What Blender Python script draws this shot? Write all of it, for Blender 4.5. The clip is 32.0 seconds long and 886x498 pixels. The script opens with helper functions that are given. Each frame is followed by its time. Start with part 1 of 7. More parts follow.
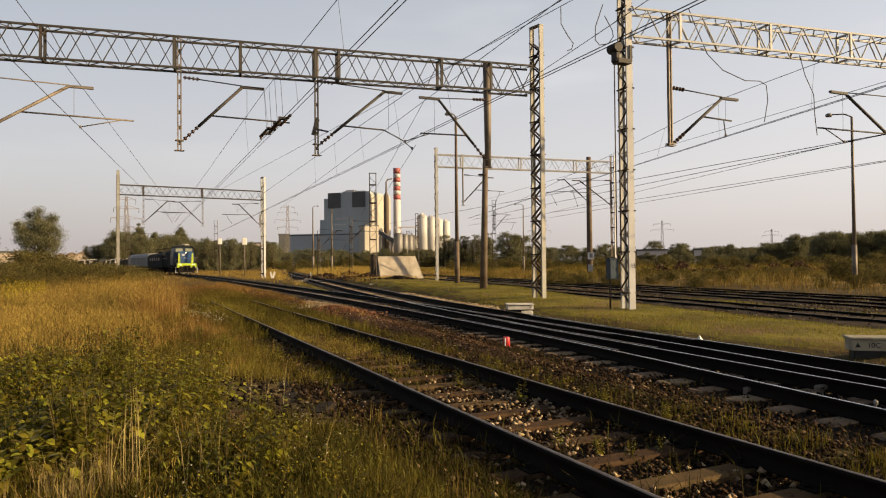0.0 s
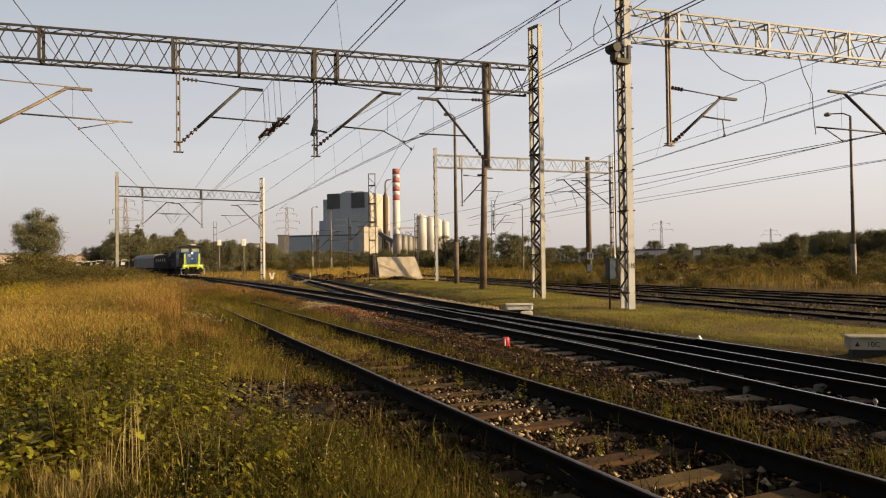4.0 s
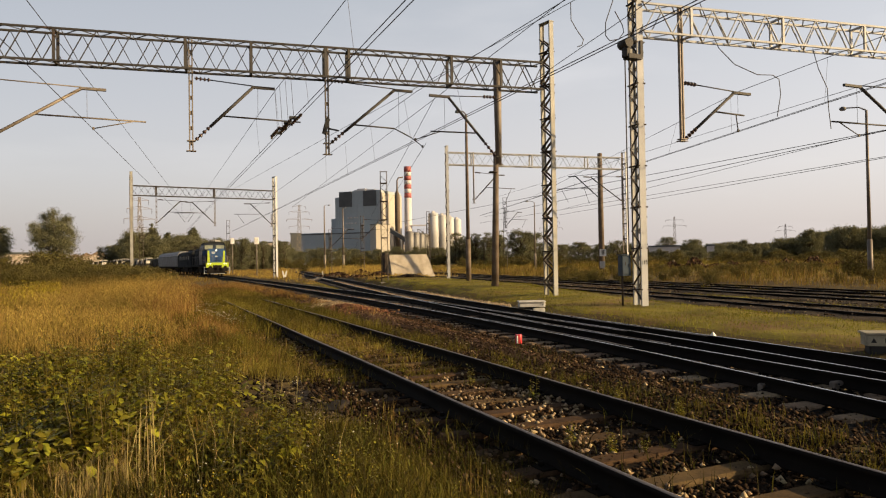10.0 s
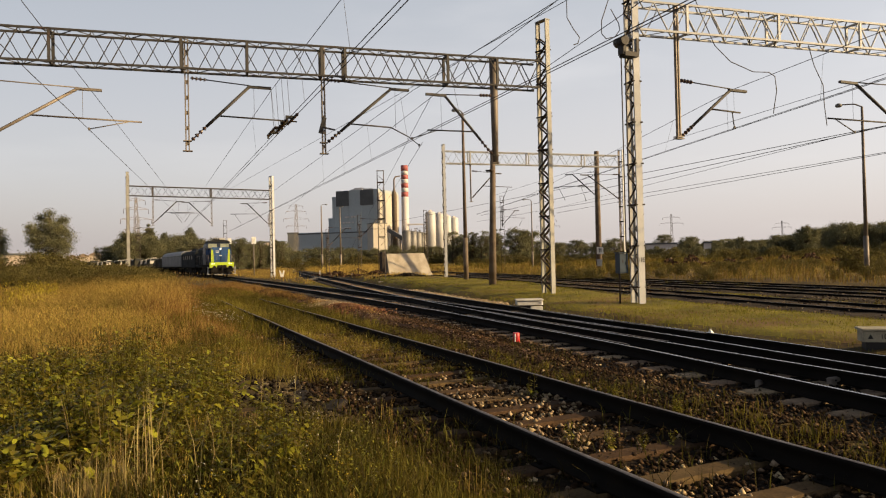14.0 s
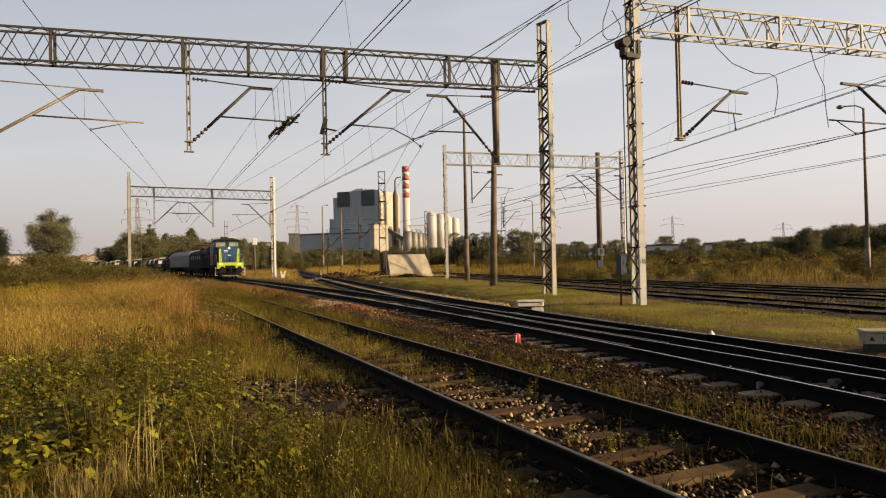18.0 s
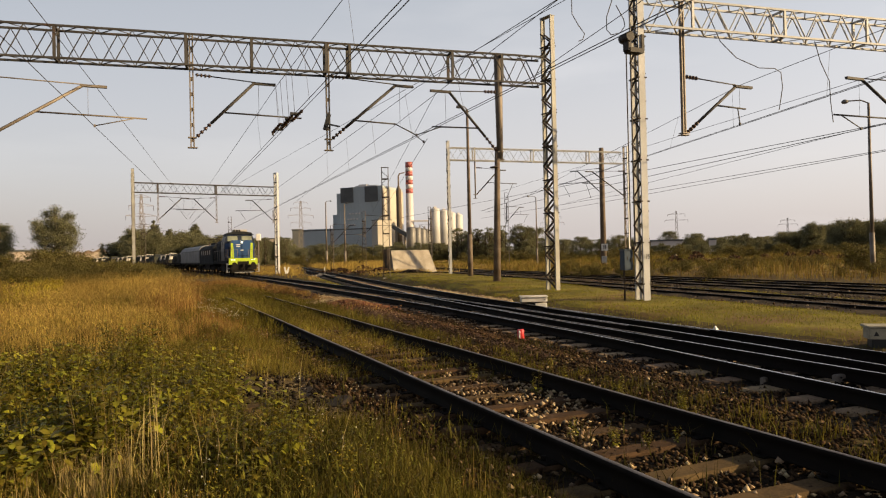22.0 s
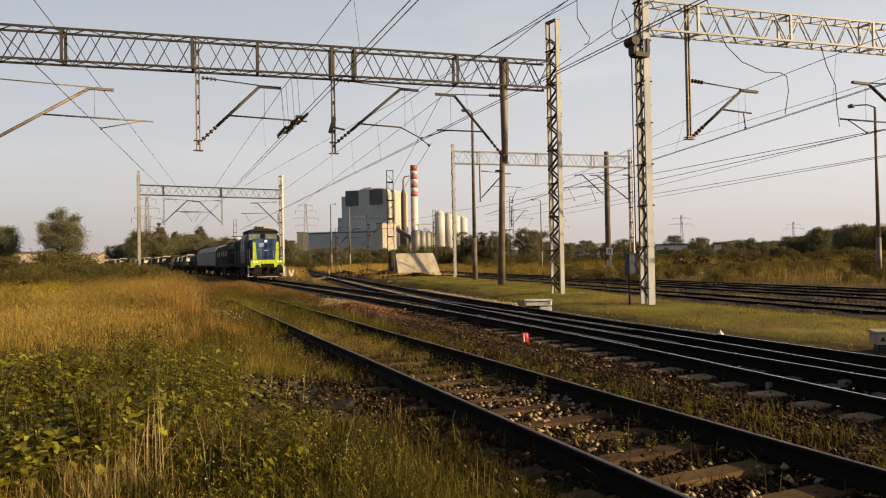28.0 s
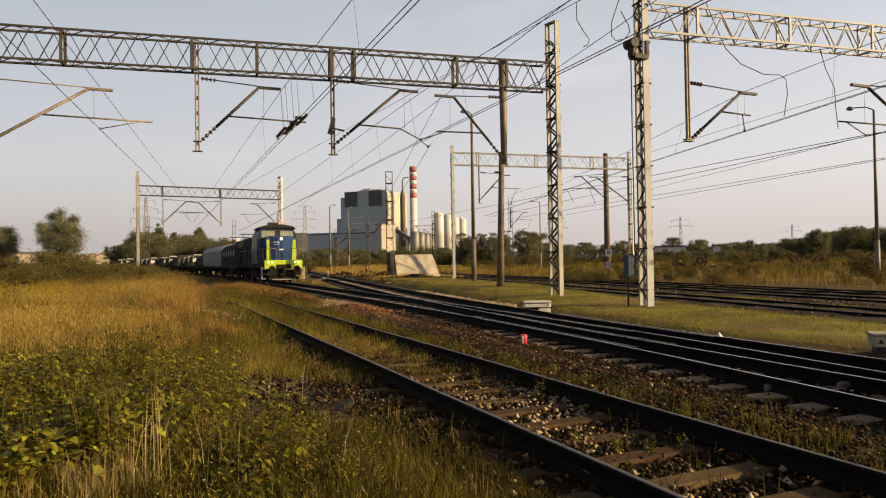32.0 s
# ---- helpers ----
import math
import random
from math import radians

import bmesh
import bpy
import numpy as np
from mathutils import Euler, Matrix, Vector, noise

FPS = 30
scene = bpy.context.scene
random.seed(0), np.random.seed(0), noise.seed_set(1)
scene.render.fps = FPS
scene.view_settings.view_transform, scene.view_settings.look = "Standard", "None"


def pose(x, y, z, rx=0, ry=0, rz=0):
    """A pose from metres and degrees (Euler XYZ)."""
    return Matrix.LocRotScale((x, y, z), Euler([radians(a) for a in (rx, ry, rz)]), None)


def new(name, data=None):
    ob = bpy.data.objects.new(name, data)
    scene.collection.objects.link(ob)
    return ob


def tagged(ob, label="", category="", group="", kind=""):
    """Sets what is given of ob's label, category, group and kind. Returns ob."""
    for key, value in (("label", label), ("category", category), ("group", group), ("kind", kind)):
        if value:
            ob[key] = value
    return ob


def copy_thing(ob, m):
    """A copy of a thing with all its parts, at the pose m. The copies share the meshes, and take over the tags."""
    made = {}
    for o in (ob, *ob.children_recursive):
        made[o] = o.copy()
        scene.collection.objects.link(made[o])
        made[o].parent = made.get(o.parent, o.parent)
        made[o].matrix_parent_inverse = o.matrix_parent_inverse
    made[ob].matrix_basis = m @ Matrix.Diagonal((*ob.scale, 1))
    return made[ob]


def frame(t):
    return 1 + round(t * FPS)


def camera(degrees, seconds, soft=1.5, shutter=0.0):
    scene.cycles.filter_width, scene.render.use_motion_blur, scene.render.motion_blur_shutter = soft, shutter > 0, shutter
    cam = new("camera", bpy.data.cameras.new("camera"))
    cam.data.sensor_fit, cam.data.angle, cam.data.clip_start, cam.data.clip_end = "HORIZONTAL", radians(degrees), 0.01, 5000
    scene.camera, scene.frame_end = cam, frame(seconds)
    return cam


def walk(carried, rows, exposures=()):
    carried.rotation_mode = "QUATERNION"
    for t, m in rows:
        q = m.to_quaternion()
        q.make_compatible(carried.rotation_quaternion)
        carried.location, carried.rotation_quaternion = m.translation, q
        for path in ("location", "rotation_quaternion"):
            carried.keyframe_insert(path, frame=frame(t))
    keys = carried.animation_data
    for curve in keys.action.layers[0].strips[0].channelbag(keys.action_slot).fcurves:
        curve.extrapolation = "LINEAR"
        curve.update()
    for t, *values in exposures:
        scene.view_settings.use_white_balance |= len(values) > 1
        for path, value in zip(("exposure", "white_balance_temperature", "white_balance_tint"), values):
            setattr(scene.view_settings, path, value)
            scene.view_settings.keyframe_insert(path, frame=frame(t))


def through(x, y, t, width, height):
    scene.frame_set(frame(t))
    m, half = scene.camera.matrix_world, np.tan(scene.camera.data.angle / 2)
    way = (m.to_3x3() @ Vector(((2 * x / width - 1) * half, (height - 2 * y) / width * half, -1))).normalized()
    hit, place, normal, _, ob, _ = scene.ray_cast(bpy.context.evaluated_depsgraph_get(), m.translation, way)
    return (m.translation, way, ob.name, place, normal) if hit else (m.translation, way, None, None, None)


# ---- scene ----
# World: x across the tracks (right positive), y along them, z = 0 at the rail heads.
TURN = -24.7
EYE = (0.0, 0.0, 1.43)
cam = camera(65.0, 32.0, soft=1.15)
# seconds, yaw, pitch, roll of the hand-held camera
ROWS = [
    (0, 0.023, 1.127, 0.522), (0.5, 0.199, 0.996, 0.751), (1, 0.140, 1.183, 0.389), (1.5, -0.123, 1.073, 0.486),
    (2, 0.058, 1.076, 0.588), (2.5, 0.278, 1.073, 0.779), (3, 0.120, 1.065, 0.814), (3.5, -0.057, 1.131, 0.673),
    (5.5, 0.153, 1.226, 0.881), (6, -0.075, 1.031, 0.766), (6.5, 0.972, 1.493, 0.633), (7, 0.706, 1.118, 0.896),
    (7.5, 0.666, 1.099, 0.996), (8, 0.445, 1.194, 1.014), (8.5, 0.391, 1.092, 0.851), (9, 0.340, 1.092, 0.833),
    (9.5, 0.565, 0.981, 0.947), (10, 0.961, 0.967, 0.956), (10.5, 0.822, 1.172, 0.814), (11, 0.450, 0.900, 0.934),
    (11.5, 0.908, 1.109, 0.930), (12, 0.694, 0.941, 0.864), (12.5, 0.768, 1.259, 0.959), (13, 0.594, 0.762, 1.221),
    (13.5, 0.714, 0.634, 1.498), (14, 0.745, 0.859, 1.281), (14.5, 0.704, 0.902, 1.008), (16.5, 0.673, 0.940, 1.141),
    (17, 0.610, 1.019, 0.878), (17.5, 0.817, 0.897, 1.196), (18, 0.825, 0.944, 1.177), (18.5, 0.571, 0.872, 1.057),
    (19, 0.968, 1.181, 0.939), (19.5, 0.974, 1.076, 1.066), (20, 0.838, 0.746, 1.194), (20.5, 1.179, 0.775, 1.292),
    (21, 1.242, 0.802, 1.125), (21.5, 1.191, 0.794, 1.130), (22, 1.110, 0.592, 1.244), (22.5, 1.226, 0.628, 1.271),
    (23, 1.219, 0.743, 1.194), (23.5, 1.164, 0.738, 0.996), (24, 1.487, 0.984, 0.923), (24.5, 1.332, 0.836, 0.949),
    (25, 1.566, 0.958, 0.966), (25.5, 1.495, 0.956, 1.027), (27.5, 1.574, 0.799, 1.073), (28, 1.485, 0.873, 1.031),
    (28.5, 1.420, 0.786, 1.107), (29, 1.452, 0.713, 1.051), (29.5, 1.490, 0.811, 0.945), (30, 1.465, 0.873, 0.983),
    (30.5, 1.464, 0.976, 0.972), (31, 1.460, 1.115, 0.966), (31.5, 1.250, 0.963, 0.931), (32, 1.402, 0.980, 0.891),
]
walk(cam, [(t, pose(*EYE, 90 + p, r, TURN + y)) for t, y, p, r in ROWS], exposures=[(0, 0.5), (32, 0.5)])

# ---- light ----
SUN_AZ, SUN_EL = 127.0, 18.0
world = bpy.data.worlds.new("world")
scene.world = world
world.use_nodes = True
wn, wl = world.node_tree.nodes, world.node_tree.links
wn.clear()
sky = wn.new("ShaderNodeTexSky")
sky.sky_type, sky.sun_disc = "NISHITA", False
sky.sun_elevation, sky.sun_rotation = radians(SUN_EL), radians(SUN_AZ)
sky.air_density, sky.dust_density, sky.ozone_density, sky.altitude = 1.0, 6.0, 1.0, 200
bg_sky, bg_haze = wn.new("ShaderNodeBackground"), wn.new("ShaderNodeBackground")
bg_sky.inputs[1].default_value = 0.04
wl.new(sky.outputs[0], bg_sky.inputs[0])
wtc, wsep, wramp = wn.new("ShaderNodeTexCoord"), wn.new("ShaderNodeSeparateXYZ"), wn.new("ShaderNodeValToRGB")
wl.new(wtc.outputs["Generated"], wsep.inputs[0])
wl.new(wsep.outputs["Z"], wramp.inputs[0])
wr = wramp.color_ramp
wr.elements[0].position, wr.elements[0].color = 0.0, (0.59, 0.525, 0.503, 1)
wr.elements[1].position, wr.elements[1].color = 1.0, (0.03, 0.036, 0.05, 1)
for z_, c_ in ((0.12, (0.61, 0.573, 0.57)), (0.36, (0.465, 0.472, 0.49)), (0.46, (0.19, 0.195, 0.22)), (0.62, (0.05, 0.054, 0.066))):
    e = wr.elements.new(z_)
    e.color = (*c_, 1)
# faint high cloud in the haze
wno, wmap, wmix = wn.new("ShaderNodeTexNoise"), wn.new("ShaderNodeMapping"), wn.new("ShaderNodeMixRGB")
wmap.inputs["Scale"].default_value = (1.2, 1.2, 5.0)
wl.new(wtc.outputs["Generated"], wmap.inputs[0])
wl.new(wmap.outputs[0], wno.inputs[0])
wno.inputs["Scale"].default_value, wno.inputs["Detail"].default_value = 2.2, 6
wcr = wn.new("ShaderNodeValToRGB")
wcr.color_ramp.elements[0].position, wcr.color_ramp.elements[1].position = 0.50, 0.72
wcr.color_ramp.elements[0].color, wcr.color_ramp.elements[1].color = (0, 0, 0, 1), (0.28, 0.28, 0.28, 1)
wl.new(wno.outputs[0], wcr.inputs[0])
wl.new(wcr.outputs[0], wmix.inputs[0])
wl.new(wramp.outputs[0], wmix.inputs[1])
wmix.inputs[2].default_value = (0.78, 0.74, 0.72, 1)
wl.new(wmix.outputs[0], bg_haze.inputs[0])
# the haze is brighter towards the sun
wglow = wn.new("ShaderNodeMapRange")
wglow.inputs["From Min"].default_value, wglow.inputs["From Max"].default_value = -1.0, 0.85
wglow.inputs["To Min"].default_value, wglow.inputs["To Max"].default_value = 0.45, 0.775
wl.new(wsep.outputs["X"], wglow.inputs["Value"])
wl.new(wglow.outputs[0], bg_haze.inputs[1])
wadd, wout = wn.new("ShaderNodeAddShader"), wn.new("ShaderNodeOutputWorld")
wl.new(bg_sky.outputs[0], wadd.inputs[0])
wl.new(bg_haze.outputs[0], wadd.inputs[1])
wl.new(wadd.outputs[0], wout.inputs[0])

sun = new("sun", bpy.data.lights.new("sun", "SUN"))
sun.data.energy, sun.data.angle, sun.data.color = 5.4, radians(0.6), (1.0, 0.72, 0.38)
_az, _el = radians(SUN_AZ), radians(SUN_EL)
SUN_DIR = Vector((math.sin(_az) * math.cos(_el), math.cos(_az) * math.cos(_el), math.sin(_el)))
sun.rotation_mode = "QUATERNION"
sun.rotation_quaternion = SUN_DIR.to_track_quat("Z", "Y")


# ---- materials ----
def mat(name, a, b=None, rough=0.7, metal=0.0, scale=6.0, fine=60.0, bump=0.15, stain=None, stain_at=0.62, vary=0.0,
        island=0.0, coat=0.0, bump_dist=0.01):
    """Two-scale noise between colours a and b, optional stains, random value per object or per island."""
    m = bpy.data.materials.new(name)
    m.use_nodes = True
    n, l = m.node_tree.nodes, m.node_tree.links
    p = n["Principled BSDF"]
    b = b or tuple(c * 0.75 for c in a)
    tc, n1, n2 = n.new("ShaderNodeTexCoord"), n.new("ShaderNodeTexNoise"), n.new("ShaderNodeTexNoise")
    for q, sc, de in ((n1, scale, 5), (n2, fine, 3)):
        q.inputs["Scale"].default_value, q.inputs["Detail"].default_value = sc, de
        l.new(tc.outputs["Object"], q.inputs["Vector"])
    ramp = n.new("ShaderNodeValToRGB")
    ramp.color_ramp.elements[0].position, ramp.color_ramp.elements[1].position = 0.32, 0.68
    ramp.color_ramp.elements[0].color, ramp.color_ramp.elements[1].color = (*b, 1), (*a, 1)
    mixf = n.new("ShaderNodeMath")
    mixf.operation = "MULTIPLY_ADD"
    l.new(n2.outputs[0], mixf.inputs[0])
    mixf.inputs[1].default_value = 0.45
    add = n.new("ShaderNodeMath")
    add.operation = "SUBTRACT"
    l.new(n1.outputs[0], add.inputs[0])
    add.inputs[1].default_value = 0.225
    l.new(add.outputs[0], mixf.inputs[2])
    l.new(mixf.outputs[0], ramp.inputs[0])
    col = ramp.outputs[0]
    if stain:
        n3, r3, mx = n.new("ShaderNodeTexNoise"), n.new("ShaderNodeValToRGB"), n.new("ShaderNodeMixRGB")
        n3.inputs["Scale"].default_value, n3.inputs["Detail"].default_value = scale * 0.6, 8
        n3.inputs["Roughness"].default_value = 0.7
        l.new(tc.outputs["Object"], n3.inputs["Vector"])
        r3.color_ramp.elements[0].position, r3.color_ramp.elements[1].position = stain_at - 0.06, stain_at + 0.06
        l.new(n3.outputs[0], r3.inputs[0])
        l.new(r3.outputs[0], mx.inputs[0])
        l.new(col, mx.inputs[1])
        mx.inputs[2].default_value = (*stain, 1)
        col = mx.outputs[0]
    if vary or island:
        src = n.new("ShaderNodeNewGeometry").outputs["Random Per Island"] if island else n.new("ShaderNodeObjectInfo").outputs["Random"]
        k = island or vary
        mr, hs = n.new("ShaderNodeMapRange"), n.new("ShaderNodeHueSaturation")
        mr.inputs["To Min"].default_value, mr.inputs["To Max"].default_value = 1 - k, 1 + k
        l.new(src, mr.inputs["Value"])
        l.new(mr.outputs[0], hs.inputs["Value"])
        l.new(col, hs.inputs["Color"])
        mr2 = n.new("ShaderNodeMapRange")
        mr2.inputs["To Min"].default_value, mr2.inputs["To Max"].default_value = 0.5 - k * 0.05, 0.5 + k * 0.05
        l.new(src, mr2.inputs["Value"])
        l.new(mr2.outputs[0], hs.inputs["Hue"])
        col = hs.outputs[0]
    l.new(col, p.inputs["Base Color"])
    p.inputs["Roughness"].default_value, p.inputs["Metallic"].default_value = rough, metal
    p.inputs["Coat Weight"].default_value = coat
    p.inputs["Specular IOR Level"].default_value = 0.12 if rough > 0.75 and not metal else 0.4
    if bump:
        bu = n.new("ShaderNodeBump")
        bu.inputs["Strength"].default_value, bu.inputs["Distance"].default_value = bump, bump_dist
        l.new(mixf.outputs[0], bu.inputs["Height"])
        l.new(bu.outputs[0], p.inputs["Normal"])
    return m


def glow(name, colour, strength):
    m = mat(name, colour, bump=0)
    p = m.node_tree.nodes["Principled BSDF"]
    p.inputs["Emission Color"].default_value, p.inputs["Emission Strength"].default_value = (*colour, 1), strength
    return m


def leafy(name, a, b, rough=0.75, island=0.3, through=0.35):
    """Leaf and grass: noise in space, random per blade, some light through it."""
    m = mat(name, a, b, rough=rough, scale=0.35, fine=3.0, bump=0, island=island)
    n, l = m.node_tree.nodes, m.node_tree.links
    p, tr, mx = n["Principled BSDF"], n.new("ShaderNodeBsdfTranslucent"), n.new("ShaderNodeMixShader")
    l.new(p.inputs["Base Color"].links[0].from_socket, tr.inputs["Color"])
    p.inputs["Specular IOR Level"].default_value = 0.15
    mx.inputs[0].default_value = through
    l.new(p.outputs[0], mx.inputs[1])
    l.new(tr.outputs[0], mx.inputs[2])
    l.new(mx.outputs[0], n["Material Output"].inputs["Surface"])
    return m


# much darker than rust: the rail flanks' deep shade is put into the colour
M_RAIL = mat("shaded_rail_rust", (0.010, 0.007, 0.005), (0.005, 0.004, 0.003), rough=0.85, scale=3, fine=40)
M_RAILTOP = mat("rail_head", (0.5, 0.48, 0.46), (0.3, 0.29, 0.28), rough=0.26, metal=1.0, scale=2, fine=30, bump=0.03)
M_RAILDULL = mat("rail_head_dull", (0.17, 0.15, 0.135), (0.08, 0.06, 0.05), rough=0.5, metal=0.8, scale=2, fine=30, bump=0.05)
M_WOOD = mat("sleeper_wood", (0.10, 0.062, 0.03), (0.032, 0.02, 0.011), rough=0.9, scale=3, fine=50, bump=0.5, vary=0.25)
M_CONC_SL = mat("sleeper_concrete", (0.32, 0.235, 0.15), (0.11, 0.078, 0.05), rough=0.9, scale=4, fine=60, bump=0.3, vary=0.2)


def stony(name, stops):
    """Broken stone: most pieces dark, a few pale ones, each with its own grain."""
    m = mat(name, (1.0, 0.95, 0.9), (0.45, 0.42, 0.4), rough=0.92, scale=14, fine=70, bump=0.35)
    n, l = m.node_tree.nodes, m.node_tree.links
    g, r, mx = n.new("ShaderNodeNewGeometry"), n.new("ShaderNodeValToRGB"), n.new("ShaderNodeMixRGB")
    r.color_ramp.elements[0].position, r.color_ramp.elements[0].color = stops[0][0], (*stops[0][1], 1)
    r.color_ramp.elements[1].position, r.color_ramp.elements[1].color = stops[-1][0], (*stops[-1][1], 1)
    for at, c in stops[1:-1]:
        r.color_ramp.elements.new(at).color = (*c, 1)
    l.new(g.outputs["Random Per Island"], r.inputs[0])
    mx.blend_type = "MULTIPLY"
    mx.inputs[0].default_value = 1.0
    p = n["Principled BSDF"]
    l.new(p.inputs["Base Color"].links[0].from_socket, mx.inputs[1])
    l.new(r.outputs[0], mx.inputs[2])
    l.new(mx.outputs[0], p.inputs["Base Color"])
    return m


M_STONE = stony("ballast_stone", ((0.0, (0.022, 0.014, 0.008)), (0.55, (0.046, 0.028, 0.015)), (0.93, (0.1, 0.064, 0.035)), (1.0, (0.3, 0.22, 0.135))))
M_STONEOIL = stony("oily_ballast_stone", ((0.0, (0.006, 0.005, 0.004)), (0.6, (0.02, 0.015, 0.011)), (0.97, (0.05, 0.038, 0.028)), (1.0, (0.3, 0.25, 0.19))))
M_REDSTONE = stony("reddish_gravel", ((0.0, (0.04, 0.021, 0.012)), (0.5, (0.08, 0.046, 0.027)), (0.9, (0.15, 0.09, 0.053)), (1.0, (0.42, 0.31, 0.2))))
M_CESS = mat("reddish_cess_dirt", (0.15, 0.082, 0.045), (0.06, 0.034, 0.02), rough=0.95, scale=0.8, fine=18, bump=0.9, bump_dist=0.04, stain=(0.26, 0.19, 0.12), stain_at=0.7)
M_BED = mat("ballast_bed", (0.026, 0.017, 0.0095), (0.009, 0.006, 0.0035), rough=0.95, scale=1.2, fine=22, bump=1.0, bump_dist=0.05)
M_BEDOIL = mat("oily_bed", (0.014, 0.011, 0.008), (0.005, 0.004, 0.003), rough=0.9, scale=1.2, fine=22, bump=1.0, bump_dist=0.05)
M_OILWOOD = mat("oily_bearer", (0.03, 0.023, 0.017), (0.012, 0.01, 0.008), rough=0.85, scale=3, fine=50, bump=0.4, vary=0.2)
M_BEDGREY = mat("grey_bed", (0.085, 0.064, 0.042), (0.026, 0.02, 0.013), rough=0.95, scale=1.2, fine=22, bump=1.0, bump_dist=0.05)
M_STEELG = mat("grey_green_steel", (0.31, 0.31, 0.29), (0.21, 0.205, 0.19), rough=0.65, scale=1.2, fine=25, stain=(0.15, 0.085, 0.045), stain_at=0.7)
M_BROWNST = mat("brown_weathered_steel", (0.056, 0.052, 0.05), (0.034, 0.03, 0.028), rough=0.7, metal=0.2, scale=1.5, fine=30, stain=(0.09, 0.045, 0.025), stain_at=0.66)
M_STEEL = mat("galvanised_steel", (0.22, 0.19, 0.16), (0.13, 0.105, 0.085), rough=0.6, metal=0.25, scale=1.5, fine=30, stain=(0.16, 0.085, 0.045), stain_at=0.66)
M_STEELW = mat("pale_painted_steel", (0.43, 0.44, 0.46), (0.32, 0.325, 0.335), rough=0.6, scale=1.2, fine=25, stain=(0.22, 0.12, 0.06), stain_at=0.72)
# rust, darkened as well for the shade on the masts' lacing
M_RUSTSHADE = mat("rusty_shaded_steel", (0.052, 0.038, 0.028), (0.028, 0.02, 0.015), rough=0.8, metal=0.2, scale=2, fine=30)
M_POLE = mat("brown_pole", (0.19, 0.15, 0.115), (0.10, 0.075, 0.055), rough=0.8, scale=2, fine=25)
M_INS = mat("insulator_porcelain", (0.075, 0.04, 0.028), (0.04, 0.022, 0.016), rough=0.3, scale=5)
M_WIRE = mat("copper_wire", (0.06, 0.05, 0.045), (0.035, 0.03, 0.028), rough=0.6, metal=0.4)
M_CONC = mat("concrete", (0.40, 0.36, 0.30), (0.27, 0.235, 0.19), rough=0.9, scale=1.4, fine=25, bump=0.35, stain=(0.14, 0.115, 0.085), stain_at=0.66)
M_CREAMBOX = mat("cream_weathered_box", (0.36, 0.335, 0.25), (0.25, 0.225, 0.165), rough=0.75, scale=5, fine=40, stain=(0.15, 0.12, 0.08), stain_at=0.64)
M_WHITE = mat("white_painted_box", (0.62, 0.60, 0.55), (0.46, 0.43, 0.38), rough=0.7, scale=5, fine=40, stain=(0.25, 0.2, 0.15), stain_at=0.68)
M_GREYBOX = mat("grey_painted_box", (0.24, 0.24, 0.225), (0.15, 0.145, 0.135), rough=0.7, scale=5, fine=40, stain=(0.09, 0.08, 0.07))
M_BLUEGREY = mat("blue_grey_cabinet", (0.024, 0.046, 0.075), (0.016, 0.03, 0.05), rough=0.6, scale=4, fine=40)
M_RED = mat("red_paint", (0.62, 0.035, 0.04), (0.4, 0.02, 0.025), rough=0.4, scale=12, fine=80)
M_DARK = mat("dark_ink", (0.02, 0.02, 0.02), rough=0.7, bump=0)
M_PLATE = mat("white_plate", (0.75, 0.74, 0.7), (0.6, 0.59, 0.56), rough=0.5, scale=8)
M_BARK = mat("bark", (0.10, 0.075, 0.052), (0.045, 0.033, 0.024), rough=0.95, scale=3, fine=25, bump=0.6)
M_GRASS_G = leafy("green_grass", (0.176, 0.136, 0.02), (0.065, 0.055, 0.010), island=0.45)
M_WEED = leafy("rank_weed", (0.107, 0.088, 0.014), (0.039, 0.034, 0.007), island=0.5)
M_REDGRASS = leafy("reddish_grass", (0.3, 0.17, 0.05), (0.14, 0.082, 0.026), island=0.4)
M_TURF = leafy("turf_grass", (0.25, 0.228, 0.03), (0.11, 0.102, 0.016), island=0.3)
M_TURFSOIL = mat("turf_soil", (0.25, 0.21, 0.038), (0.085, 0.07, 0.017), rough=0.95, scale=0.5, fine=14, bump=0.8, bump_dist=0.04, stain=(0.15, 0.092, 0.042), stain_at=0.55)
M_PEBBLE = mat("pale_pebble", (0.44, 0.335, 0.21), (0.2, 0.145, 0.085), rough=0.9, scale=2, fine=25, island=0.35)
M_GRASS_D = leafy("dry_grass", (0.46, 0.32, 0.078), (0.22, 0.148, 0.036), island=0.4)
M_YGRASS = leafy("yellow_green_grass", (0.3, 0.235, 0.04), (0.13, 0.1, 0.02), island=0.45)
M_SEED = leafy("grass_seed_head", (0.44, 0.3, 0.078), (0.25, 0.165, 0.042), island=0.35)
M_STRAW = leafy("pale_straw", (0.42, 0.33, 0.14), (0.25, 0.18, 0.07))
M_LEAF = leafy("weed_leaf", (0.345, 0.295, 0.03), (0.094, 0.088, 0.011), rough=0.45, island=0.5)
M_SMALL = leafy("small_herb_leaf", (0.17, 0.145, 0.02), (0.048, 0.045, 0.008), rough=0.6, island=0.55)
M_MEADOW = leafy("brown_meadow_grass", (0.29, 0.19, 0.05), (0.13, 0.085, 0.022), island=0.4)
M_BLOOM = leafy("yellow_bloom", (0.44, 0.34, 0.03), (0.3, 0.23, 0.025))
M_DAISY = leafy("white_bloom", (0.68, 0.64, 0.52), (0.45, 0.42, 0.33))
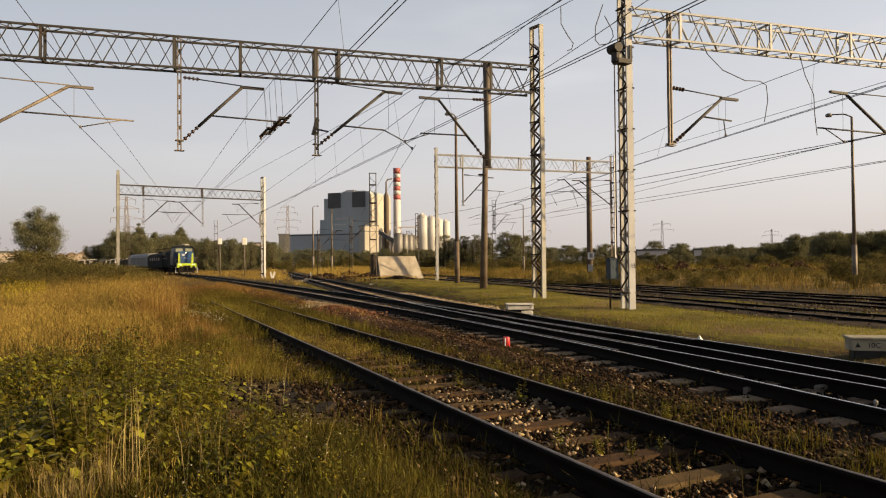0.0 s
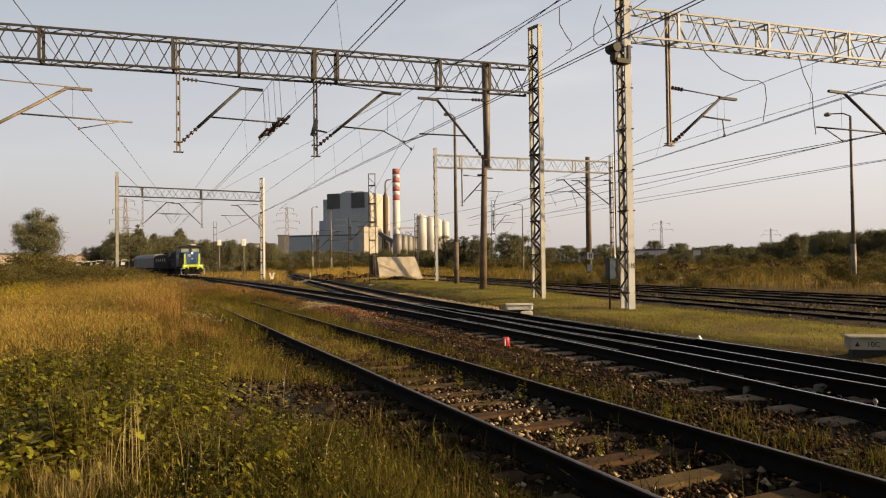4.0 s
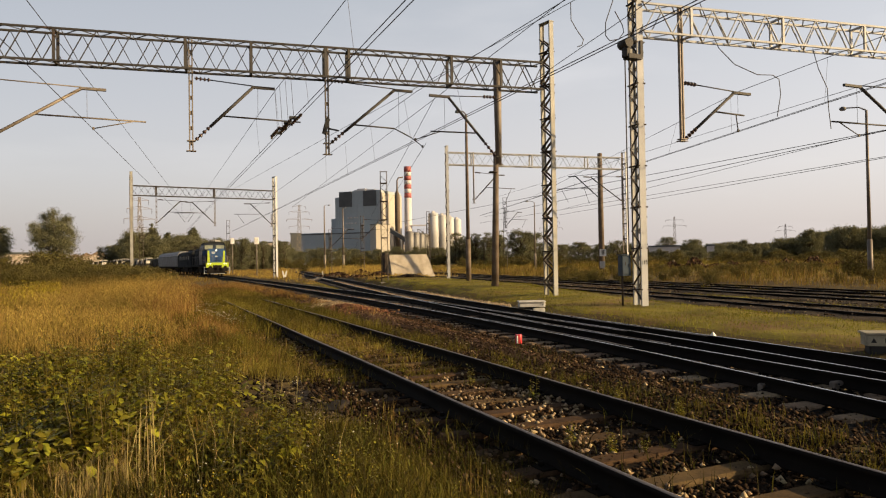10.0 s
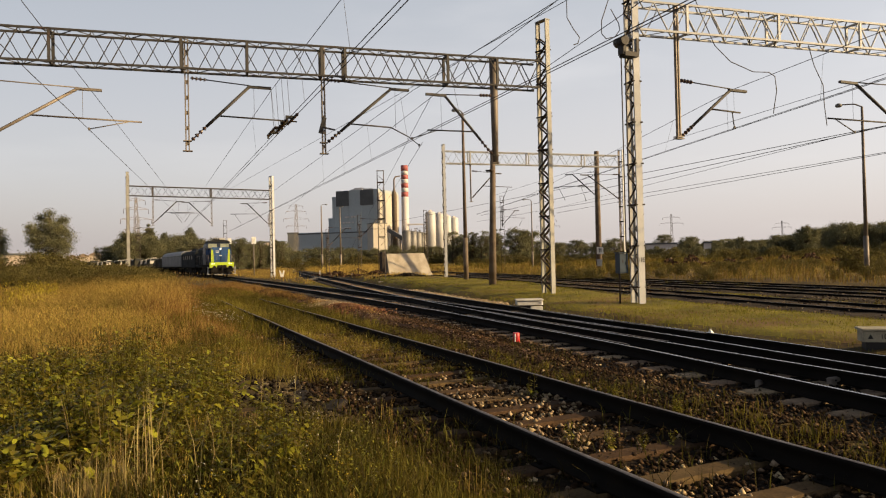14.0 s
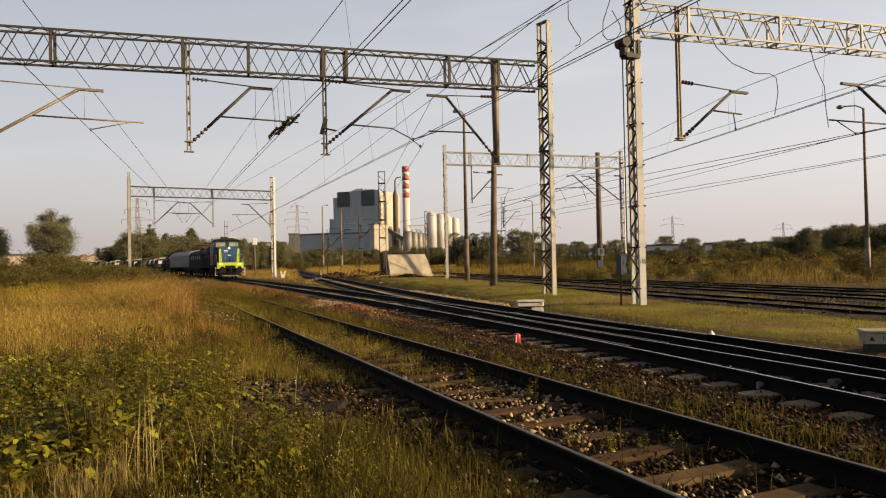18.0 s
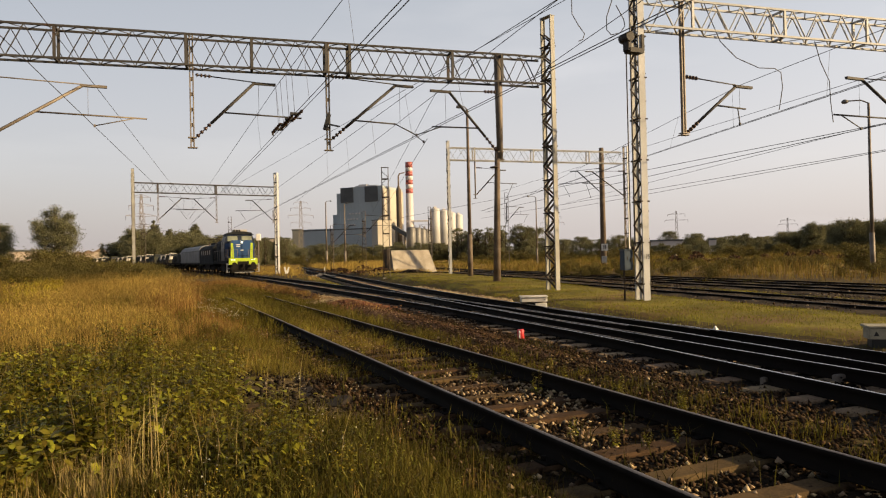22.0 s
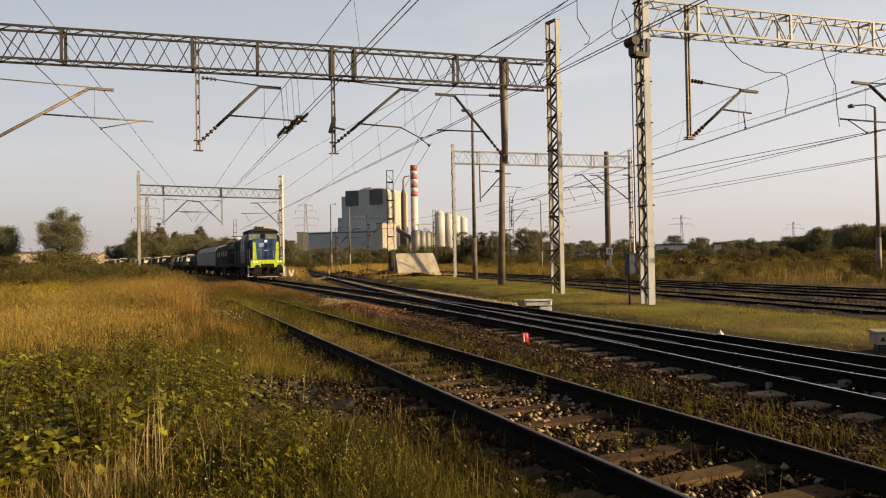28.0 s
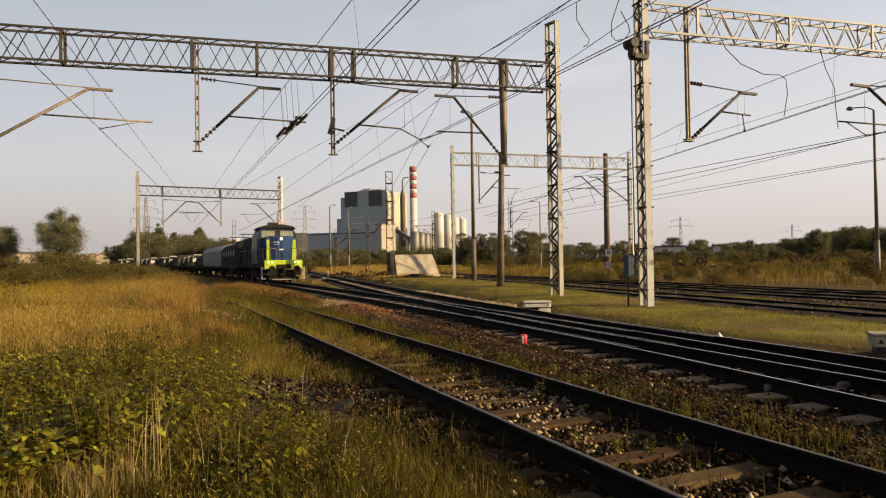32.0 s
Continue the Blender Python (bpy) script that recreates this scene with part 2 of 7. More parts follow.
# paler and greyer than near leaves: distance haze is mixed into the colour
M_CROWN = leafy("hazy_tree_leaf", (0.185, 0.178, 0.095), (0.122, 0.12, 0.068), island=0.2, through=0.35)
M_CROWN2 = leafy("bush_leaf", (0.15, 0.122, 0.036), (0.07, 0.06, 0.02), island=0.45, through=0.3)

M_GROUND = mat("meadow_soil", (0.12, 0.088, 0.034), (0.05, 0.036, 0.017), rough=0.95, scale=0.5, fine=9, bump=0.9, bump_dist=0.08,
               stain=(0.075, 0.047, 0.026), stain_at=0.58)



# ---- mesh building ----
class MB:
    """Collects boxes, bars, tubes and sweeps, and turns them into one mesh object."""

    def __init__(self):
        self.v, self.f, self.m, self.s = [], [], [], []

    def add(self, verts, faces, mi=0, smooth=False):
        o = len(self.v)
        self.v += [tuple(p) for p in verts]
        self.f += [tuple(i + o for i in q) for q in faces]
        self.m += [mi] * len(faces)
        self.s += [smooth] * len(faces)
        return self

    def box(self, c, s, rz=0.0, mi=0, taper=1.0, bevel=0.0):
        x, y, z = s[0] / 2, s[1] / 2, s[2] / 2
        ca, sa = math.cos(radians(rz)), math.sin(radians(rz))
        if bevel > 0:
            b = bevel
            ring = [(x - b, -y), (x, -y + b), (x, y - b), (x - b, y), (-x + b, y), (-x, y - b), (-x, -y + b), (-x + b, -y)]
            inn = [(px * (x - b) / x, py * (y - b) / y) for px, py in ring]
            pts = [(px, py, -z) for px, py in ring] + [(px * taper, py * taper, z - b) for px, py in ring] + [(px * taper, py * taper, z) for px, py in inn]
            fs = [tuple(range(7, -1, -1)), tuple(range(16, 24))]
            for k in range(2):
                for i in range(8):
                    j = (i + 1) % 8
                    fs.append((k * 8 + i, k * 8 + j, k * 8 + 8 + j, k * 8 + 8 + i))
        else:
            pts = [(sx * x * (taper if sz > 0 else 1), sy * y * (taper if sz > 0 else 1), sz * z) for sz in (-1, 1) for sx, sy in ((-1, -1), (1, -1), (1, 1), (-1, 1))]
            fs = [(3, 2, 1, 0), (4, 5, 6, 7), (0, 1, 5, 4), (1, 2, 6, 5), (2, 3, 7, 6), (3, 0, 4, 7)]
        pts = [(c[0] + ca * px - sa * py, c[1] + sa * px + ca * py, c[2] + pz) for px, py, pz in pts]
        return self.add(pts, fs, mi)

    def bar(self, p, q, w, h=None, mi=0):
        """A straight bar of rectangular section between two points."""
        p, q = Vector(p), Vector(q)
        d = (q - p).normalized()
        up = Vector((0, 0, 1)) if abs(d.z) < 0.95 else Vector((0, 1, 0))
        a = d.cross(up).normalized() * (w / 2)
        b = a.cross(d).normalized() * ((h or w) / 2)
        pts = [r + sa * a + sb * b for r in (p, q) for sa, sb in ((-1, -1), (1, -1), (1, 1), (-1, 1))]
        return self.add(pts, [(0, 1, 2, 3), (7, 6, 5, 4), (4, 5, 1, 0), (5, 6, 2, 1), (6, 7, 3, 2), (7, 4, 0, 3)], mi)

    def tube(self, p, q, r, r2=None, n=8, mi=0, caps=True):
        p, q = Vector(p), Vector(q)
        r2 = r if r2 is None else r2
        d = (q - p).normalized()
        up = Vector((0, 0, 1)) if abs(d.z) < 0.9 else Vector((0, 1, 0))
        a = d.cross(up).normalized()
        b = a.cross(d)
        pts = [o + (a * math.cos(2 * math.pi * i / n) + b * math.sin(2 * math.pi * i / n)) * k for o, k in ((p, r), (q, r2)) for i in range(n)]
        self.add(pts, [(i, n + i, n + (i + 1) % n, (i + 1) % n) for i in range(n)], mi, True)
        if caps:
            o = len(self.v) - 2 * n
            self.f += [tuple(o + i for i in range(n)), tuple(o + n + i for i in range(n - 1, -1, -1))]
            self.m += [mi, mi]
            self.s += [False, False]
        return self

    def path(self, pts, r, n=5, mi=0):
        for p, q in zip(pts[:-1], pts[1:]):
            self.tube(p, q, r, n=n, mi=mi, caps=False)
        return self

    def lathe(self, c, prof, n=12, mi=0):
        """Rings of (radius, height) about a vertical axis at c."""
        pts = [(c[0] + r * math.cos(2 * math.pi * i / n), c[1] + r * math.sin(2 * math.pi * i / n), c[2] + z) for r, z in prof for i in range(n)]
        fs = [(k * n + i, k * n + (i + 1) % n, (k + 1) * n + (i + 1) % n, (k + 1) * n + i) for k in range(len(prof) - 1) for i in range(n)]
        self.add(pts, fs, mi, True)
        o = len(self.v) - len(pts)
        self.f += [tuple(o + (len(prof) - 1) * n + i for i in range(n)), tuple(o + i for i in range(n - 1, -1, -1))]
        self.m += [mi, mi]
        self.s += [False, False]
        return self

    def prism(self, outline, y0, y1, mi=0, axis="y"):
        """An outline of (a, z) points pushed along an axis."""
        n = len(outline)
        pts = [((a, y, z) if axis == "y" else (a, z, y) if axis == "z" else (y, a, z)) for y in (y0, y1) for a, z in outline]
        fs = [(i, (i + 1) % n, n + (i + 1) % n, n + i) for i in range(n)] + [tuple(range(n - 1, -1, -1)), tuple(range(n, 2 * n))]
        return self.add(pts, fs, mi)

    def insulator(self, p, q, r=0.07, k=4):
        p, q = Vector(p), Vector(q)
        self.tube(p, q, r * 0.35, n=6)
        for i in range(k):
            a, b = p.lerp(q, (i + 0.3) / k), p.lerp(q, (i + 0.75) / k)
            self.tube(a, b, r, r * 0.7, n=8)
        return self

    def mesh(self, name, *mats):
        me = bpy.data.meshes.new(name)
        me.from_pydata(self.v, [], self.f)
        for m in mats:
            me.materials.append(m)
        me.polygons.foreach_set("material_index", self.m)
        me.polygons.foreach_set("use_smooth", self.s)
        me.update()
        bm = bmesh.new()
        bm.from_mesh(me)
        bmesh.ops.recalc_face_normals(bm, faces=bm.faces)
        bm.to_mesh(me)
        bm.free()
        return me

    def ob(self, name, *mats, parent=None, label=""):
        o = new(name, self.mesh(name, *mats))
        o.parent = parent
        return tagged(o, label) if label else o


def thing(name, label, category, at=(0, 0, 0), rz=0.0, group="", kind=""):
    o = new(name)
    o.empty_display_size = 0.3
    o.matrix_basis = pose(*at, 0, 0, rz)
    return tagged(o, label, category, group, kind)


def share(name, me, parent, m, label=""):
    """One more object on a mesh that already exists, as a part."""
    o = new(name, me)
    o.parent = parent
    o.matrix_basis = m
    return tagged(o, label) if label else o


def raw(name, verts, faces_flat, sizes, mats, mi=None):
    """A mesh from numpy arrays, quickly."""
    me = bpy.data.meshes.new(name)
    me.vertices.add(len(verts))
    me.vertices.foreach_set("co", np.asarray(verts, dtype=np.float32).ravel())
    me.loops.add(len(faces_flat))
    me.loops.foreach_set("vertex_index", np.asarray(faces_flat, dtype=np.int32))
    me.polygons.add(len(sizes))
    starts = np.concatenate([[0], np.cumsum(sizes)[:-1]]).astype(np.int32)
    me.polygons.foreach_set("loop_start", starts)
    for m in mats:
        me.materials.append(m)
    if mi is not None:
        me.polygons.foreach_set("material_index", np.asarray(mi, dtype=np.int32))
    me.update(calc_edges=True)
    me.validate()
    return me


rng = np.random.default_rng(7)


def smooth_line(pts, step=0.5, soft=8):
    """A smooth centre line x(y) through (y, x) points, sampled evenly."""
    ys = np.arange(pts[0][0], pts[-1][0] + step, step)
    xs = np.interp(ys, [p[0] for p in pts], [p[1] for p in pts])
    k = np.ones(2 * soft + 1) / (2 * soft + 1)
    for _ in range(2):
        pad = np.concatenate([xs[0] + (xs[0] - xs[1:soft + 1][::-1]), xs, xs[-1] + (xs[-1] - xs[-soft - 1:-1][::-1])])
        xs = np.convolve(pad, k, "valid")
    return ys, xs


LINES = {
    "siding": [(-30, 3.42), (0, 3.66), (30, 3.9), (50, 4.15)],
    "train": [(-30, 3.0), (-4, 6.3), (3, 7.1), (5, 7.42), (7, 7.75), (9.5, 8.03), (13, 8.22), (16, 8.42), (20, 8.64), (31, 8.98), (38, 9.12), (47, 9.2), (78, 9.2)] + [(80 + 400 * math.sin(h), 9.2 - 400 * (1 - math.cos(h))) for h in np.arange(0.0125, 0.46, 0.0125)],
    "loop": [(-30, 7.4), (0, 8.15), (5, 8.42), (8, 8.6), (11, 8.75), (14, 9.0), (18, 9.5), (24, 10.2), (30, 11.05), (38.6, 12.35), (54, 14.8), (130, 27.0)],
    "north": [(-20, 11.6), (0, 15.0), (62, 25.5)],
    "middle": [(-20, 16.3), (0, 19.4), (60, 28.7)],
    "outer": [(-20, 20.9), (0, 23.3), (60, 30.5), (110, 36.5)],
}
TRACK = {k: smooth_line(v) for k, v in LINES.items()}


def centre(name, y):
    ys, xs = TRACK[name]
    return float(np.interp(y, ys, xs))


def bed_distance(x, y):
    """How far a place lies from the nearest track's middle."""
    d = np.full(np.shape(x), 99.0)
    for k in TRACK:
        ys, xs = TRACK[k]
        d = np.minimum(d, np.where((y >= ys[0]) & (y <= ys[-1]), np.abs(x - np.interp(y, ys, xs)), 99.0))
    return d


def lump(x, y, k=1.0):
    return (np.sin(x * 0.9 * k + 1.3 * np.sin(y * 0.37 * k)) + np.sin(y * 0.71 * k + 1.7 * np.sin(x * 0.53 * k + 2))) * 0.5


def ground_z(x, y):
    d = bed_distance(x, y)
    z = -0.06 + 0.035 * lump(x, y) + 0.02 * lump(x, y, 3.1)
    left = np.clip((2.0 - x) / 2.5, 0, 1)
    z = z - 0.07 * left + 0.06 * left * lump(x, y, 0.5)
    far = np.clip((np.hypot(x, y) - 45) / 60, 0, 1) * np.clip((x - 24) / 10, 0, 1)
    z = z + far * (0.3 * lump(x, y, 0.13) + 0.15)
    # grassy bank between the diverging track and the far tracks
    xl, xn = np.interp(y, *TRACK["loop"]), np.interp(y, *TRACK["north"])
    z = z + 0.24 * np.clip((x - xl - 1.7) / 1.2, 0, 1) * np.clip((xn - 1.1 - x) / 1.2, 0, 1) * np.clip((y - 18) / 12, 0, 1) * np.clip((75 - y) / 10, 0, 1)
    # trodden hollow beside the siding
    z = z - 0.05 * np.exp(-((x - 1.75) / 0.7) ** 2 - ((y - 8.2) / 1.6) ** 2)
    dip = np.clip(1 - (d - 1.5) / 0.7, 0, 1)
    return z * (1 - dip) + dip * -0.235


# ---- ground ----
def steps(a, b, near, grow):
    """Coordinates that get coarser away from the camera."""
    out, s = [0.0], near
    while out[-1] < b:
        out.append(out[-1] + s)
        s *= grow
    neg, s = [0.0], near
    while neg[-1] > a:
        neg.append(neg[-1] - s)
        s *= grow
    return np.array(sorted(set(neg[1:] + out)))


def build_ground():
    gx, gy = steps(-3600, 3600, 0.35, 1.035), steps(-3600, 4200, 0.35, 1.035)
    X, Y = np.meshgrid(gx, gy)
    Z = ground_z(X, Y)
    V = np.stack([X, Y, Z], -1).reshape(-1, 3)
    nx, ny = len(gx), len(gy)
    i = (np.arange(ny - 1)[:, None] * nx + np.arange(nx - 1)[None, :]).ravel()
    F = np.stack([i, i + 1, i + nx + 1, i + nx], 1)
    ob = new("ground", raw("ground", V, F.ravel(), np.full(len(F), 4), [M_GROUND]))
    ob.data.polygons.foreach_set("use_smooth", np.ones(len(F), dtype=bool))
    tagged(ob, "uneven meadow soil with sparse dry grass beside the tracks", "ground", kind="structure")


build_ground()


# ---- tracks ----
RAIL_OUT = [(-0.022, 0.0), (-0.036, -0.009), (-0.036, -0.03), (-0.009, -0.045), (-0.009, -0.125), (-0.07, -0.14), (-0.07, -0.155), (0.07, -0.155), (0.07, -0.14), (0.009, -0.125), (0.009, -0.045), (0.036, -0.03), (0.036, -0.009), (0.022, 0.0)]


def sweep_rail(name, parent, line, off, y0, y1, head):
    ys, xs = TRACK[line]
    k = (ys >= y0) & (ys <= y1)
    ys, xs = ys[k], xs[k]
    n = len(RAIL_OUT)
    V = np.array([[(x + off + a, y, z + 0.003 * math.sin(y * 0.8)) for a, z in RAIL_OUT] for x, y in zip(xs, ys)]).reshape(-1, 3)
    F, mi = [], []
    for r in range(len(ys) - 1):
        for i in range(n):
            j = (i + 1) % n
            F.append((r * n + i, r * n + j, (r + 1) * n + j, (r + 1) * n + i))
            mi.append(1 if i == n - 1 else 0)
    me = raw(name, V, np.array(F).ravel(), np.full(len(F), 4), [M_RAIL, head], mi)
    o = new(name, me)
    o.parent = parent
    return o


def sleeper_mesh(name, length, width, m, plates=True):
    b = MB()
    b.box((0, 0, -0.235), (length, width, 0.14), bevel=0.02, taper=0.97)
    if plates:
        for s in (-0.753, 0.753):
            b.box((s, 0, -0.158), (0.34, 0.15, 0.012), mi=1)
            for d in (-0.12, 0.12):
                b.tube((s + d, 0.03, -0.155), (s + d, 0.03, -0.115), 0.022, n=6, mi=1)
    return b.mesh(name, m, M_RAIL)


def bed(name, parent, line, y0, y1, half, m, lift=0.0):
    ys, xs = TRACK[line]
    k = (ys >= y0) & (ys <= y1)
    ys, xs = ys[k], xs[k]
    prof = [(-half - 0.35, -0.30), (-half, -0.2), (-half * 0.5, -0.185), (0, -0.19), (half * 0.5, -0.185), (half, -0.2), (half + 0.35, -0.30)]
    V = np.array([[(x + a + 0.05 * math.sin(y * 2.3 + a), y, z + lift + 0.015 * math.sin(7 * a + 3 * y)) for a, z in prof] for x, y in zip(xs, ys)]).reshape(-1, 3)
    n = len(prof)
    i = (np.arange(len(ys) - 1)[:, None] * n + np.arange(n - 1)[None, :]).ravel()
    F = np.stack([i, i + 1, i + n + 1, i + n], 1)
    o = new(name, raw(name, V, F.ravel(), np.full(len(F), 4), [m]))
    o.parent = parent
    return tagged(o, "brown stone ballast bed")


SL_WOOD = sleeper_mesh("sleeper", 2.5, 0.22, M_WOOD)
SL_CONC = sleeper_mesh("sleeper", 2.55, 0.27, M_CONC_SL)
SL_FAR = sleeper_mesh("sleeper", 2.5, 0.26, M_WOOD, False)


def track(name, line, label, y0, y1, me, head, s0, s1, gap=0.62):
    t = thing(name, label, "railway track", kind="structure")
    sweep_rail("rail", t, line, -0.753, y0, y1, head)
    sweep_rail("rail", t, line, 0.753, y0, y1, head)
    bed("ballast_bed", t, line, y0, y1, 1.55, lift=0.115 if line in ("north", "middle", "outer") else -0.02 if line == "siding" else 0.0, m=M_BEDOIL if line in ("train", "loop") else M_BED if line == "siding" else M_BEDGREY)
    y = s0
    while y < s1:
        share("sleeper", me, t, pose(centre(line, y) + random.uniform(-0.03, 0.03), y, random.uniform(-0.012, 0.008), 0, 0, random.uniform(-1.2, 1.2)))
        y += gap + random.uniform(-0.03, 0.03)
    return t


track("siding_track", "siding", "rusty weed-grown siding on old wooden sleepers", -10, 29, SL_WOOD, M_RAILDULL, 1.5, 27)
T_TRAIN = track("main_track", "train", "main track with worn bright rail heads on concrete sleepers", -10, 250, SL_CONC, M_RAILTOP, 14.3, 70)
T_LOOP = track("loop_track", "loop", "track diverging from the main line over a turnout", -10, 128, SL_CONC, M_RAILTOP, 14.0, 60)
track("north_track", "north", "dark worn track beyond the grass strip", 0, 150, SL_FAR, M_RAILDULL, 6, 58)
track("middle_track", "middle", "dark worn track beyond the grass strip", 0, 150, SL_FAR, M_RAILDULL, 6, 60)
track("outer_track", "outer", "overgrown outer track at the meadow edge", 0, 150, SL_FAR, M_RAILDULL, 6, 40)

# long bearers under the turnout, and its check rails
LONG = sleeper_mesh("turnout_bearer", 3.5, 0.27, M_CONC_SL)
for i in range(20):
    y = 1.8 + i * 0.62
    share("turnout_bearer", LONG, T_LOOP, pose((centre("train", y) + centre("loop", y)) / 2 + 0.02, y + 0.31, 0.006, 0, 0, -2), "dusty worn turnout bearer")
for off, y0, y1 in ((-0.753 + 0.11, 9, 17), (0.753 - 0.11, 9.5, 16)):
    sweep_rail("check_rail", T_LOOP, "loop", off, y0, y1, M_RAILDULL)
sweep_rail("check_rail", T_TRAIN, "train", 0.753 - 0.11, 11, 19, M_RAILDULL)
sweep_rail("check_rail", T_TRAIN, "train", -0.753 + 0.11, 9, 16, M_RAILDULL)


# ---- overhead line portals ----
BRACE = {}


def brace_mesh(length, w, m):
    key = (round(length, 2), w, m.name)
    if key not in BRACE:
        BRACE[key] = MB().bar((0, 0, 0), (key[0], 0, 0), w, w * 0.5).mesh("brace", m)
    return BRACE[key]


def brace(parent, p, q, w, m):
    p, q = Vector(p), Vector(q)
    d = q - p
    rot = d.to_track_quat("X", "Z").to_matrix().to_4x4()
    return share("brace", brace_mesh(d.length, w, m), parent, Matrix.Translation(p) @ rot)


def lattice_mast(parent, x, y, z0, z1, m_a, m_b, m_l, w=0.42, d=0.22, rz=0.0, name="mast", flange=0.055, single=False, lace=0.05):
    """Two channels laced together with flat bars."""
    hold = new(name)
    hold.parent = parent
    hold.matrix_basis = pose(x, y, 0, 0, 0, rz)
    # m_l is darker than the channels: the lacing's shade lies in its colour
    for s, mm, fl in ((-1, m_a, flange), (1, m_b, flange)):
        xo, xi = s * w / 2, s * (w / 2 - fl)
        xw = s * (w / 2 - 0.016)
        MB().prism([(xo, -d / 2), (xi, -d / 2), (xi, -d / 2 + 0.014), (xw, -d / 2 + 0.014), (xw, d / 2 - 0.014), (xi, d / 2 - 0.014), (xi, d / 2), (xo, d / 2)], z0, z1, axis="z").ob("channel", mm, parent=hold)
    n = int((z1 - z0 - 0.4) / 0.42)
    xl, xr = -w / 2 + flange * 0.5, w / 2 - flange * 0.5
    for f in (-1, 1):
        b = MB()
        for i in range(n):
            za, zb = z0 + 0.2 + i * 0.42, z0 + 0.2 + (i + 1) * 0.42
            p, q = (xl, xr) if i % 2 else (xr, xl)
            if single:
                brace(hold, (p, f * (d / 2 + 0.006), za), (q, f * (d / 2 + 0.006), zb), lace, m_l)
            else:
                b.bar((p, f * (d / 2 + 0.006), za), (q, f * (d / 2 + 0.006), zb), 0.05, 0.012)
        for k in range(int((z1 - z0) / 1.26)):
            zc = z0 + 0.5 + k * 1.26
            if single:
                brace(hold, (xl - 0.03, f * (d / 2 + 0.012), zc), (xr + 0.03, f * (d / 2 + 0.012), zc), 0.08, m_l)
            else:
                b.box((xl * 0.5 + xr * 0.5, f * (d / 2 + 0.012), zc), (xr - xl + 0.06, 0.012, 0.08))
        if not single:
            tagged(b.ob("lacing", m_l, parent=hold), kind="stuff")
    MB().box((0, 0, z0 - 0.08), (w + 0.06, d + 0.06, 0.1), bevel=0.02).ob("footing", M_CONC, parent=hold)
    MB().box((0, 0, z1 + 0.01), (w + 0.03, d + 0.03, 0.03)).ob("cap", m_b, parent=hold)
    return hold


def truss(parent, a, b, zb, zt, depth, panel, m, m_post, single=True, posts=(), bar_w=0.045):
    """A four-chord lattice beam from a to b (plan points)."""
    a, b = Vector((*a, 0)), Vector((*b, 0))
    L = (b - a).length
    ux = (b - a).normalized()
    uy = Vector((-ux.y, ux.x, 0))

    def P(s, side, z):
        return a + ux * s + uy * (side * depth / 2) + Vector((0, 0, z))

    for side in (-1, 1):
        for z in (zb, zt):
            MB().bar(P(0, side, z), P(L, side, z), 0.062, 0.062).ob("chord", m, parent=parent)
    n = max(2, int(L / panel))
    joined = MB()
    for i in range(n):
        s0, s1 = L * i / n, L * (i + 1) / n
        for side in (-1, 1):
            up = (i % 2 == 0) == (side < 0)
            p, q = P(s0, side, zb if up else zt), P(s1, side, zt if up else zb)
            if single:
                brace(parent, p, q, bar_w, m)
            else:
                joined.bar(p, q, bar_w, bar_w * 0.5)
        if i % 2 == 0:
            s2 = L * min(n, i + 2) / n
            for z in (zb, zt):
                p, q = P(s0, -1, z), P((s0 + s2) / 2, 1, z)
                for pp, qq in ((p, q), (q, P(s2, -1, z))):
                    if single:
                        brace(parent, pp, qq, bar_w * 0.8, m)
                    else:
                        joined.bar(pp, qq, bar_w * 0.8, bar_w * 0.4)
    if not single:
        tagged(joined.ob("lacing", m, parent=parent), kind="stuff")
    for s in posts:
        fb = MB()
        for side in (-1, 1):
            fb.bar(P(s, side, zb), P(s, side, zt), 0.09, 0.06)
        fb.bar(P(s, -1, zb), P(s, 1, zb), 0.06, 0.06).bar(P(s, -1, zt), P(s, 1, zt), 0.06, 0.06)
        fb.ob("panel_frame", m, parent=parent)
    return P


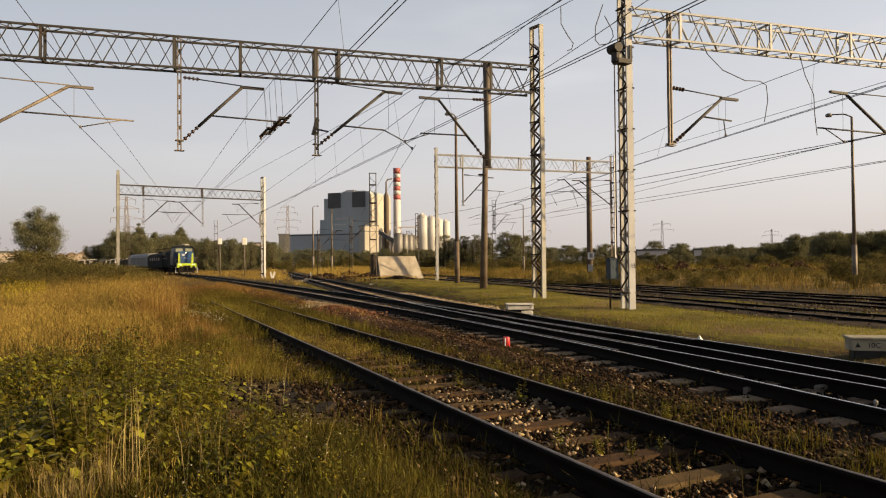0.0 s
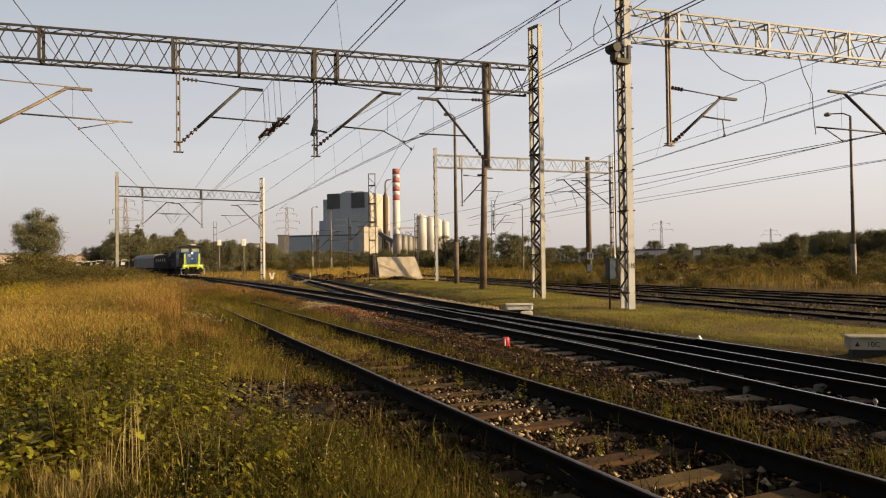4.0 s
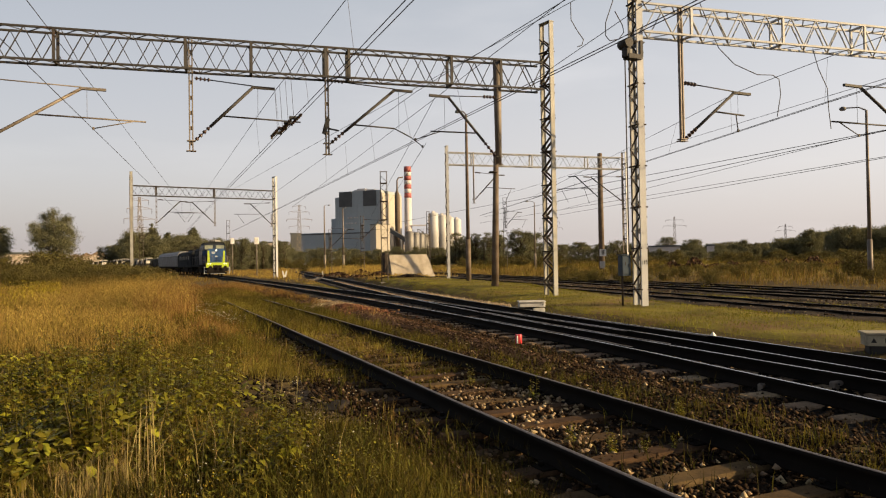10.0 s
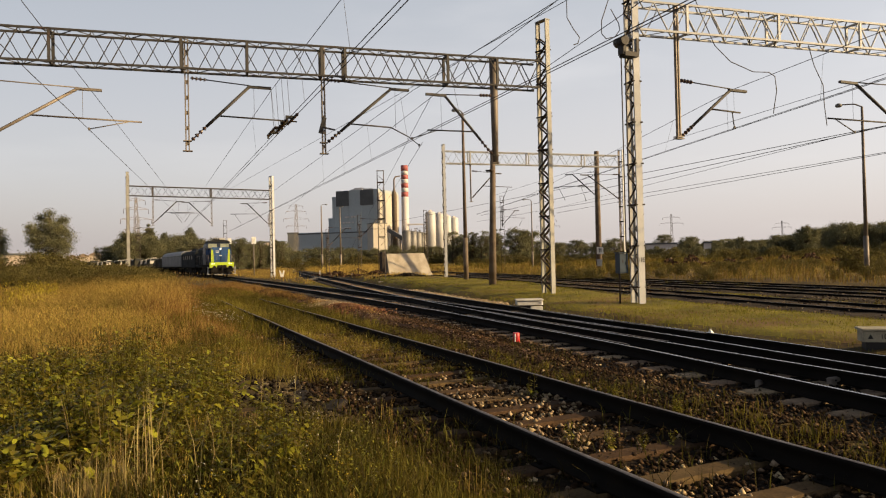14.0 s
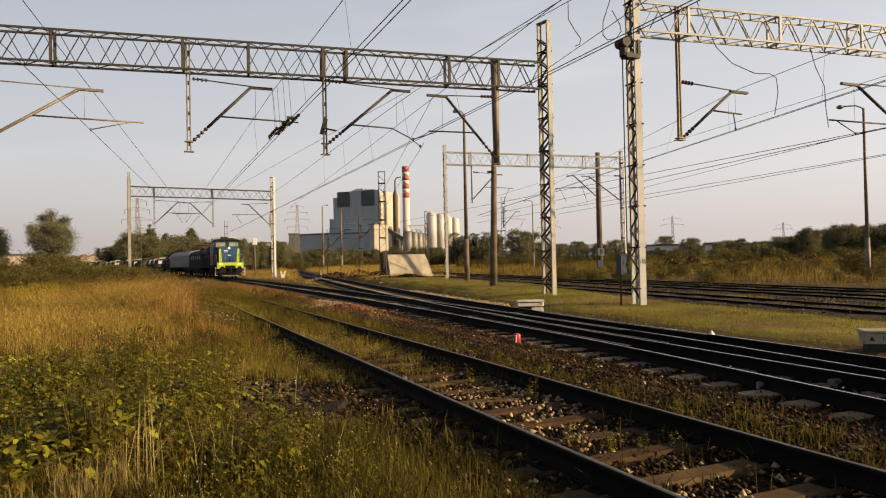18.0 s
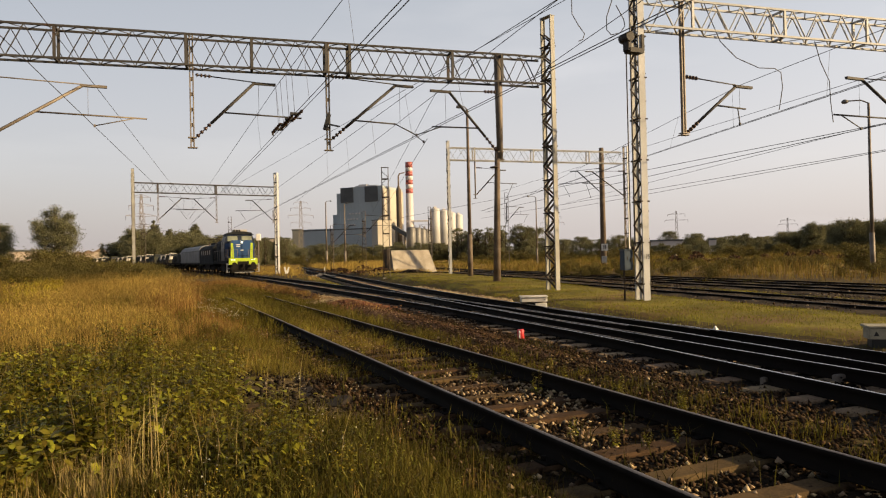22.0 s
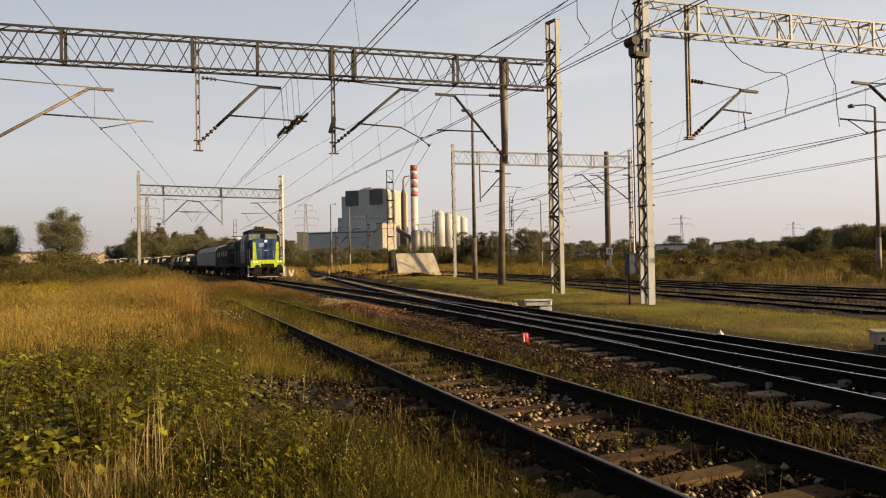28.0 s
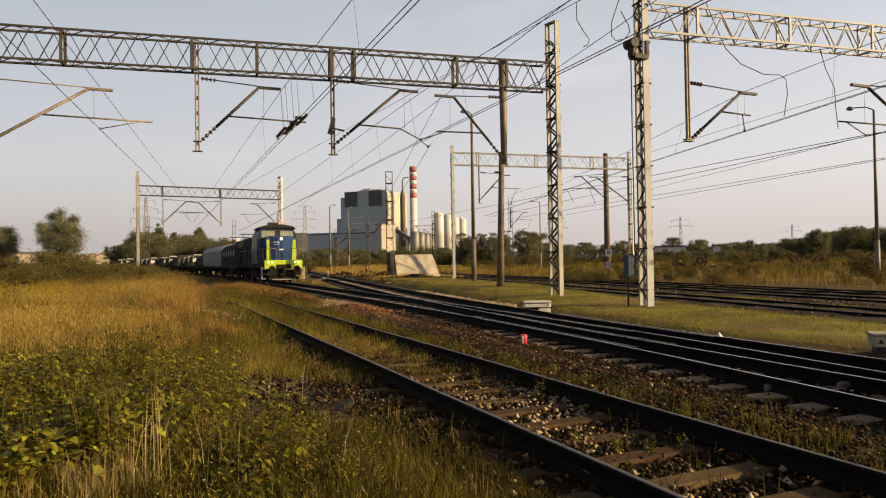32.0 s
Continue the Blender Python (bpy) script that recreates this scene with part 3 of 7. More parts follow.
def drop_post(parent, p, z1, z0, m, flip=1, tip=2.08, rise=1.98, bar=0.66, joint=1.0, end=3.7, clamp=2.8, contact=5.8, drop=0.0, name="drop_post", low=0.3, twin=True, r=0.085, dark=None):
    """A hanging post with a raking cantilever, insulators, stay and steady arm; reaches are measured from the post."""
    x, y = p
    hold = new(name)
    hold.parent = parent
    hold.location = (x, y, 0)
    md = dark or M_BROWNST
    b = MB()
    if twin:
        b.box((-0.048, 0, (z0 + z1) / 2), (0.036, 0.1, z1 - z0)).box((0.048, 0, (z0 + z1) / 2), (0.036, 0.1, z1 - z0))
        for i in range(int((z1 - z0) / 0.5)):
            b.box((0, 0, z0 + 0.25 + i * 0.5), (0.09, 0.05, 0.12))
    else:
        b.tube((0, 0, z0), (0, 0, z1), r * 0.7, r, n=10)
    b.box((0, 0, z0), (0.3, 0.2, 0.025)).box((0, 0, z0 + low), (0.26, 0.2, 0.03))
    b.ob("hanging_post", m, parent=hold)
    zi = z0 + low
    T = Vector((flip * tip, 0, zi + rise))
    S = Vector((flip * 0.12, 0, zi + 0.02))
    I2 = S.lerp(T, 0.5 / tip)
    MB().insulator(S, I2).ob("insulator", M_INS, parent=hold, label="brown ribbed porcelain insulator")
    MB().tube(I2, T, 0.05, n=8).ob("raking_tube", md, parent=hold)
    MB().bar(T - Vector((flip * 0.06, 0, 0)), T + Vector((flip * bar, 0, 0.0)), 0.1, 0.08).ob("tip_bar", md, parent=hold)
    zt = zi + rise + 0.14
    MB().insulator((flip * 0.12, 0, zt), (flip * 0.62, 0, zt - 0.02)).ob("insulator", M_INS, parent=hold, label="brown ribbed porcelain insulator")
    MB().tube((flip * 0.6, 0, zt - 0.02), T + Vector((0, 0, 0.04)), 0.02, n=6).ob("top_stay", md, parent=hold)
    J = I2.lerp(T, (joint - 0.5) / (tip - 0.5))
    E = Vector((flip * end, 0, J.z - 0.04))
    MB().tube(J, E, 0.028, n=6).ob("registration_tube", md, parent=hold)
    C = Vector((flip * clamp, 0, contact))
    if drop:
        K = E + Vector((flip * 0.67, 0, -drop))
        MB().tube(E, K, 0.022, n=6).tube(K, C, 0.016, n=6).ob("steady_arm", md, parent=hold)
    else:
        MB().tube(E - Vector((flip * 0.35, 0, 0)), C, 0.018, n=6).ob("steady_arm", md, parent=hold)
    MB().box(C, (0.06, 0.05, 0.09)).ob("wire_clamp", md, parent=hold)
    MB().tube((flip * (tip + 0.15), 0, zi + rise), (flip * (tip + 0.15), 0, E.z), 0.006, n=4).ob("tube_hanger", md, parent=hold)
    return hold


G1 = thing("overhead_portal", "weathered grey lattice steel portal spanning the running tracks with hanging posts", "gantry", group="overhead portals")
ga, gb = (-9.6, 25.42), (14.0, 22.42)
truss(G1, ga, gb, 7.78, 8.78, 0.55, 0.5, M_BROWNST, M_BROWNST, True, posts=(2.0, 7.4, 11.2, 13.25, 15.7, 16.5, 20.2, 22.1))
lattice_mast(G1, 14.32, 22.45, -0.05, 10.4, M_STEELG, M_STEELG, M_RUSTSHADE, w=0.56, d=0.2, rz=-79, single=True, lace=0.075)
lattice_mast(G1, -9.8, 25.5, -0.1, 10.4, M_STEELG, M_STEELG, M_RUSTSHADE, w=0.56, d=0.24, rz=-96)


def on_g1(x):
    return (x, 22.4 + (14.1 - x) * 0.127)


drop_post(G1, on_g1(1.65), 8.85, 5.14, M_STEEL, low=0.33, tip=1.99, rise=1.93, bar=0.72, joint=0.9, end=3.58, clamp=2.59, contact=5.72)
drop_post(G1, on_g1(6.03), 8.85, 5.15, M_STEEL, low=0.38, tip=2.48, rise=2.05, bar=0.68, joint=0.84, end=2.45, clamp=3.53, contact=5.61, drop=0.3)
drop_post(G1, on_g1(12.27), 8.85, 4.95, M_STEEL, flip=-1, low=0.28, tip=2.01, rise=2.07, bar=0.73, joint=0.8, end=2.7, clamp=3.3, contact=5.7, twin=False, r=0.16)
drop_post(G1, on_g1(-5.75), 8.85, 4.18, M_STEELW, low=0.2, rise=2.76, tip=4.17, bar=0.71, joint=2.77, end=6.06, clamp=4.5, contact=5.87, dark=M_STEEL)
tf = thing("messenger_fitting", "cluster of dark strain insulators in the twin contact wires", "insulator", (4.12, 21.4, 5.6))
for dx, y0 in ((-0.06, 0.9), (0.1, 0.2), (0.02, -0.5), (0.16, -1.2)):
    MB().insulator((dx, y0 + 0.75, 0.0), (dx, y0 - 0.75, 0.03), r=0.05, k=6).ob("insulator", M_INS, parent=tf)
for y0 in (1.1, 0.3, -0.6, -1.4):
    MB().box((0.05, y0, 0.02), (0.26, 0.05, 0.09)).ob("yoke", M_DARK, parent=tf)
    MB().tube((0.05, y0, 0.05), (0.03, y0 + 0.3, 1.45), 0.006, n=4).ob("hanger", M_WIRE, parent=tf)
ct = thing("clamped_bracket", "small dark bracket clamped to the hanging post", "bracket", (5.98, 23.3, 6.13))
MB().bar((0.05, 0, 0.24), (-0.1, 0, -0.3), 0.13, 0.1).bar((0.02, 0, -0.1), (0.42, 0, -0.16), 0.05, 0.05).ob("bracket", M_DARK, parent=ct)

G2 = thing("overhead_portal", "sunlit pale lattice steel portal over the far tracks", "gantry", group="overhead portals")
hc, hd = (14.25, 17.08), (33.2, 14.7)
truss(G2, hc, hd, 8.33, 9.2, 0.55, 0.5, M_STEELW, M_STEELW, True, posts=(1.7, 5.2, 8.6, 12, 16))
lattice_mast(G2, 14.14, 17.12, -0.05, 10.9, M_STEELW, M_STEELW, M_RUSTSHADE, w=0.48, d=0.22, rz=-96, single=True)
lattice_mast(G2, 33.4, 14.65, -0.05, 10.6, M_STEELW, M_STEELW, M_RUSTSHADE, w=0.48, d=0.24, rz=-96)


def on_g2(x):
    return (x, 17.1 - (x - 14.1) * 0.125)


drop_post(G2, on_g2(15.72), 9.3, 5.06, M_STEEL, low=0.06, tip=2.23, rise=1.65, bar=0.7, joint=1.3, end=2.64, clamp=2.37, contact=5.54)
drop_post(G2, on_g2(25.6), 9.3, 5.15, M_STEEL, flip=-1, low=0.1, tip=3.28, rise=1.8, bar=0.77, joint=1.03, end=4.69, clamp=3.38, contact=5.4)

G3 = thing("overhead_portal", "grey lattice steel portal standing farther along the line", "gantry", group="overhead portals")
truss(G3, (-0.5, 70.2), (12.75, 71.9), 7.95, 8.85, 0.55, 0.6, M_BROWNST, M_BROWNST, False, posts=(2.2, 7.5), bar_w=0.05)
lattice_mast(G3, 12.95, 71.95, 0, 10.3, M_STEELW, M_STEELW, M_RUSTSHADE, w=0.5, d=0.24, rz=-62)
lattice_mast(G3, -0.45, 70.1, -0.1, 10.1, M_STEELG, M_STEELG, M_STEEL, w=0.4, d=0.24, rz=-88)
for gx2, gy2, fl in ((1.7, 70.45, 1), (7.0, 71.15, -1)):
    drop_post(G3, (gx2, gy2), 8.9, 5.2, M_STEEL, flip=fl, contact=5.6)
drop_post(G3, (12.6, 71.9), 6.5, 5.2, M_STEEL, flip=-1, contact=5.6)

G4 = thing("overhead_portal", "pale lattice steel portal over the meadow-side tracks", "gantry", group="overhead portals")
truss(G4, (22.1, 49.0), (37.3, 47.3), 8.85, 9.8, 0.5, 0.62, M_STEELG, M_STEELG, False, posts=(2.0, 7, 12), bar_w=0.038)
lattice_mast(G4, 22.0, 49.0, -0.05, 10.3, M_STEELW, M_STEELW, M_RUSTSHADE, w=0.4, d=0.18, rz=-100)
lattice_mast(G4, 37.6, 47.3, 0, 10.3, M_STEEL, M_STEELW, M_RUSTSHADE, w=0.42, d=0.22, rz=-70)
drop_post(G4, (24.2, 48.8), 9.9, 5.9, M_STEEL, flip=1, contact=6.0, twin=False, r=0.07)
drop_post(G4, (37.4, 47.32), 8.3, 5.9, M_STEEL, flip=-1, contact=6.0, tip=3.2, rise=1.9, bar=0.7, joint=1.6, end=4.2, clamp=3.4)


# ---- overhead wires ----
def wire(name, pts, r, label, sag=0.0):
    cu = bpy.data.curves.new(name, "CURVE")
    cu.dimensions, cu.bevel_depth, cu.bevel_resolution = "3D", r, 1
    sp = cu.splines.new("POLY")
    full = []
    for p, q in zip(pts[:-1], pts[1:]):
        n = 10 if sag else 1
        for i in range(n):
            f = i / n
            v = Vector(p).lerp(Vector(q), f)
            v.z -= sag * 4 * f * (1 - f)
            full.append(v)
    full.append(Vector(pts[-1]))
    sp.points.add(len(full) - 1)
    for s, v in zip(sp.points, full):
        s.co = (*v, 1)
    cu.materials.append(M_WIRE)
    o = new(name, cu)
    return tagged(o, label, "wire", group="overhead wires")


def line_wire(name, z, x0, k, y0, y1, label, sag=0.0, r=0.0095, dx=0.0, spans=()):
    """A wire at height z along x = x0 + k y, broken into spans between supports."""
    ys = [y0, *spans, y1]
    wire(name, [(x0 + dx + k * y, y, z) for y in ys], r, label, sag)


CONTACT, MESSENGER = "taut dark copper contact wire over the track", "sagging dark messenger wire over the track"
for dx in (0.0, 0.12):
    line_wire("contact_wire", 5.6, 3.76, 0.0191, -25, 90, CONTACT, dx=dx)
    line_wire("contact_wire", 5.55, 8.0, 0.032, -25, 90, CONTACT, dx=dx)
wire("messenger_wire", [(5.55, 90, 7.1), (4.19, 22.8, 7.1), (4.09, -25, 7.1)], 0.0095, MESSENGER)
wire("messenger_wire", [(10.97, 75, 7.1), (8.6, 21.6, 7.1), (8.79, -25, 7.1)], 0.0095, MESSENGER)
line_wire("feeder_cable", 8.6, 12.0, -0.0517, -25, 71, "dark feeder cable strung between the portals")
line_wire("messenger_wire", 7.2, 7.47, 0.1002, -25, 71, MESSENGER)
line_wire("messenger_wire", 7.3, 8.7, 0.1668, -25, 19.5, MESSENGER)
line_wire("messenger_wire", 6.6, 2.96, 0.2836, 20.2, 75, MESSENGER)
line_wire("contact_wire", 5.6, 2.76, 0.2926, 22.7, 75, CONTACT)
line_wire("contact_wire", 5.8, -4.21, 0.1206, -25, 71, CONTACT)
line_wire("messenger_wire", 7.2, -4.13, 0.1159, -25, 71, MESSENGER)
line_wire("messenger_wire", 7.0, 12.16, 0.3771, 17.3, 55, MESSENGER)
line_wire("messenger_wire", 7.0, 15.22, 0.2008, -25, 17.3, MESSENGER)
line_wire("messenger_wire", 7.4, 20.59, 0.1847, -25, 60, MESSENGER)
for dx in (0.0, 0.1):
    line_wire("contact_wire", 5.7, 14.12, 0.2691, -25, 60, CONTACT, dx=dx)
line_wire("contact_wire", 5.8, 23.62, 0.0432, -25, 75, CONTACT, r=0.0135)
line_wire("contact_wire", 5.6, 20.74, 0.168, -25, 60, CONTACT, r=0.0135)
line_wire("contact_wire", 5.7, 19.23, 0.2825, 16, 50, CONTACT)
line_wire("contact_wire", 5.9, 29.22, 0.1156, -25, 75, CONTACT, r=0.0135)
line_wire("contact_wire", 5.9, 27.98, 0.1912, -25, 60, CONTACT, r=0.0135)
for y in (9.0, 13.5, 18.0, 22.5, 27):
    wire("dropper_wire", [(12.16 + 0.3771 * y if y > 17.3 else 15.22 + 0.2008 * y, y, 7.0), (14.12 + 0.2691 * y, y, 5.7)], 0.004, "thin dropper wire between messenger and contact wire")
    wire("dropper_wire", [(3.6 + 0.0217 * y, y, 7.1), (3.8 + 0.0191 * y, y, 5.6)], 0.004, "thin dropper wire between messenger and contact wire")
    wire("dropper_wire", [(7.47 + 0.0467 * (y + 9), y + 9, 7.1), (8.05 + 0.032 * (y + 9), y + 9, 5.55)], 0.004, "thin dropper wire between messenger and contact wire")
# loose electrical jumpers hanging from the portals
for pts in ([(16.47, 16.80, 9.50), (16.71, 16.77, 8.97), (17.15, 16.72, 8.10), (17.74, 16.65, 7.62), (18.61, 16.54, 7.34), (19.21, 16.46, 7.36), (19.46, 16.43, 7.24), (19.51, 16.42, 6.76), (19.35, 16.44, 6.00)],
            [(20.86, 16.25, 8.36), (21.08, 16.23, 7.70), (21.43, 16.18, 7.05), (21.46, 16.18, 6.38), (21.55, 16.17, 5.67)],
            [(11.96, 17.37, 9.09), (11.96, 17.37, 8.58), (12.16, 17.34, 8.26), (12.36, 17.32, 8.02), (12.30, 17.33, 7.84), (12.15, 17.34, 7.78)],
            [(13.38, 17.19, 9.31), (13.11, 17.22, 8.59), (13.10, 17.22, 8.19), (13.25, 17.21, 8.05), (13.55, 17.17, 8.12), (13.73, 17.15, 8.35), (13.69, 17.15, 8.55), (13.43, 17.18, 8.97)]):
    wire("jumper_cable", pts, 0.014, "slack electrical jumper cable")


# ---- posts, boxes and fixtures ----
def az_point(az, dist, z=0.0):
    a = radians(az)
    return (math.sin(a) * dist, math.cos(a) * dist, z)


def gz(x, y):
    return float(ground_z(np.array(x), np.array(y)))


def lamp_post(x, y, h, arm, rz, m, label, r=0.09):
    t = thing("lamp_post", label, "lamp post", (x, y, gz(x, y)), rz, "lamp posts")
    MB().tube((0, 0, -0.1), (0, 0, h * 0.25), r * 1.35, r * 1.3, n=12).tube((0, 0, h * 0.25), (0, 0, h), r, r * 0.62, n=12).ob("post", m, parent=t)
    MB().path([(0, 0, h), (arm * 0.3, 0, h + 0.18), (arm, 0, h + 0.22)], 0.035, n=7).ob("arm", m, parent=t)
    b = MB()
    b.lathe((arm + 0.05, 0, h + 0.1), [(0.05, 0.2), (0.15, 0.15), (0.17, 0.05), (0.12, 0.0)], n=10)
    b.ob("lamp_head", M_GREYBOX, parent=t)
    return t


lamp_post(18.35, 37.9, 10.1, -0.55, -24, M_POLE, "tall brown tubular lamp post with a small lantern", r=0.115)
lamp_post(*az_point(55.3, 42)[:2], 8.9, -1.1, -50, M_STEEL, "grey tubular lamp post with one lantern arm", r=0.095)
lamp_post(*az_point(14.1, 120)[:2], 11.0, 0.8, -20, M_STEEL, "slim grey lamp post with a bent arm near the yard", r=0.14)
lamp_post(*az_point(15.6, 135)[:2], 12.0, 0.4, -20, M_STEEL, "slim grey lamp post near the yard", r=0.16)
lamp_post(*az_point(31.3, 95)[:2], 9.2, 1.0, 150, M_STEEL, "slim grey lamp post beyond the far tracks", r=0.1)

pp = thing("wooden_pole", "leaning brown wooden pole on the grass strip", "pole", (15.46, 29.1, -0.05))
MB().tube((0, 0, -0.1), (0.18, 0, 6.6), 0.18, 0.12, n=12).ob("pole", M_POLE, parent=pp)
MB().tube((0, 0, 5.6), (0, 0, 5.66), 0.2, 0.2, n=12).ob("band", M_RUSTSHADE, parent=pp)


def single_mast(az, dist, h, label, w=0.36, z=0.0, arms=True):
    x, y, _ = az_point(az, dist)
    t = thing("catenary_mast", label, "mast", (x, y, gz(x, y) + z), 0, "single catenary masts")
    # left channel darker than the right: side shade put into the steel colours
    lattice_mast(t, 0, 0, 0, h, M_RUSTSHADE, M_STEEL, M_RUSTSHADE, w=w, d=0.24, rz=-az)
    if arms:
        drop_post(t, (0.0, 0), h * 0.86, h * 0.58, M_STEEL, flip=1 if int(az * 10) % 2 else -1, contact=h * 0.6)
    return t


single_mast(18.95, 48.3, 7.6, "rusty lattice mast beside the concrete buffer block", w=0.5, arms=False)
single_mast(22.55, 75, 6.8, "slender rusty lattice mast behind the buffer block", w=0.34, arms=False)
single_mast(28.9, 98, 10.2, "rusty lattice catenary mast beyond the far tracks", w=0.55)
single_mast(17.15, 78, 6.6, "dark lattice catenary mast in the yard", w=0.42)
single_mast(14.55, 78, 5.3, "dark lattice catenary mast in the yard", w=0.34)
single_mast(22.6, 150, 10.0, "dark lattice catenary mast in the yard", w=0.7)
single_mast(0.3, 130, 10.0, "dark lattice catenary mast at the line's bend", w=0.7)
single_mast(6.6, 125, 9.0, "dark lattice catenary mast at the line's bend", w=0.6, arms=False)
wm = thing("concrete_mast", "dark round catenary mast with a white plate", "mast", (*az_point(36.6, 62)[:2], -0.05), -36.6)
MB().tube((0, 0, 0), (0, 0, 10.6), 0.26, 0.2, n=12).ob("post", M_POLE, parent=wm)
MB().box((0.1, -0.33, 1.95), (0.55, 0.04, 0.6)).ob("number_plate", M_PLATE, parent=wm, label="white square plate with dark marks")
MB().box((0.04, -0.36, 1.97), (0.07, 0.02, 0.36)).box((0.18, -0.36, 1.97), (0.07, 0.02, 0.36)).ob("plate_mark", M_DARK, parent=wm)
MB().box((0.05, -0.33, 0.9), (0.45, 0.2, 0.6)).ob("junction_box", M_STEELW, parent=wm)
drop_post(wm, (0, 0), 9.5, 6.4, M_STEEL, flip=-1, contact=6.5)
# the big strain insulator block and winch box near the head of the sunlit mast
tg = thing("tensioning_gear", "dark tensioning gear clamped near the head of the sunlit mast", "tensioner", (13.85, 16.9, 0))
MB().box((-0.25, 0, 7.75), (0.2, 0.25, 0.5), bevel=0.05).box((-0.0, 0, 7.52), (0.5, 0.3, 0.14)).box((0.3, 0, 7.8), (0.1, 0.12, 0.5)).ob("housing", M_BROWNST, parent=tg)
MB().tube((-0.28, -0.2, 7.9), (-0.28, 0.2, 7.9), 0.15, n=14).ob("pulley", M_BROWNST, parent=tg)
MB().tube((-0.3, 0, 1.6), (-0.3, 0, 7.6), 0.02, n=5).tube((-0.14, 0, 1.6), (-0.14, 0, 7.6), 0.02, n=5).ob("cable", M_WIRE, parent=tg)
MB().tube((-0.21, 0, 1.5), (-0.21, 0, 1.62), 0.05, n=8).ob("cable_anchor", M_RUSTSHADE, parent=tg)

num = thing("mast_number", "small dark painted mast number on the sunlit channel", "marking", (14.16, 16.895, 0))
for ch, dx in (("1", -0.11), ("5", 0.0)):
    cu = bpy.data.curves.new("digit", "FONT")
    cu.body, cu.size, cu.extrude = ch, 0.2, 0.002
    cu.materials.append(M_DARK)
    o = new("digit", cu)
    o.parent = num
    o.matrix_basis = pose(-0.02 + dx, -0.035, 1.22, 90, 0, -6)

cab = thing("line_side_cabinet", "blue-grey metal equipment cabinet on a thin post", "cabinet", (13.67, 17.28, -0.11), -10)
MB().box((0, 0, 1.3), (0.31, 0.26, 0.62), bevel=0.02).ob("body", M_BLUEGREY, parent=cab)
cd = MB().box((-0.01, -0.14, 1.3), (0.26, 0.02, 0.54), bevel=0.004).ob("door", M_BLUEGREY, parent=cab)
MB().box((0.08, -0.16, 1.3), (0.02, 0.03, 0.1)).ob("handle", M_DARK, parent=cd)
MB().box((-0.04, -0.152, 1.36), (0.03, 0.008, 0.1)).ob("plate", M_DARK, parent=cab)
MB().tube((-0.08, 0, 0), (-0.08, 0, 1.05), 0.03, n=8).ob("leg", M_RUSTSHADE, parent=cab)
MB().box((0, 0, 1.63), (0.36, 0.31, 0.03)).ob("hood", M_BLUEGREY, parent=cab)

blk = thing("concrete_buffer_block", "sunlit sloping concrete buffer block at the end of a spur", "buffer block", (22.65, 58.0, 0.0), 4)
o = MB()
o.add([(-2.15, -0.2, -0.3), (2.15, -0.2, -0.3), (2.15, 2.2, -0.3), (-2.15, 2.2, -0.3), (-2.0, 0.9, 2.05), (1.75, 0.9, 2.05), (1.75, 2.1, 2.05), (-2.0, 2.1, 2.05)],
      [(3, 2, 1, 0), (4, 5, 6, 7), (0, 1, 5, 4), (1, 2, 6, 5), (2, 3, 7, 6), (3, 0, 4, 7)])
o.ob("block", M_CONC, parent=blk)
MB().box((-2.35, 1.0, 0.9), (0.35, 0.6, 2.6), bevel=0.04).ob("side_post", M_RUSTSHADE, parent=blk)


pmx, pmy = 10.6, 17.7
pm = thing("point_machine", "white lidded point machine on a pale pedestal beside the turnout", "point machine", (pmx, pmy, gz(pmx, pmy)), -24, "point machines")
MB().box((-0.1, 0.05, 0.12), (0.5, 0.34, 0.26), bevel=0.02).ob("base", M_DARK, parent=pm)
MB().box((0, 0, 0.345), (0.76, 0.46, 0.13), bevel=0.02).ob("housing", M_WHITE, parent=pm)
MB().box((0, 0, 0.43), (0.8, 0.5, 0.035), bevel=0.012).ob("lid", M_WHITE, parent=pm)
MB().box((0.2, -0.1, 0.11), (0.34, 0.22, 0.26), bevel=0.015).ob("pedestal", M_WHITE, parent=pm)
MB().box((-0.05, -0.233, 0.39), (0.66, 0.008, 0.012)).ob("lid_seam", M_DARK, parent=pm)
MB().box((0.3, -0.235, 0.345), (0.03, 0.012, 0.05)).ob("latch", M_GREYBOX, parent=pm)
bx = thing("point_machine", "pale lidded point machine box with dark markings beside the main track", "point machine", (11.01, 6.95, gz(11.01, 6.95) - 0.13), -40, "point machines")
MB().box((0, 0, 0.1), (1.3, 0.28, 0.24), bevel=0.02).ob("base", M_DARK, parent=bx)
MB().box((0, 0, 0.29), (1.4, 0.34, 0.18), bevel=0.02).ob("housing", M_CREAMBOX, parent=bx)
MB().box((0, 0, 0.395), (1.46, 0.4, 0.03), bevel=0.01).ob("lid", M_CREAMBOX, parent=bx)
MB().prism([(-0.64, 0.25), (-0.56, 0.25), (-0.6, 0.325)], -0.178, -0.172).ob("warning_triangle", M_DARK, parent=bx)
for k in (-0.1, 0.5):
    MB().box((k, -0.175, 0.33), (0.03, 0.012, 0.06)).ob("latch", M_GREYBOX, parent=bx)
cu = bpy.data.curves.new("marking", "FONT")
cu.body, cu.size, cu.extrude = "10C", 0.11, 0.002
cu.materials.append(M_DARK)
o = new("marking", cu)
o.parent = bx
o.matrix_basis = pose(-0.47, -0.174, 0.25, 90, 0, 0)
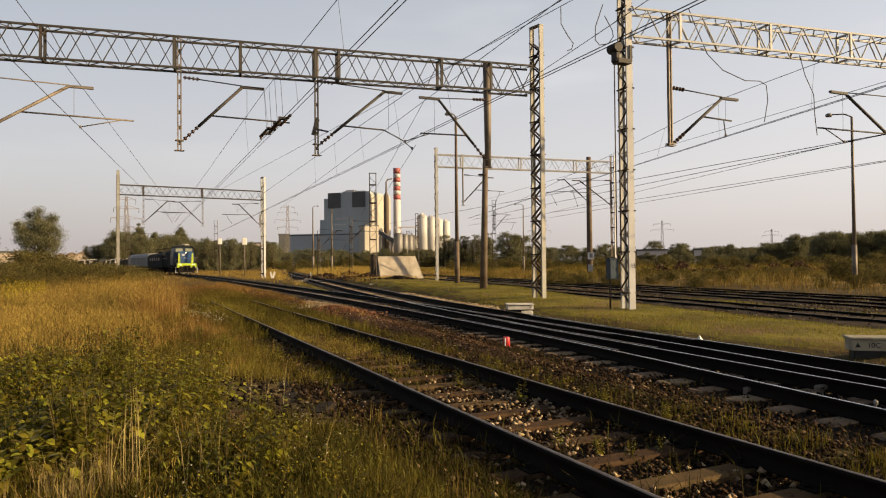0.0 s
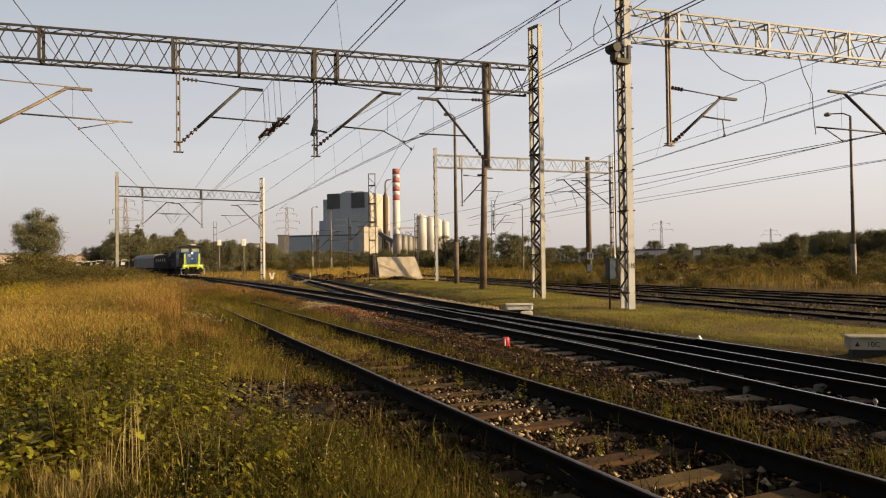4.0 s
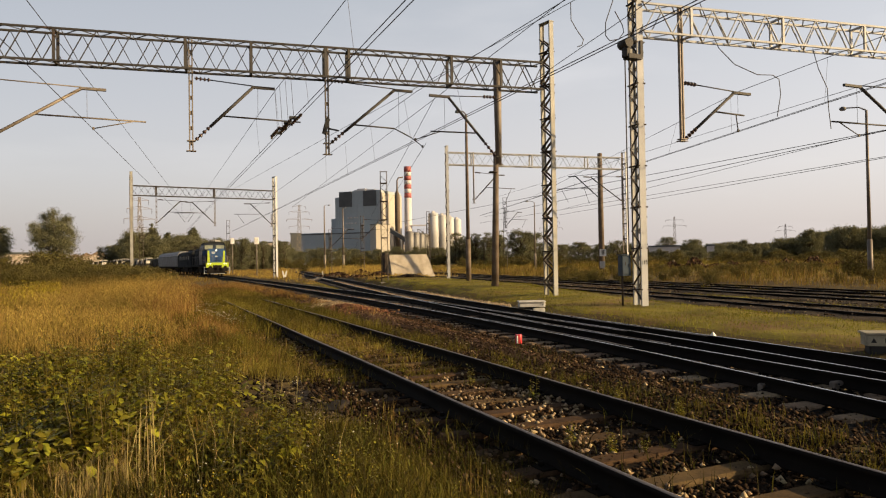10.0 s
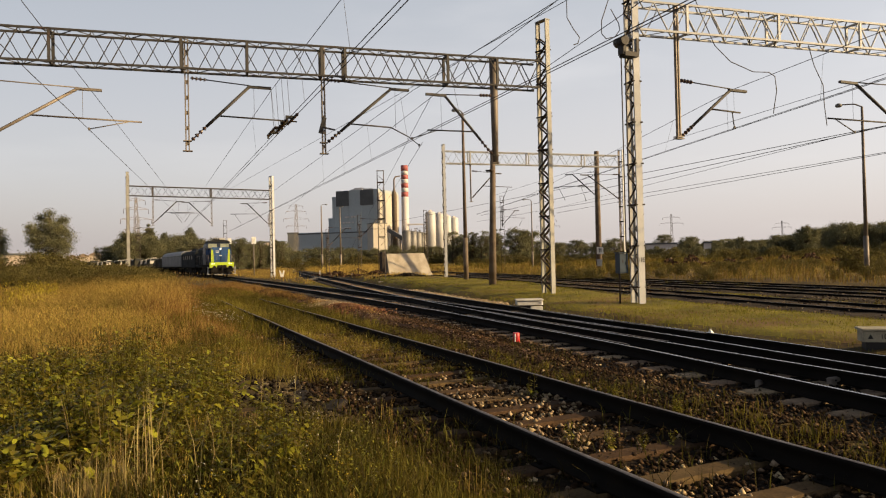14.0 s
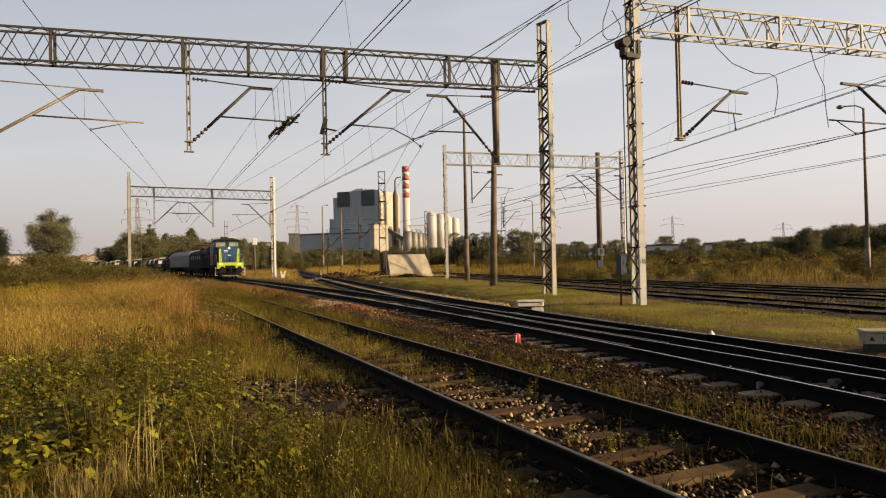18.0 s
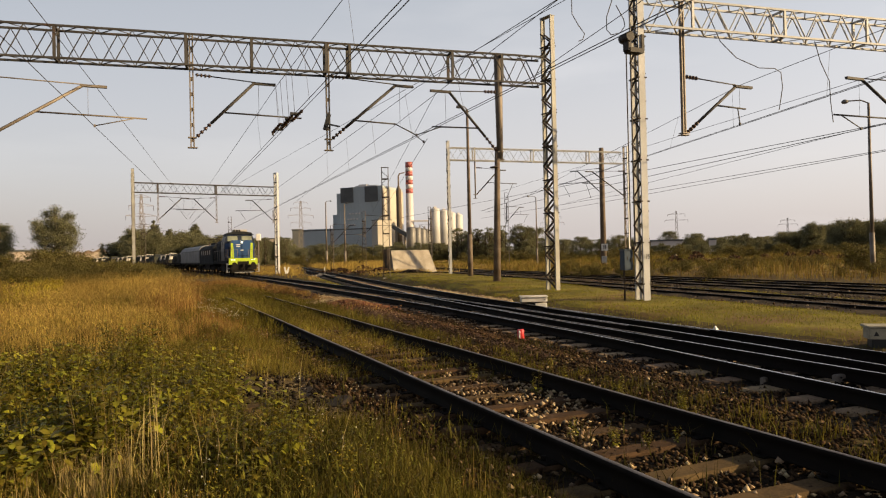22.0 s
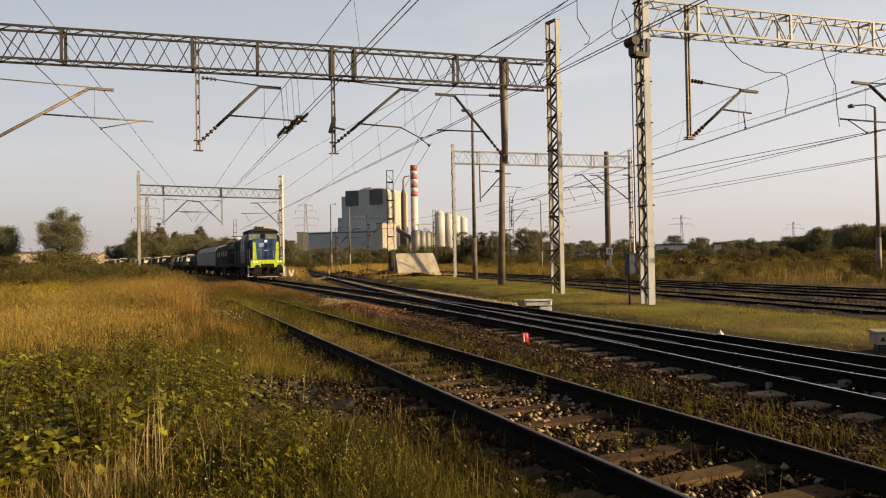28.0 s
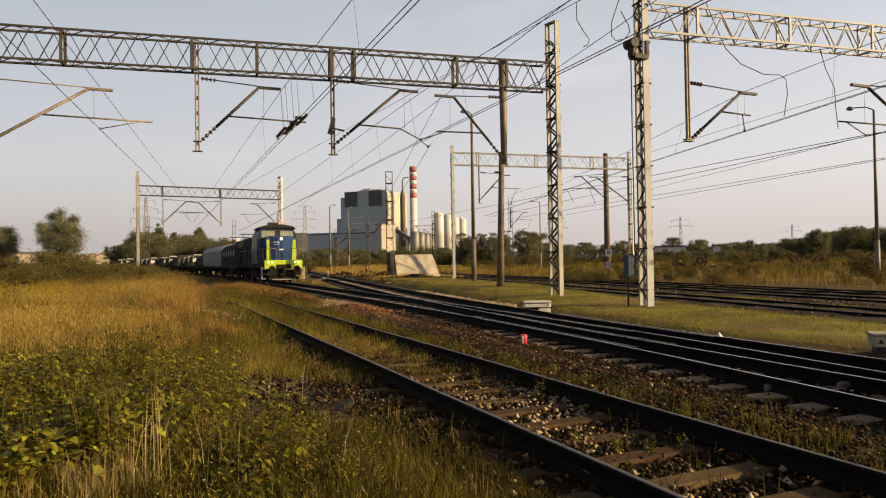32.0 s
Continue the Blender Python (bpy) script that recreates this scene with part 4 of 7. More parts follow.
pr = thing("point_rod", "greasy operating rods crossing under the rails", "rod", (9.0, 17.0, 0))
MB().bar((-1.6, 0, -0.12), (1.5, 0.4, -0.1), 0.05).ob("drive_rod", M_RUSTSHADE, parent=pr)
MB().bar((-1.6, -0.25, -0.12), (1.5, 0.15, -0.1), 0.04).ob("lock_rod", M_RUSTSHADE, parent=pr)

can = thing("red_marker_can", "small red and white marker can standing in the ballast", "marker", (6.66, 11.62, -0.19), 12)
MB().lathe((0, 0, 0), [(0.062, 0), (0.066, 0.01), (0.066, 0.175), (0.058, 0.19)], n=14).ob("can", M_RED, parent=can)
MB().box((-0.06, -0.03, 0.1), (0.012, 0.03, 0.15)).ob("stripe", M_PLATE, parent=can, label="white stripe")

for k, (x, y) in enumerate(((6.84, 6.05), (7.68, 5.75))):
    lk = thing("rail_lock_cover", "dark oily metal cover plate between the rails", "cover plate", (x, y, -0.13), -3, "cover plates")
    MB().box((0, 0, 0), (0.24, 0.08, 0.09), bevel=0.015).ob("cover", M_STEEL, parent=lk)
    for s in (-0.08, 0.08):
        MB().tube((s, -0.06, 0.02), (s, -0.075, 0.02), 0.012, n=6).ob("bolt", M_DARK, parent=lk)
bn = thing("track_marker", "small pale marker post beside the rail", "marker", (6.95, 4.62, -0.12))
MB().lathe((0, 0, 0), [(0.01, -0.06), (0.01, 0.06), (0.022, 0.075), (0.024, 0.1), (0.012, 0.115)], n=10).ob("knob", M_GREYBOX, parent=bn)


def disc_signal(az, dist, h, label):
    x, y, _ = az_point(az, dist)
    t = thing("white_signal", label, "signal", (x, y, gz(x, y)), -az, "white signals")
    MB().tube((0, 0, 0), (0, 0, h), 0.07, n=8).ob("post", M_STEEL, parent=t)
    MB().box((0, 0, h + 0.35), (0.55, 0.12, 0.8), bevel=0.05).ob("board", M_PLATE, parent=t)


disc_signal(6.9, 105, 4.5, "white signal board on a thin post by the line")
disc_signal(8.75, 85, 3.9, "white signal board on a thin post by the line")
ms = thing("low_shunting_sign", "low white notched shunting sign by the track", "sign", (*az_point(10.9, 62)[:2], 0), -10)
MB().tube((0, 0, 0), (0, 0, 0.3), 0.035, n=8).ob("post", M_STEEL, parent=ms)
MB().prism([(-0.24, 0.78), (-0.12, 0.22), (0.12, 0.22), (0.24, 0.78), (0.12, 0.78), (0.0, 0.42), (-0.12, 0.78)], -0.03, 0.03).ob("board", M_PLATE, parent=ms)
for az, d in ((13.9, 80),):
    x, y, _ = az_point(az, d)
    st = thing("marker_stake", "short pale marker stake in the grass", "stake", (x, y, gz(x, y)), 0, "marker stakes")
    MB().box((0, 0, 0.3), (0.12, 0.12, 0.8), taper=0.7).ob("stake", M_PLATE, parent=st)


# ---- the train ----
M_BLUE = mat("loco_blue", (0.022, 0.07, 0.19), (0.014, 0.045, 0.13), rough=0.4, scale=1.2, fine=20, coat=0.2, bump=0.03, stain=(0.05, 0.05, 0.05), stain_at=0.72)
M_DBLUE = mat("loco_dark_blue", (0.012, 0.022, 0.045), (0.008, 0.015, 0.03), rough=0.45, scale=1.2, fine=20, bump=0.03)
M_LIME = mat("loco_lime", (0.42, 0.54, 0.03), (0.33, 0.43, 0.02), rough=0.4, scale=2, fine=20, coat=0.2, bump=0.02)
M_LGREY = mat("loco_grey", (0.034, 0.037, 0.04), (0.02, 0.022, 0.024), rough=0.85, scale=1, fine=20, bump=0.03, stain=(0.03, 0.026, 0.022), stain_at=0.66)
M_BLACK = mat("underframe_black", (0.011, 0.01, 0.0095), (0.018, 0.016, 0.014), rough=0.9, scale=3, fine=30)
M_WAGON = mat("wagon_grey", (0.17, 0.165, 0.155), (0.11, 0.105, 0.1), rough=0.65, scale=0.8, fine=15, bump=0.05, stain=(0.15, 0.12, 0.09), stain_at=0.68)
M_WAGONP = mat("pale_wagon_grey", (0.27, 0.268, 0.265), (0.2, 0.198, 0.195), rough=0.6, scale=0.8, fine=15, bump=0.05, stain=(0.2, 0.17, 0.14), stain_at=0.68)
M_OLIVE = mat("olive_load", (0.055, 0.055, 0.04), (0.03, 0.03, 0.022), rough=0.8, scale=1, fine=15)
M_PALE = mat("pale_load", (0.5, 0.47, 0.42), (0.3, 0.28, 0.25), rough=0.7, scale=1, fine=15)
M_LIGHT = glow("headlight_glow", (1.0, 0.92, 0.66), 1.3)
M_GLASS = mat("cab_glass", (0.02, 0.024, 0.028), (0.012, 0.014, 0.016), rough=0.3, scale=1, bump=0)
# windscreen glass: the sky's reflection is put in as a pale base colour
M_SKYPANE = mat("sky_tinted_cab_glass", (0.27, 0.29, 0.22), (0.17, 0.185, 0.14), rough=0.3, scale=3, bump=0, coat=0.5)


def bogie(parent, y, wb=2.6):
    b = new("bogie")
    b.parent = parent
    b.location = (0, y, 0)
    m = MB()
    for s in (-1, 1):
        m.box((s * 1.05, 0, 0.6), (0.16, wb + 1.0, 0.34), bevel=0.04)
        for k in (-0.5, 0.5):
            m.box((s * 1.08, k * wb, 0.52), (0.24, 0.36, 0.34), bevel=0.03)
        m.box((s * 1.12, 0, 0.55), (0.12, 0.6, 0.5), bevel=0.03)
    m.box((0, 0, 0.7), (2.0, 0.5, 0.3)).ob("bogie_frame", M_BLACK, parent=b)
    for k in (-0.5, 0.5):
        for s in (-1, 1):
            MB().tube((s * 0.68, k * wb, 0.47), (s * 0.8, k * wb, 0.47), 0.47, n=20).tube((s * 0.8, k * wb, 0.47), (s * 0.83, k * wb, 0.47), 0.36, n=16).ob("wheel", M_RAIL, parent=b)
    return b


def ends(parent, y, face):
    for s in (-0.875, 0.875):
        MB().tube((s, y, 1.05), (s, y + face * 0.45, 1.05), 0.11, n=10).tube((s, y + face * 0.45, 1.05), (s, y + face * 0.5, 1.05), 0.23, n=16).ob("buffer", M_BLACK, parent=parent)
    MB().box((0, y + face * 0.15, 0.98), (0.22, 0.4, 0.3), bevel=0.04).tube((0, y + face * 0.3, 0.9), (0, y + face * 0.36, 0.5), 0.05, n=6).ob("coupling", M_BLACK, parent=parent)


def build_shunter():
    t = thing("shunting_locomotive", "blue and lime hooded diesel shunting locomotive with lit headlights", "locomotive")
    L = 14.0
    MB().box((0, L / 2 + 0.1, 1.28), (2.95, L - 0.5, 0.3), bevel=0.05).ob("frame", M_BLACK, parent=t)
    MB().box((0, L / 2, 0.72), (2.3, 3.6, 0.75), bevel=0.1).ob("fuel_tank", M_BLACK, parent=t)
    beam = MB().box((0, 0.28, 1.37), (2.7, 0.16, 0.6), bevel=0.03).ob("buffer_beam", M_LIME, parent=t, label="lime yellow buffer beam")
    MB().box((0, 0.2, 1.2), (1.05, 0.06, 0.32)).ob("beam_recess", M_BLACK, parent=beam)
    for s in (-1, 1):
        hl = new("headlight")
        hl.parent = t
        hl.location = (s * 0.94, 0.16, 1.52)
        for k in (-0.12, 0.12):
            MB().tube((k, 0.04, 0), (k, -0.03, 0), 0.06, n=14).ob("lens", M_LIGHT, parent=hl)
        MB().box((0, 0.06, 0), (0.56, 0.06, 0.28), bevel=0.02).ob("bezel", M_LIME, parent=hl)
    MB().box((0, 0.25, 0.78), (2.5, 0.1, 0.42), bevel=0.03).box((0, 0.12, 0.38), (2.2, 0.08, 0.24), bevel=0.02).ob("pilot", M_BLACK, parent=t)
    MB().box((0, 0.04, 0.3), (1.7, 0.16, 0.04), bevel=0.01).ob("front_step", M_STEELW, parent=t)
    for s in (-1, 1):
        st = MB()
        for z in (0.35, 0.7, 1.05):
            st.box((s * 1.38, 0.45, z), (0.26, 0.5, 0.04))
        st.box((s * 1.5, 0.22, 0.75), (0.04, 0.05, 0.9)).box((s * 1.5, 0.68, 0.75), (0.04, 0.05, 0.9))
        st.ob("steps", M_STEELW, parent=t)
    # front hood
    hood = [(-1.06, 1.44), (1.06, 1.44), (1.06, 3.1), (0.9, 3.42), (-0.9, 3.42), (-1.06, 3.1)]
    hd = MB().prism(hood, 1.0, 2.6).ob("front_hood", M_BLUE, parent=t)
    for s in (-1, 1):
        MB().add([(s * 1.07, 0.985, 1.46), (s * 0.72, 0.985, 1.46), (s * 0.84, 0.985, 3.15), (s * 1.04, 0.985, 3.15), (s * 1.07, 1.0, 1.46), (s * 0.72, 1.0, 1.46), (s * 0.84, 1.0, 3.15), (s * 1.04, 1.0, 3.15)],
                 [(0, 1, 2, 3), (7, 6, 5, 4), (0, 4, 5, 1), (1, 5, 6, 2), (2, 6, 7, 3), (3, 7, 4, 0)]).ob("stripe", M_LIME, parent=hd, label="lime yellow vertical stripe")
        g = MB()
        for k in range(2):
            g.box((s * 1.065, 1.5 + k * 0.62, 2.3), (0.03, 0.44, 0.9))
        g.ob("side_grille", M_LGREY, parent=hd)
    MB().box((-0.35, 0.975, 2.98), (0.42, 0.02, 0.07)).box((-0.35, 0.975, 2.82), (0.36, 0.02, 0.06)).box((0.0, 0.975, 2.45), (0.3, 0.02, 0.07)).ob("lettering", M_PLATE, parent=hd)
    dr = MB().box((0, 0.98, 2.25), (0.03, 0.02, 1.5)).box((0, 0.98, 1.9), (1.2, 0.02, 0.03)).ob("door_seam", M_BLACK, parent=hd)
    MB().tube((0, 1.0, 3.22), (0, 0.93, 3.22), 0.1, n=16).ob("top_headlight", M_LIGHT, parent=t)
    # cab
    cabp = [(-1.45, 1.44), (1.45, 1.44), (1.5, 2.4), (1.4, 3.6), (1.12, 4.12), (-1.12, 4.12), (-1.4, 3.6), (-1.5, 2.4)]
    cb = MB().prism(cabp, 2.6, 5.6).ob("cab", M_DBLUE, parent=t)
    for s in (-1, 1):
        MB().box((s * 0.68, 2.58, 3.62), (0.96, 0.03, 0.5), bevel=0.01).ob("windscreen", M_SKYPANE, parent=cb, label="windscreen glass tinted pale for the sky it reflects")
        MB().box((s * 1.45, 3.4, 3.0), (0.05, 0.8, 0.7)).ob("side_window", M_GLASS, parent=cb)
        MB().box((s * 1.45, 4.7, 3.0), (0.05, 0.8, 0.7)).ob("side_window", M_GLASS, parent=cb)
        MB().tube((s * 0.3, 2.54, 3.3), (s * 0.75, 2.54, 3.45), 0.012, n=5).ob("wiper", M_BLACK, parent=cb)
    for s in (-1, 1):
        MB().box((s * 1.2, 2.585, 2.4), (0.44, 0.02, 1.5)).ob("front_panel", M_BLUE, parent=cb, label="blue painted front panel")
    roof = [(-1.36, 3.98), (-1.1, 4.22), (-0.5, 4.34), (0.5, 4.34), (1.1, 4.22), (1.36, 3.98), (1.08, 4.09), (-1.08, 4.09)]
    rf = MB().prism(roof, 2.4, 5.8).ob("roof", M_LGREY, parent=t)
    MB().box((0.1, 3.2, 4.44), (1.4, 0.7, 0.2), bevel=0.05).ob("roof_unit", M_PALE, parent=rf, label="pale roof air unit")
    for k in (-0.5, -0.25, 0.0):
        MB().tube((k, 2.6, 4.42), (k, 2.95, 4.42), 0.1, 0.07, n=10).ob("horn", M_DARK, parent=rf)
    # rear hood
    hood2 = [(-1.15, 1.44), (1.15, 1.44), (1.15, 3.35), (0.95, 3.62), (-0.95, 3.62), (-1.15, 3.35)]
    rh = MB().prism(hood2, 5.6, 13.2).ob("rear_hood", M_LGREY, parent=t)
    for k in range(8):
        for s in (-1, 1):
            MB().box((s * 1.16, 6.2 + k * 0.84, 2.3), (0.03, 0.5, 1.3)).ob("door_panel", M_LGREY, parent=rh)
    MB().tube((0, 9.5, 3.6), (0, 9.5, 3.9), 0.16, n=10).ob("exhaust", M_BLACK, parent=rh)
    # handrails
    for s in (-1, 1):
        h = MB()
        for y in (0.35, 1.5, 2.5):
            h.tube((s * 1.42, y, 1.43), (s * 1.42, y, 2.5), 0.02, n=5)
        h.tube((s * 1.42, 0.35, 2.5), (s * 1.42, 2.5, 2.5), 0.02, n=5).tube((s * 1.42, 0.35, 1.95), (s * 1.42, 2.5, 1.95), 0.015, n=5)
        h.tube((s * 1.42, 0.35, 2.5), (s * 0.5, 0.35, 2.5), 0.02, n=5).tube((s * 0.5, 0.35, 2.5), (s * 0.5, 0.35, 1.5), 0.02, n=5).tube((s * 0.95, 0.35, 2.5), (s * 0.95, 0.35, 1.5), 0.02, n=5)
        h.tube((s * 1.42, 5.8, 2.5), (s * 1.42, 13.4, 2.5), 0.02, n=5)
        for y in (5.8, 7.6, 9.6, 11.6, 13.4):
            h.tube((s * 1.42, y, 1.43), (s * 1.42, y, 2.5), 0.02, n=5)
        h.ob("handrail", M_STEEL, parent=t)
    ends(t, 0.25, -1)
    ends(t, L - 0.2, 1)
    bogie(t, 3.1)
    bogie(t, L - 3.1)
    return t


def build_electric():
    t = thing("electric_locomotive", "dark grey boxy electric locomotive with a folded pantograph", "locomotive")
    L = 14.5
    body = [(-1.45, 1.15), (1.45, 1.15), (1.45, 2.85), (1.3, 3.18), (0.8, 3.42), (-0.8, 3.42), (-1.3, 3.18), (-1.45, 2.85)]
    bd = MB().prism(body, 0.3, L - 0.3).ob("body", M_LGREY, parent=t)
    for s in (-1, 1):
        for k in range(5):
            MB().box((s * 1.46, 3.0 + k * 2.1, 2.46), (0.04, 0.8, 0.5), bevel=0.005).ob("window", M_GLASS, parent=bd)
        for k in range(6):
            MB().box((s * 1.46, 2.6 + k * 1.8, 1.75), (0.04, 1.3, 0.6)).ob("panel", M_LGREY, parent=bd)
        MB().box((s * 1.46, 1.2, 2.2), (0.04, 0.65, 1.7)).ob("cab_door", M_LGREY, parent=bd)
    MB().box((-0.7, 0.29, 2.8), (1.0, 0.03, 0.7)).box((0.7, 0.29, 2.8), (1.0, 0.03, 0.7)).ob("windscreen", M_GLASS, parent=bd)
    MB().box((0, L / 2, 0.75), (2.4, 3.6, 0.7), bevel=0.05).box((0, L / 2, 1.08), (2.8, L - 0.8, 0.16)).ob("underframe", M_BLACK, parent=t)
    for y in (3.0, L - 3.2):
        pg = new("pantograph")
        pg.parent = t
        pg.location, pg.scale = (0, y, 3.44), (1.1, 1.1, 1.0)
        for s in (-0.6, 0.6):
            MB().tube((s, -1.2, 0.3), (s, 0.0, 0.55), 0.03, n=6).tube((s, 0.0, 0.55), (s, -1.1, 0.72), 0.025, n=6).ob("pantograph_arm", M_RUSTSHADE, parent=pg)
            MB().insulator((s, -1.2, 0.0), (s, -1.2, 0.3), r=0.09, k=3).ob("insulator", M_INS, parent=pg)
        MB().tube((-0.95, -1.1, 0.74), (0.95, -1.1, 0.74), 0.035, n=6).tube((-0.95, -0.8, 0.74), (0.95, -0.8, 0.74), 0.035, n=6).ob("collector_head", M_RUSTSHADE, parent=pg)
    MB().box((0, L / 2, 3.56), (1.2, 4.0, 0.25), bevel=0.05).ob("roof_box", M_LGREY, parent=t)
    ends(t, 0.3, -1)
    ends(t, L - 0.3, 1)
    bogie(t, 3.2)
    bogie(t, L - 3.2)
    return t


def build_covered():
    t = thing("covered_wagon", "pale grey covered freight wagon with a rounded roof", "wagon", group="freight wagons")
    L = 19.6
    body = [(-1.4, 1.2), (1.4, 1.2), (1.45, 2.8), (1.25, 3.25), (0.75, 3.56), (0, 3.66), (-0.75, 3.56), (-1.25, 3.25), (-1.45, 2.8)]
    bd = MB().prism(body, 0.35, L - 0.35).ob("body", M_WAGONP, parent=t)
    for s in (-1, 1):
        for k in range(13):
            MB().box((s * 1.44, 0.8 + k * 1.5, 1.98), (0.04, 0.05, 1.55)).ob("rib", M_WAGONP, parent=bd)
        MB().box((s * 1.47, L / 2, 2.82), (0.05, L - 0.9, 0.09)).box((s * 1.44, L / 2, 1.25), (0.06, L - 0.9, 0.12)).ob("side_rail", M_WAGON, parent=bd)
    MB().box((0, L / 2, 1.08), (2.6, L - 0.6, 0.2)).ob("underframe", M_BLACK, parent=t)
    ends(t, 0.35, -1)
    ends(t, L - 0.35, 1)
    bogie(t, 2.6, 1.8)
    bogie(t, L - 2.6, 1.8)
    return t


def build_flat(k):
    t = thing("flat_wagon", "dark flat wagon loaded with sheeted machinery and pale cabs", "wagon", group="freight wagons")
    L = 13.4
    MB().box((0, L / 2, 1.15), (2.7, L - 0.6, 0.22), bevel=0.03).ob("deck", M_BLACK, parent=t)
    r = random.Random(k)
    y = 0.9
    while y < L - 3.2:
        w = r.uniform(1.9, 2.4)
        h = r.uniform(0.9, 1.6)
        ln = r.uniform(2.2, 3.4)
        MB().box((0, y + ln / 2, 1.26 + h / 2), (w, ln, h), bevel=0.15, taper=0.86).ob("load_body", M_OLIVE, parent=t)
        c = MB().box((r.uniform(-0.2, 0.2), y + 0.5, 1.26 + h * 0.8), (w * 0.8, 0.9, h * 0.75), bevel=0.1, taper=0.8).ob("load_cab", M_PALE if r.random() < 0.7 else M_OLIVE, parent=t)
        MB().box((0, y + 0.04, 1.26 + h * 0.95), (w * 0.6, 0.03, h * 0.28)).ob("glass", M_GLASS, parent=c)
        for q in (0.5, ln - 0.5):
            for s in (-1, 1):
                MB().tube((s * w * 0.42, y + q, 1.6), (s * w * 0.52, y + q, 1.6), 0.36, n=12).ob("load_wheel", M_DARK, parent=t)
        y += ln + 0.5
    for s in (-1, 1):
        for q in range(7):
            MB().box((s * 1.36, 0.8 + q * 1.95, 1.45), (0.06, 0.1, 0.7)).ob("stanchion", M_RUSTSHADE, parent=t)
    ends(t, 0.35, -1)
    ends(t, L - 0.35, 1)
    bogie(t, 2.4, 1.8)
    bogie(t, L - 2.4, 1.8)
    return t


TRAIN = [(build_shunter(), 0.0, 14.0), (build_electric(), 14.3, 14.5), (build_covered(), 29.0, 19.6)]
_flats = [build_flat(k) for k in range(3)]
for k in range(7):
    w = _flats[k] if k < 3 else copy_thing(_flats[k % 3], Matrix())
    TRAIN.append((w, 49.0 + 13.8 * k, 13.4))


# ---- the power station and other far buildings ----
# distance haze and the front's shade are mixed into this blue-grey
M_CLAD = mat("hazy_blue_grey_cladding", (0.37, 0.42, 0.45), (0.32, 0.365, 0.39), rough=0.6, scale=0.03, fine=0.4, bump=0)
M_CLADD = mat("dark_louvre", (0.11, 0.115, 0.12), (0.08, 0.085, 0.09), rough=0.7, scale=0.1, fine=1, bump=0)
M_CREAM = mat("cream_and_sunlit_cladding", (0.47, 0.43, 0.36), (0.39, 0.355, 0.3), rough=0.6, scale=0.05, fine=0.5, bump=0)
M_STACKW = mat("stack_white", (0.6, 0.565, 0.56), (0.5, 0.47, 0.465), rough=0.7, scale=0.05, fine=0.5, bump=0)
M_STACKR = mat("stack_red", (0.40, 0.125, 0.115), (0.32, 0.095, 0.09), rough=0.7, scale=0.05, fine=0.5, bump=0)
M_SILO = mat("silo_metal", (0.5, 0.5, 0.5), (0.38, 0.375, 0.37), rough=0.5, scale=0.05, fine=0.5, bump=0, stain=(0.28, 0.25, 0.21), stain_at=0.66)
M_TANK = mat("dull_tank_metal", (0.24, 0.235, 0.225), (0.15, 0.145, 0.14), rough=0.55, metal=0.3, scale=0.05, fine=0.5, bump=0)
M_BRICKF = mat("far_plaster", (0.5, 0.42, 0.34), (0.36, 0.3, 0.24), rough=0.8, scale=0.2, fine=1, bump=0)
M_ROOFF = mat("far_roof", (0.26, 0.19, 0.14), (0.19, 0.14, 0.1), rough=0.8, scale=0.2, fine=1, bump=0)

D = 750.0
ps = thing("power_station", "hazy blue-grey power station block, sunlight on one side coloured in as cream", "power station", az_point(18.7, D), -45)
MB().box((-25, 26, 39), (50, 52, 80)).box((-53, 26, 36), (6, 52, 74)).ob("boiler_house", M_CLAD, parent=ps)
# thin slab whose cream colour stands for sunlight on this side
MB().box((0.3, 26, 38), (0.8, 52.2, 76)).ob("sunlit_cladding", M_CREAM, parent=ps)
for x in (-42.8, -13.0):
    lv = MB().box((x, -0.4, 70.5), (15.5, 1.2, 16.5)).ob("louvre", M_CLADD, parent=ps)
    for k in range(8):
        MB().box((x, -1.05, 64 + k * 1.9), (15, 0.3, 0.4)).ob("slat", M_CLADD, parent=lv)
for k in range(7):
    MB().box((-52 + k * 8.0, -0.1, 35), (0.25, 0.3, 71)).ob("cladding_seam", M_CLAD, parent=ps)
MB().box((-27, 10, 80.6), (10, 8, 3)).box((-24, 14, 80), (26, 12, 2)).ob("roof_plant", M_STACKW, parent=ps)
MB().box((-60, 20, 25), (8, 30, 50)).ob("annex", M_CLAD, parent=ps)
MB().box((-52, -7, 16.5), (92, 14, 35)).ob("turbine_hall", M_CLAD, parent=ps)
MB().box((-52, -14.2, 32.6), (92, 0.4, 1.2)).box((-52, -14.2, 12), (92, 0.4, 2.2)).ob("ribbon_window", M_CLADD, parent=ps)
for k in range(12):
    MB().box((-44 + 3.4 * (k % 5) + 2.5 * (k // 5), -1.0, 38 + 6 * (k // 4)), (1.8, 1.2, 1.6)).ob("vent_window", M_STACKW, parent=ps)
o = MB()
o.bar((8, -10, 39), (36, -8, 22), 5, 4)
o.ob("conveyor", M_CLADD, parent=ps)
for x, z0, z1 in ((10, 0, 36), (20, 0, 30), (30, 0, 24)):
    MB().box((x, -9, (z0 + z1) / 2), (1.2, 3, z1 - z0)).ob("trestle", M_STEEL, parent=ps)

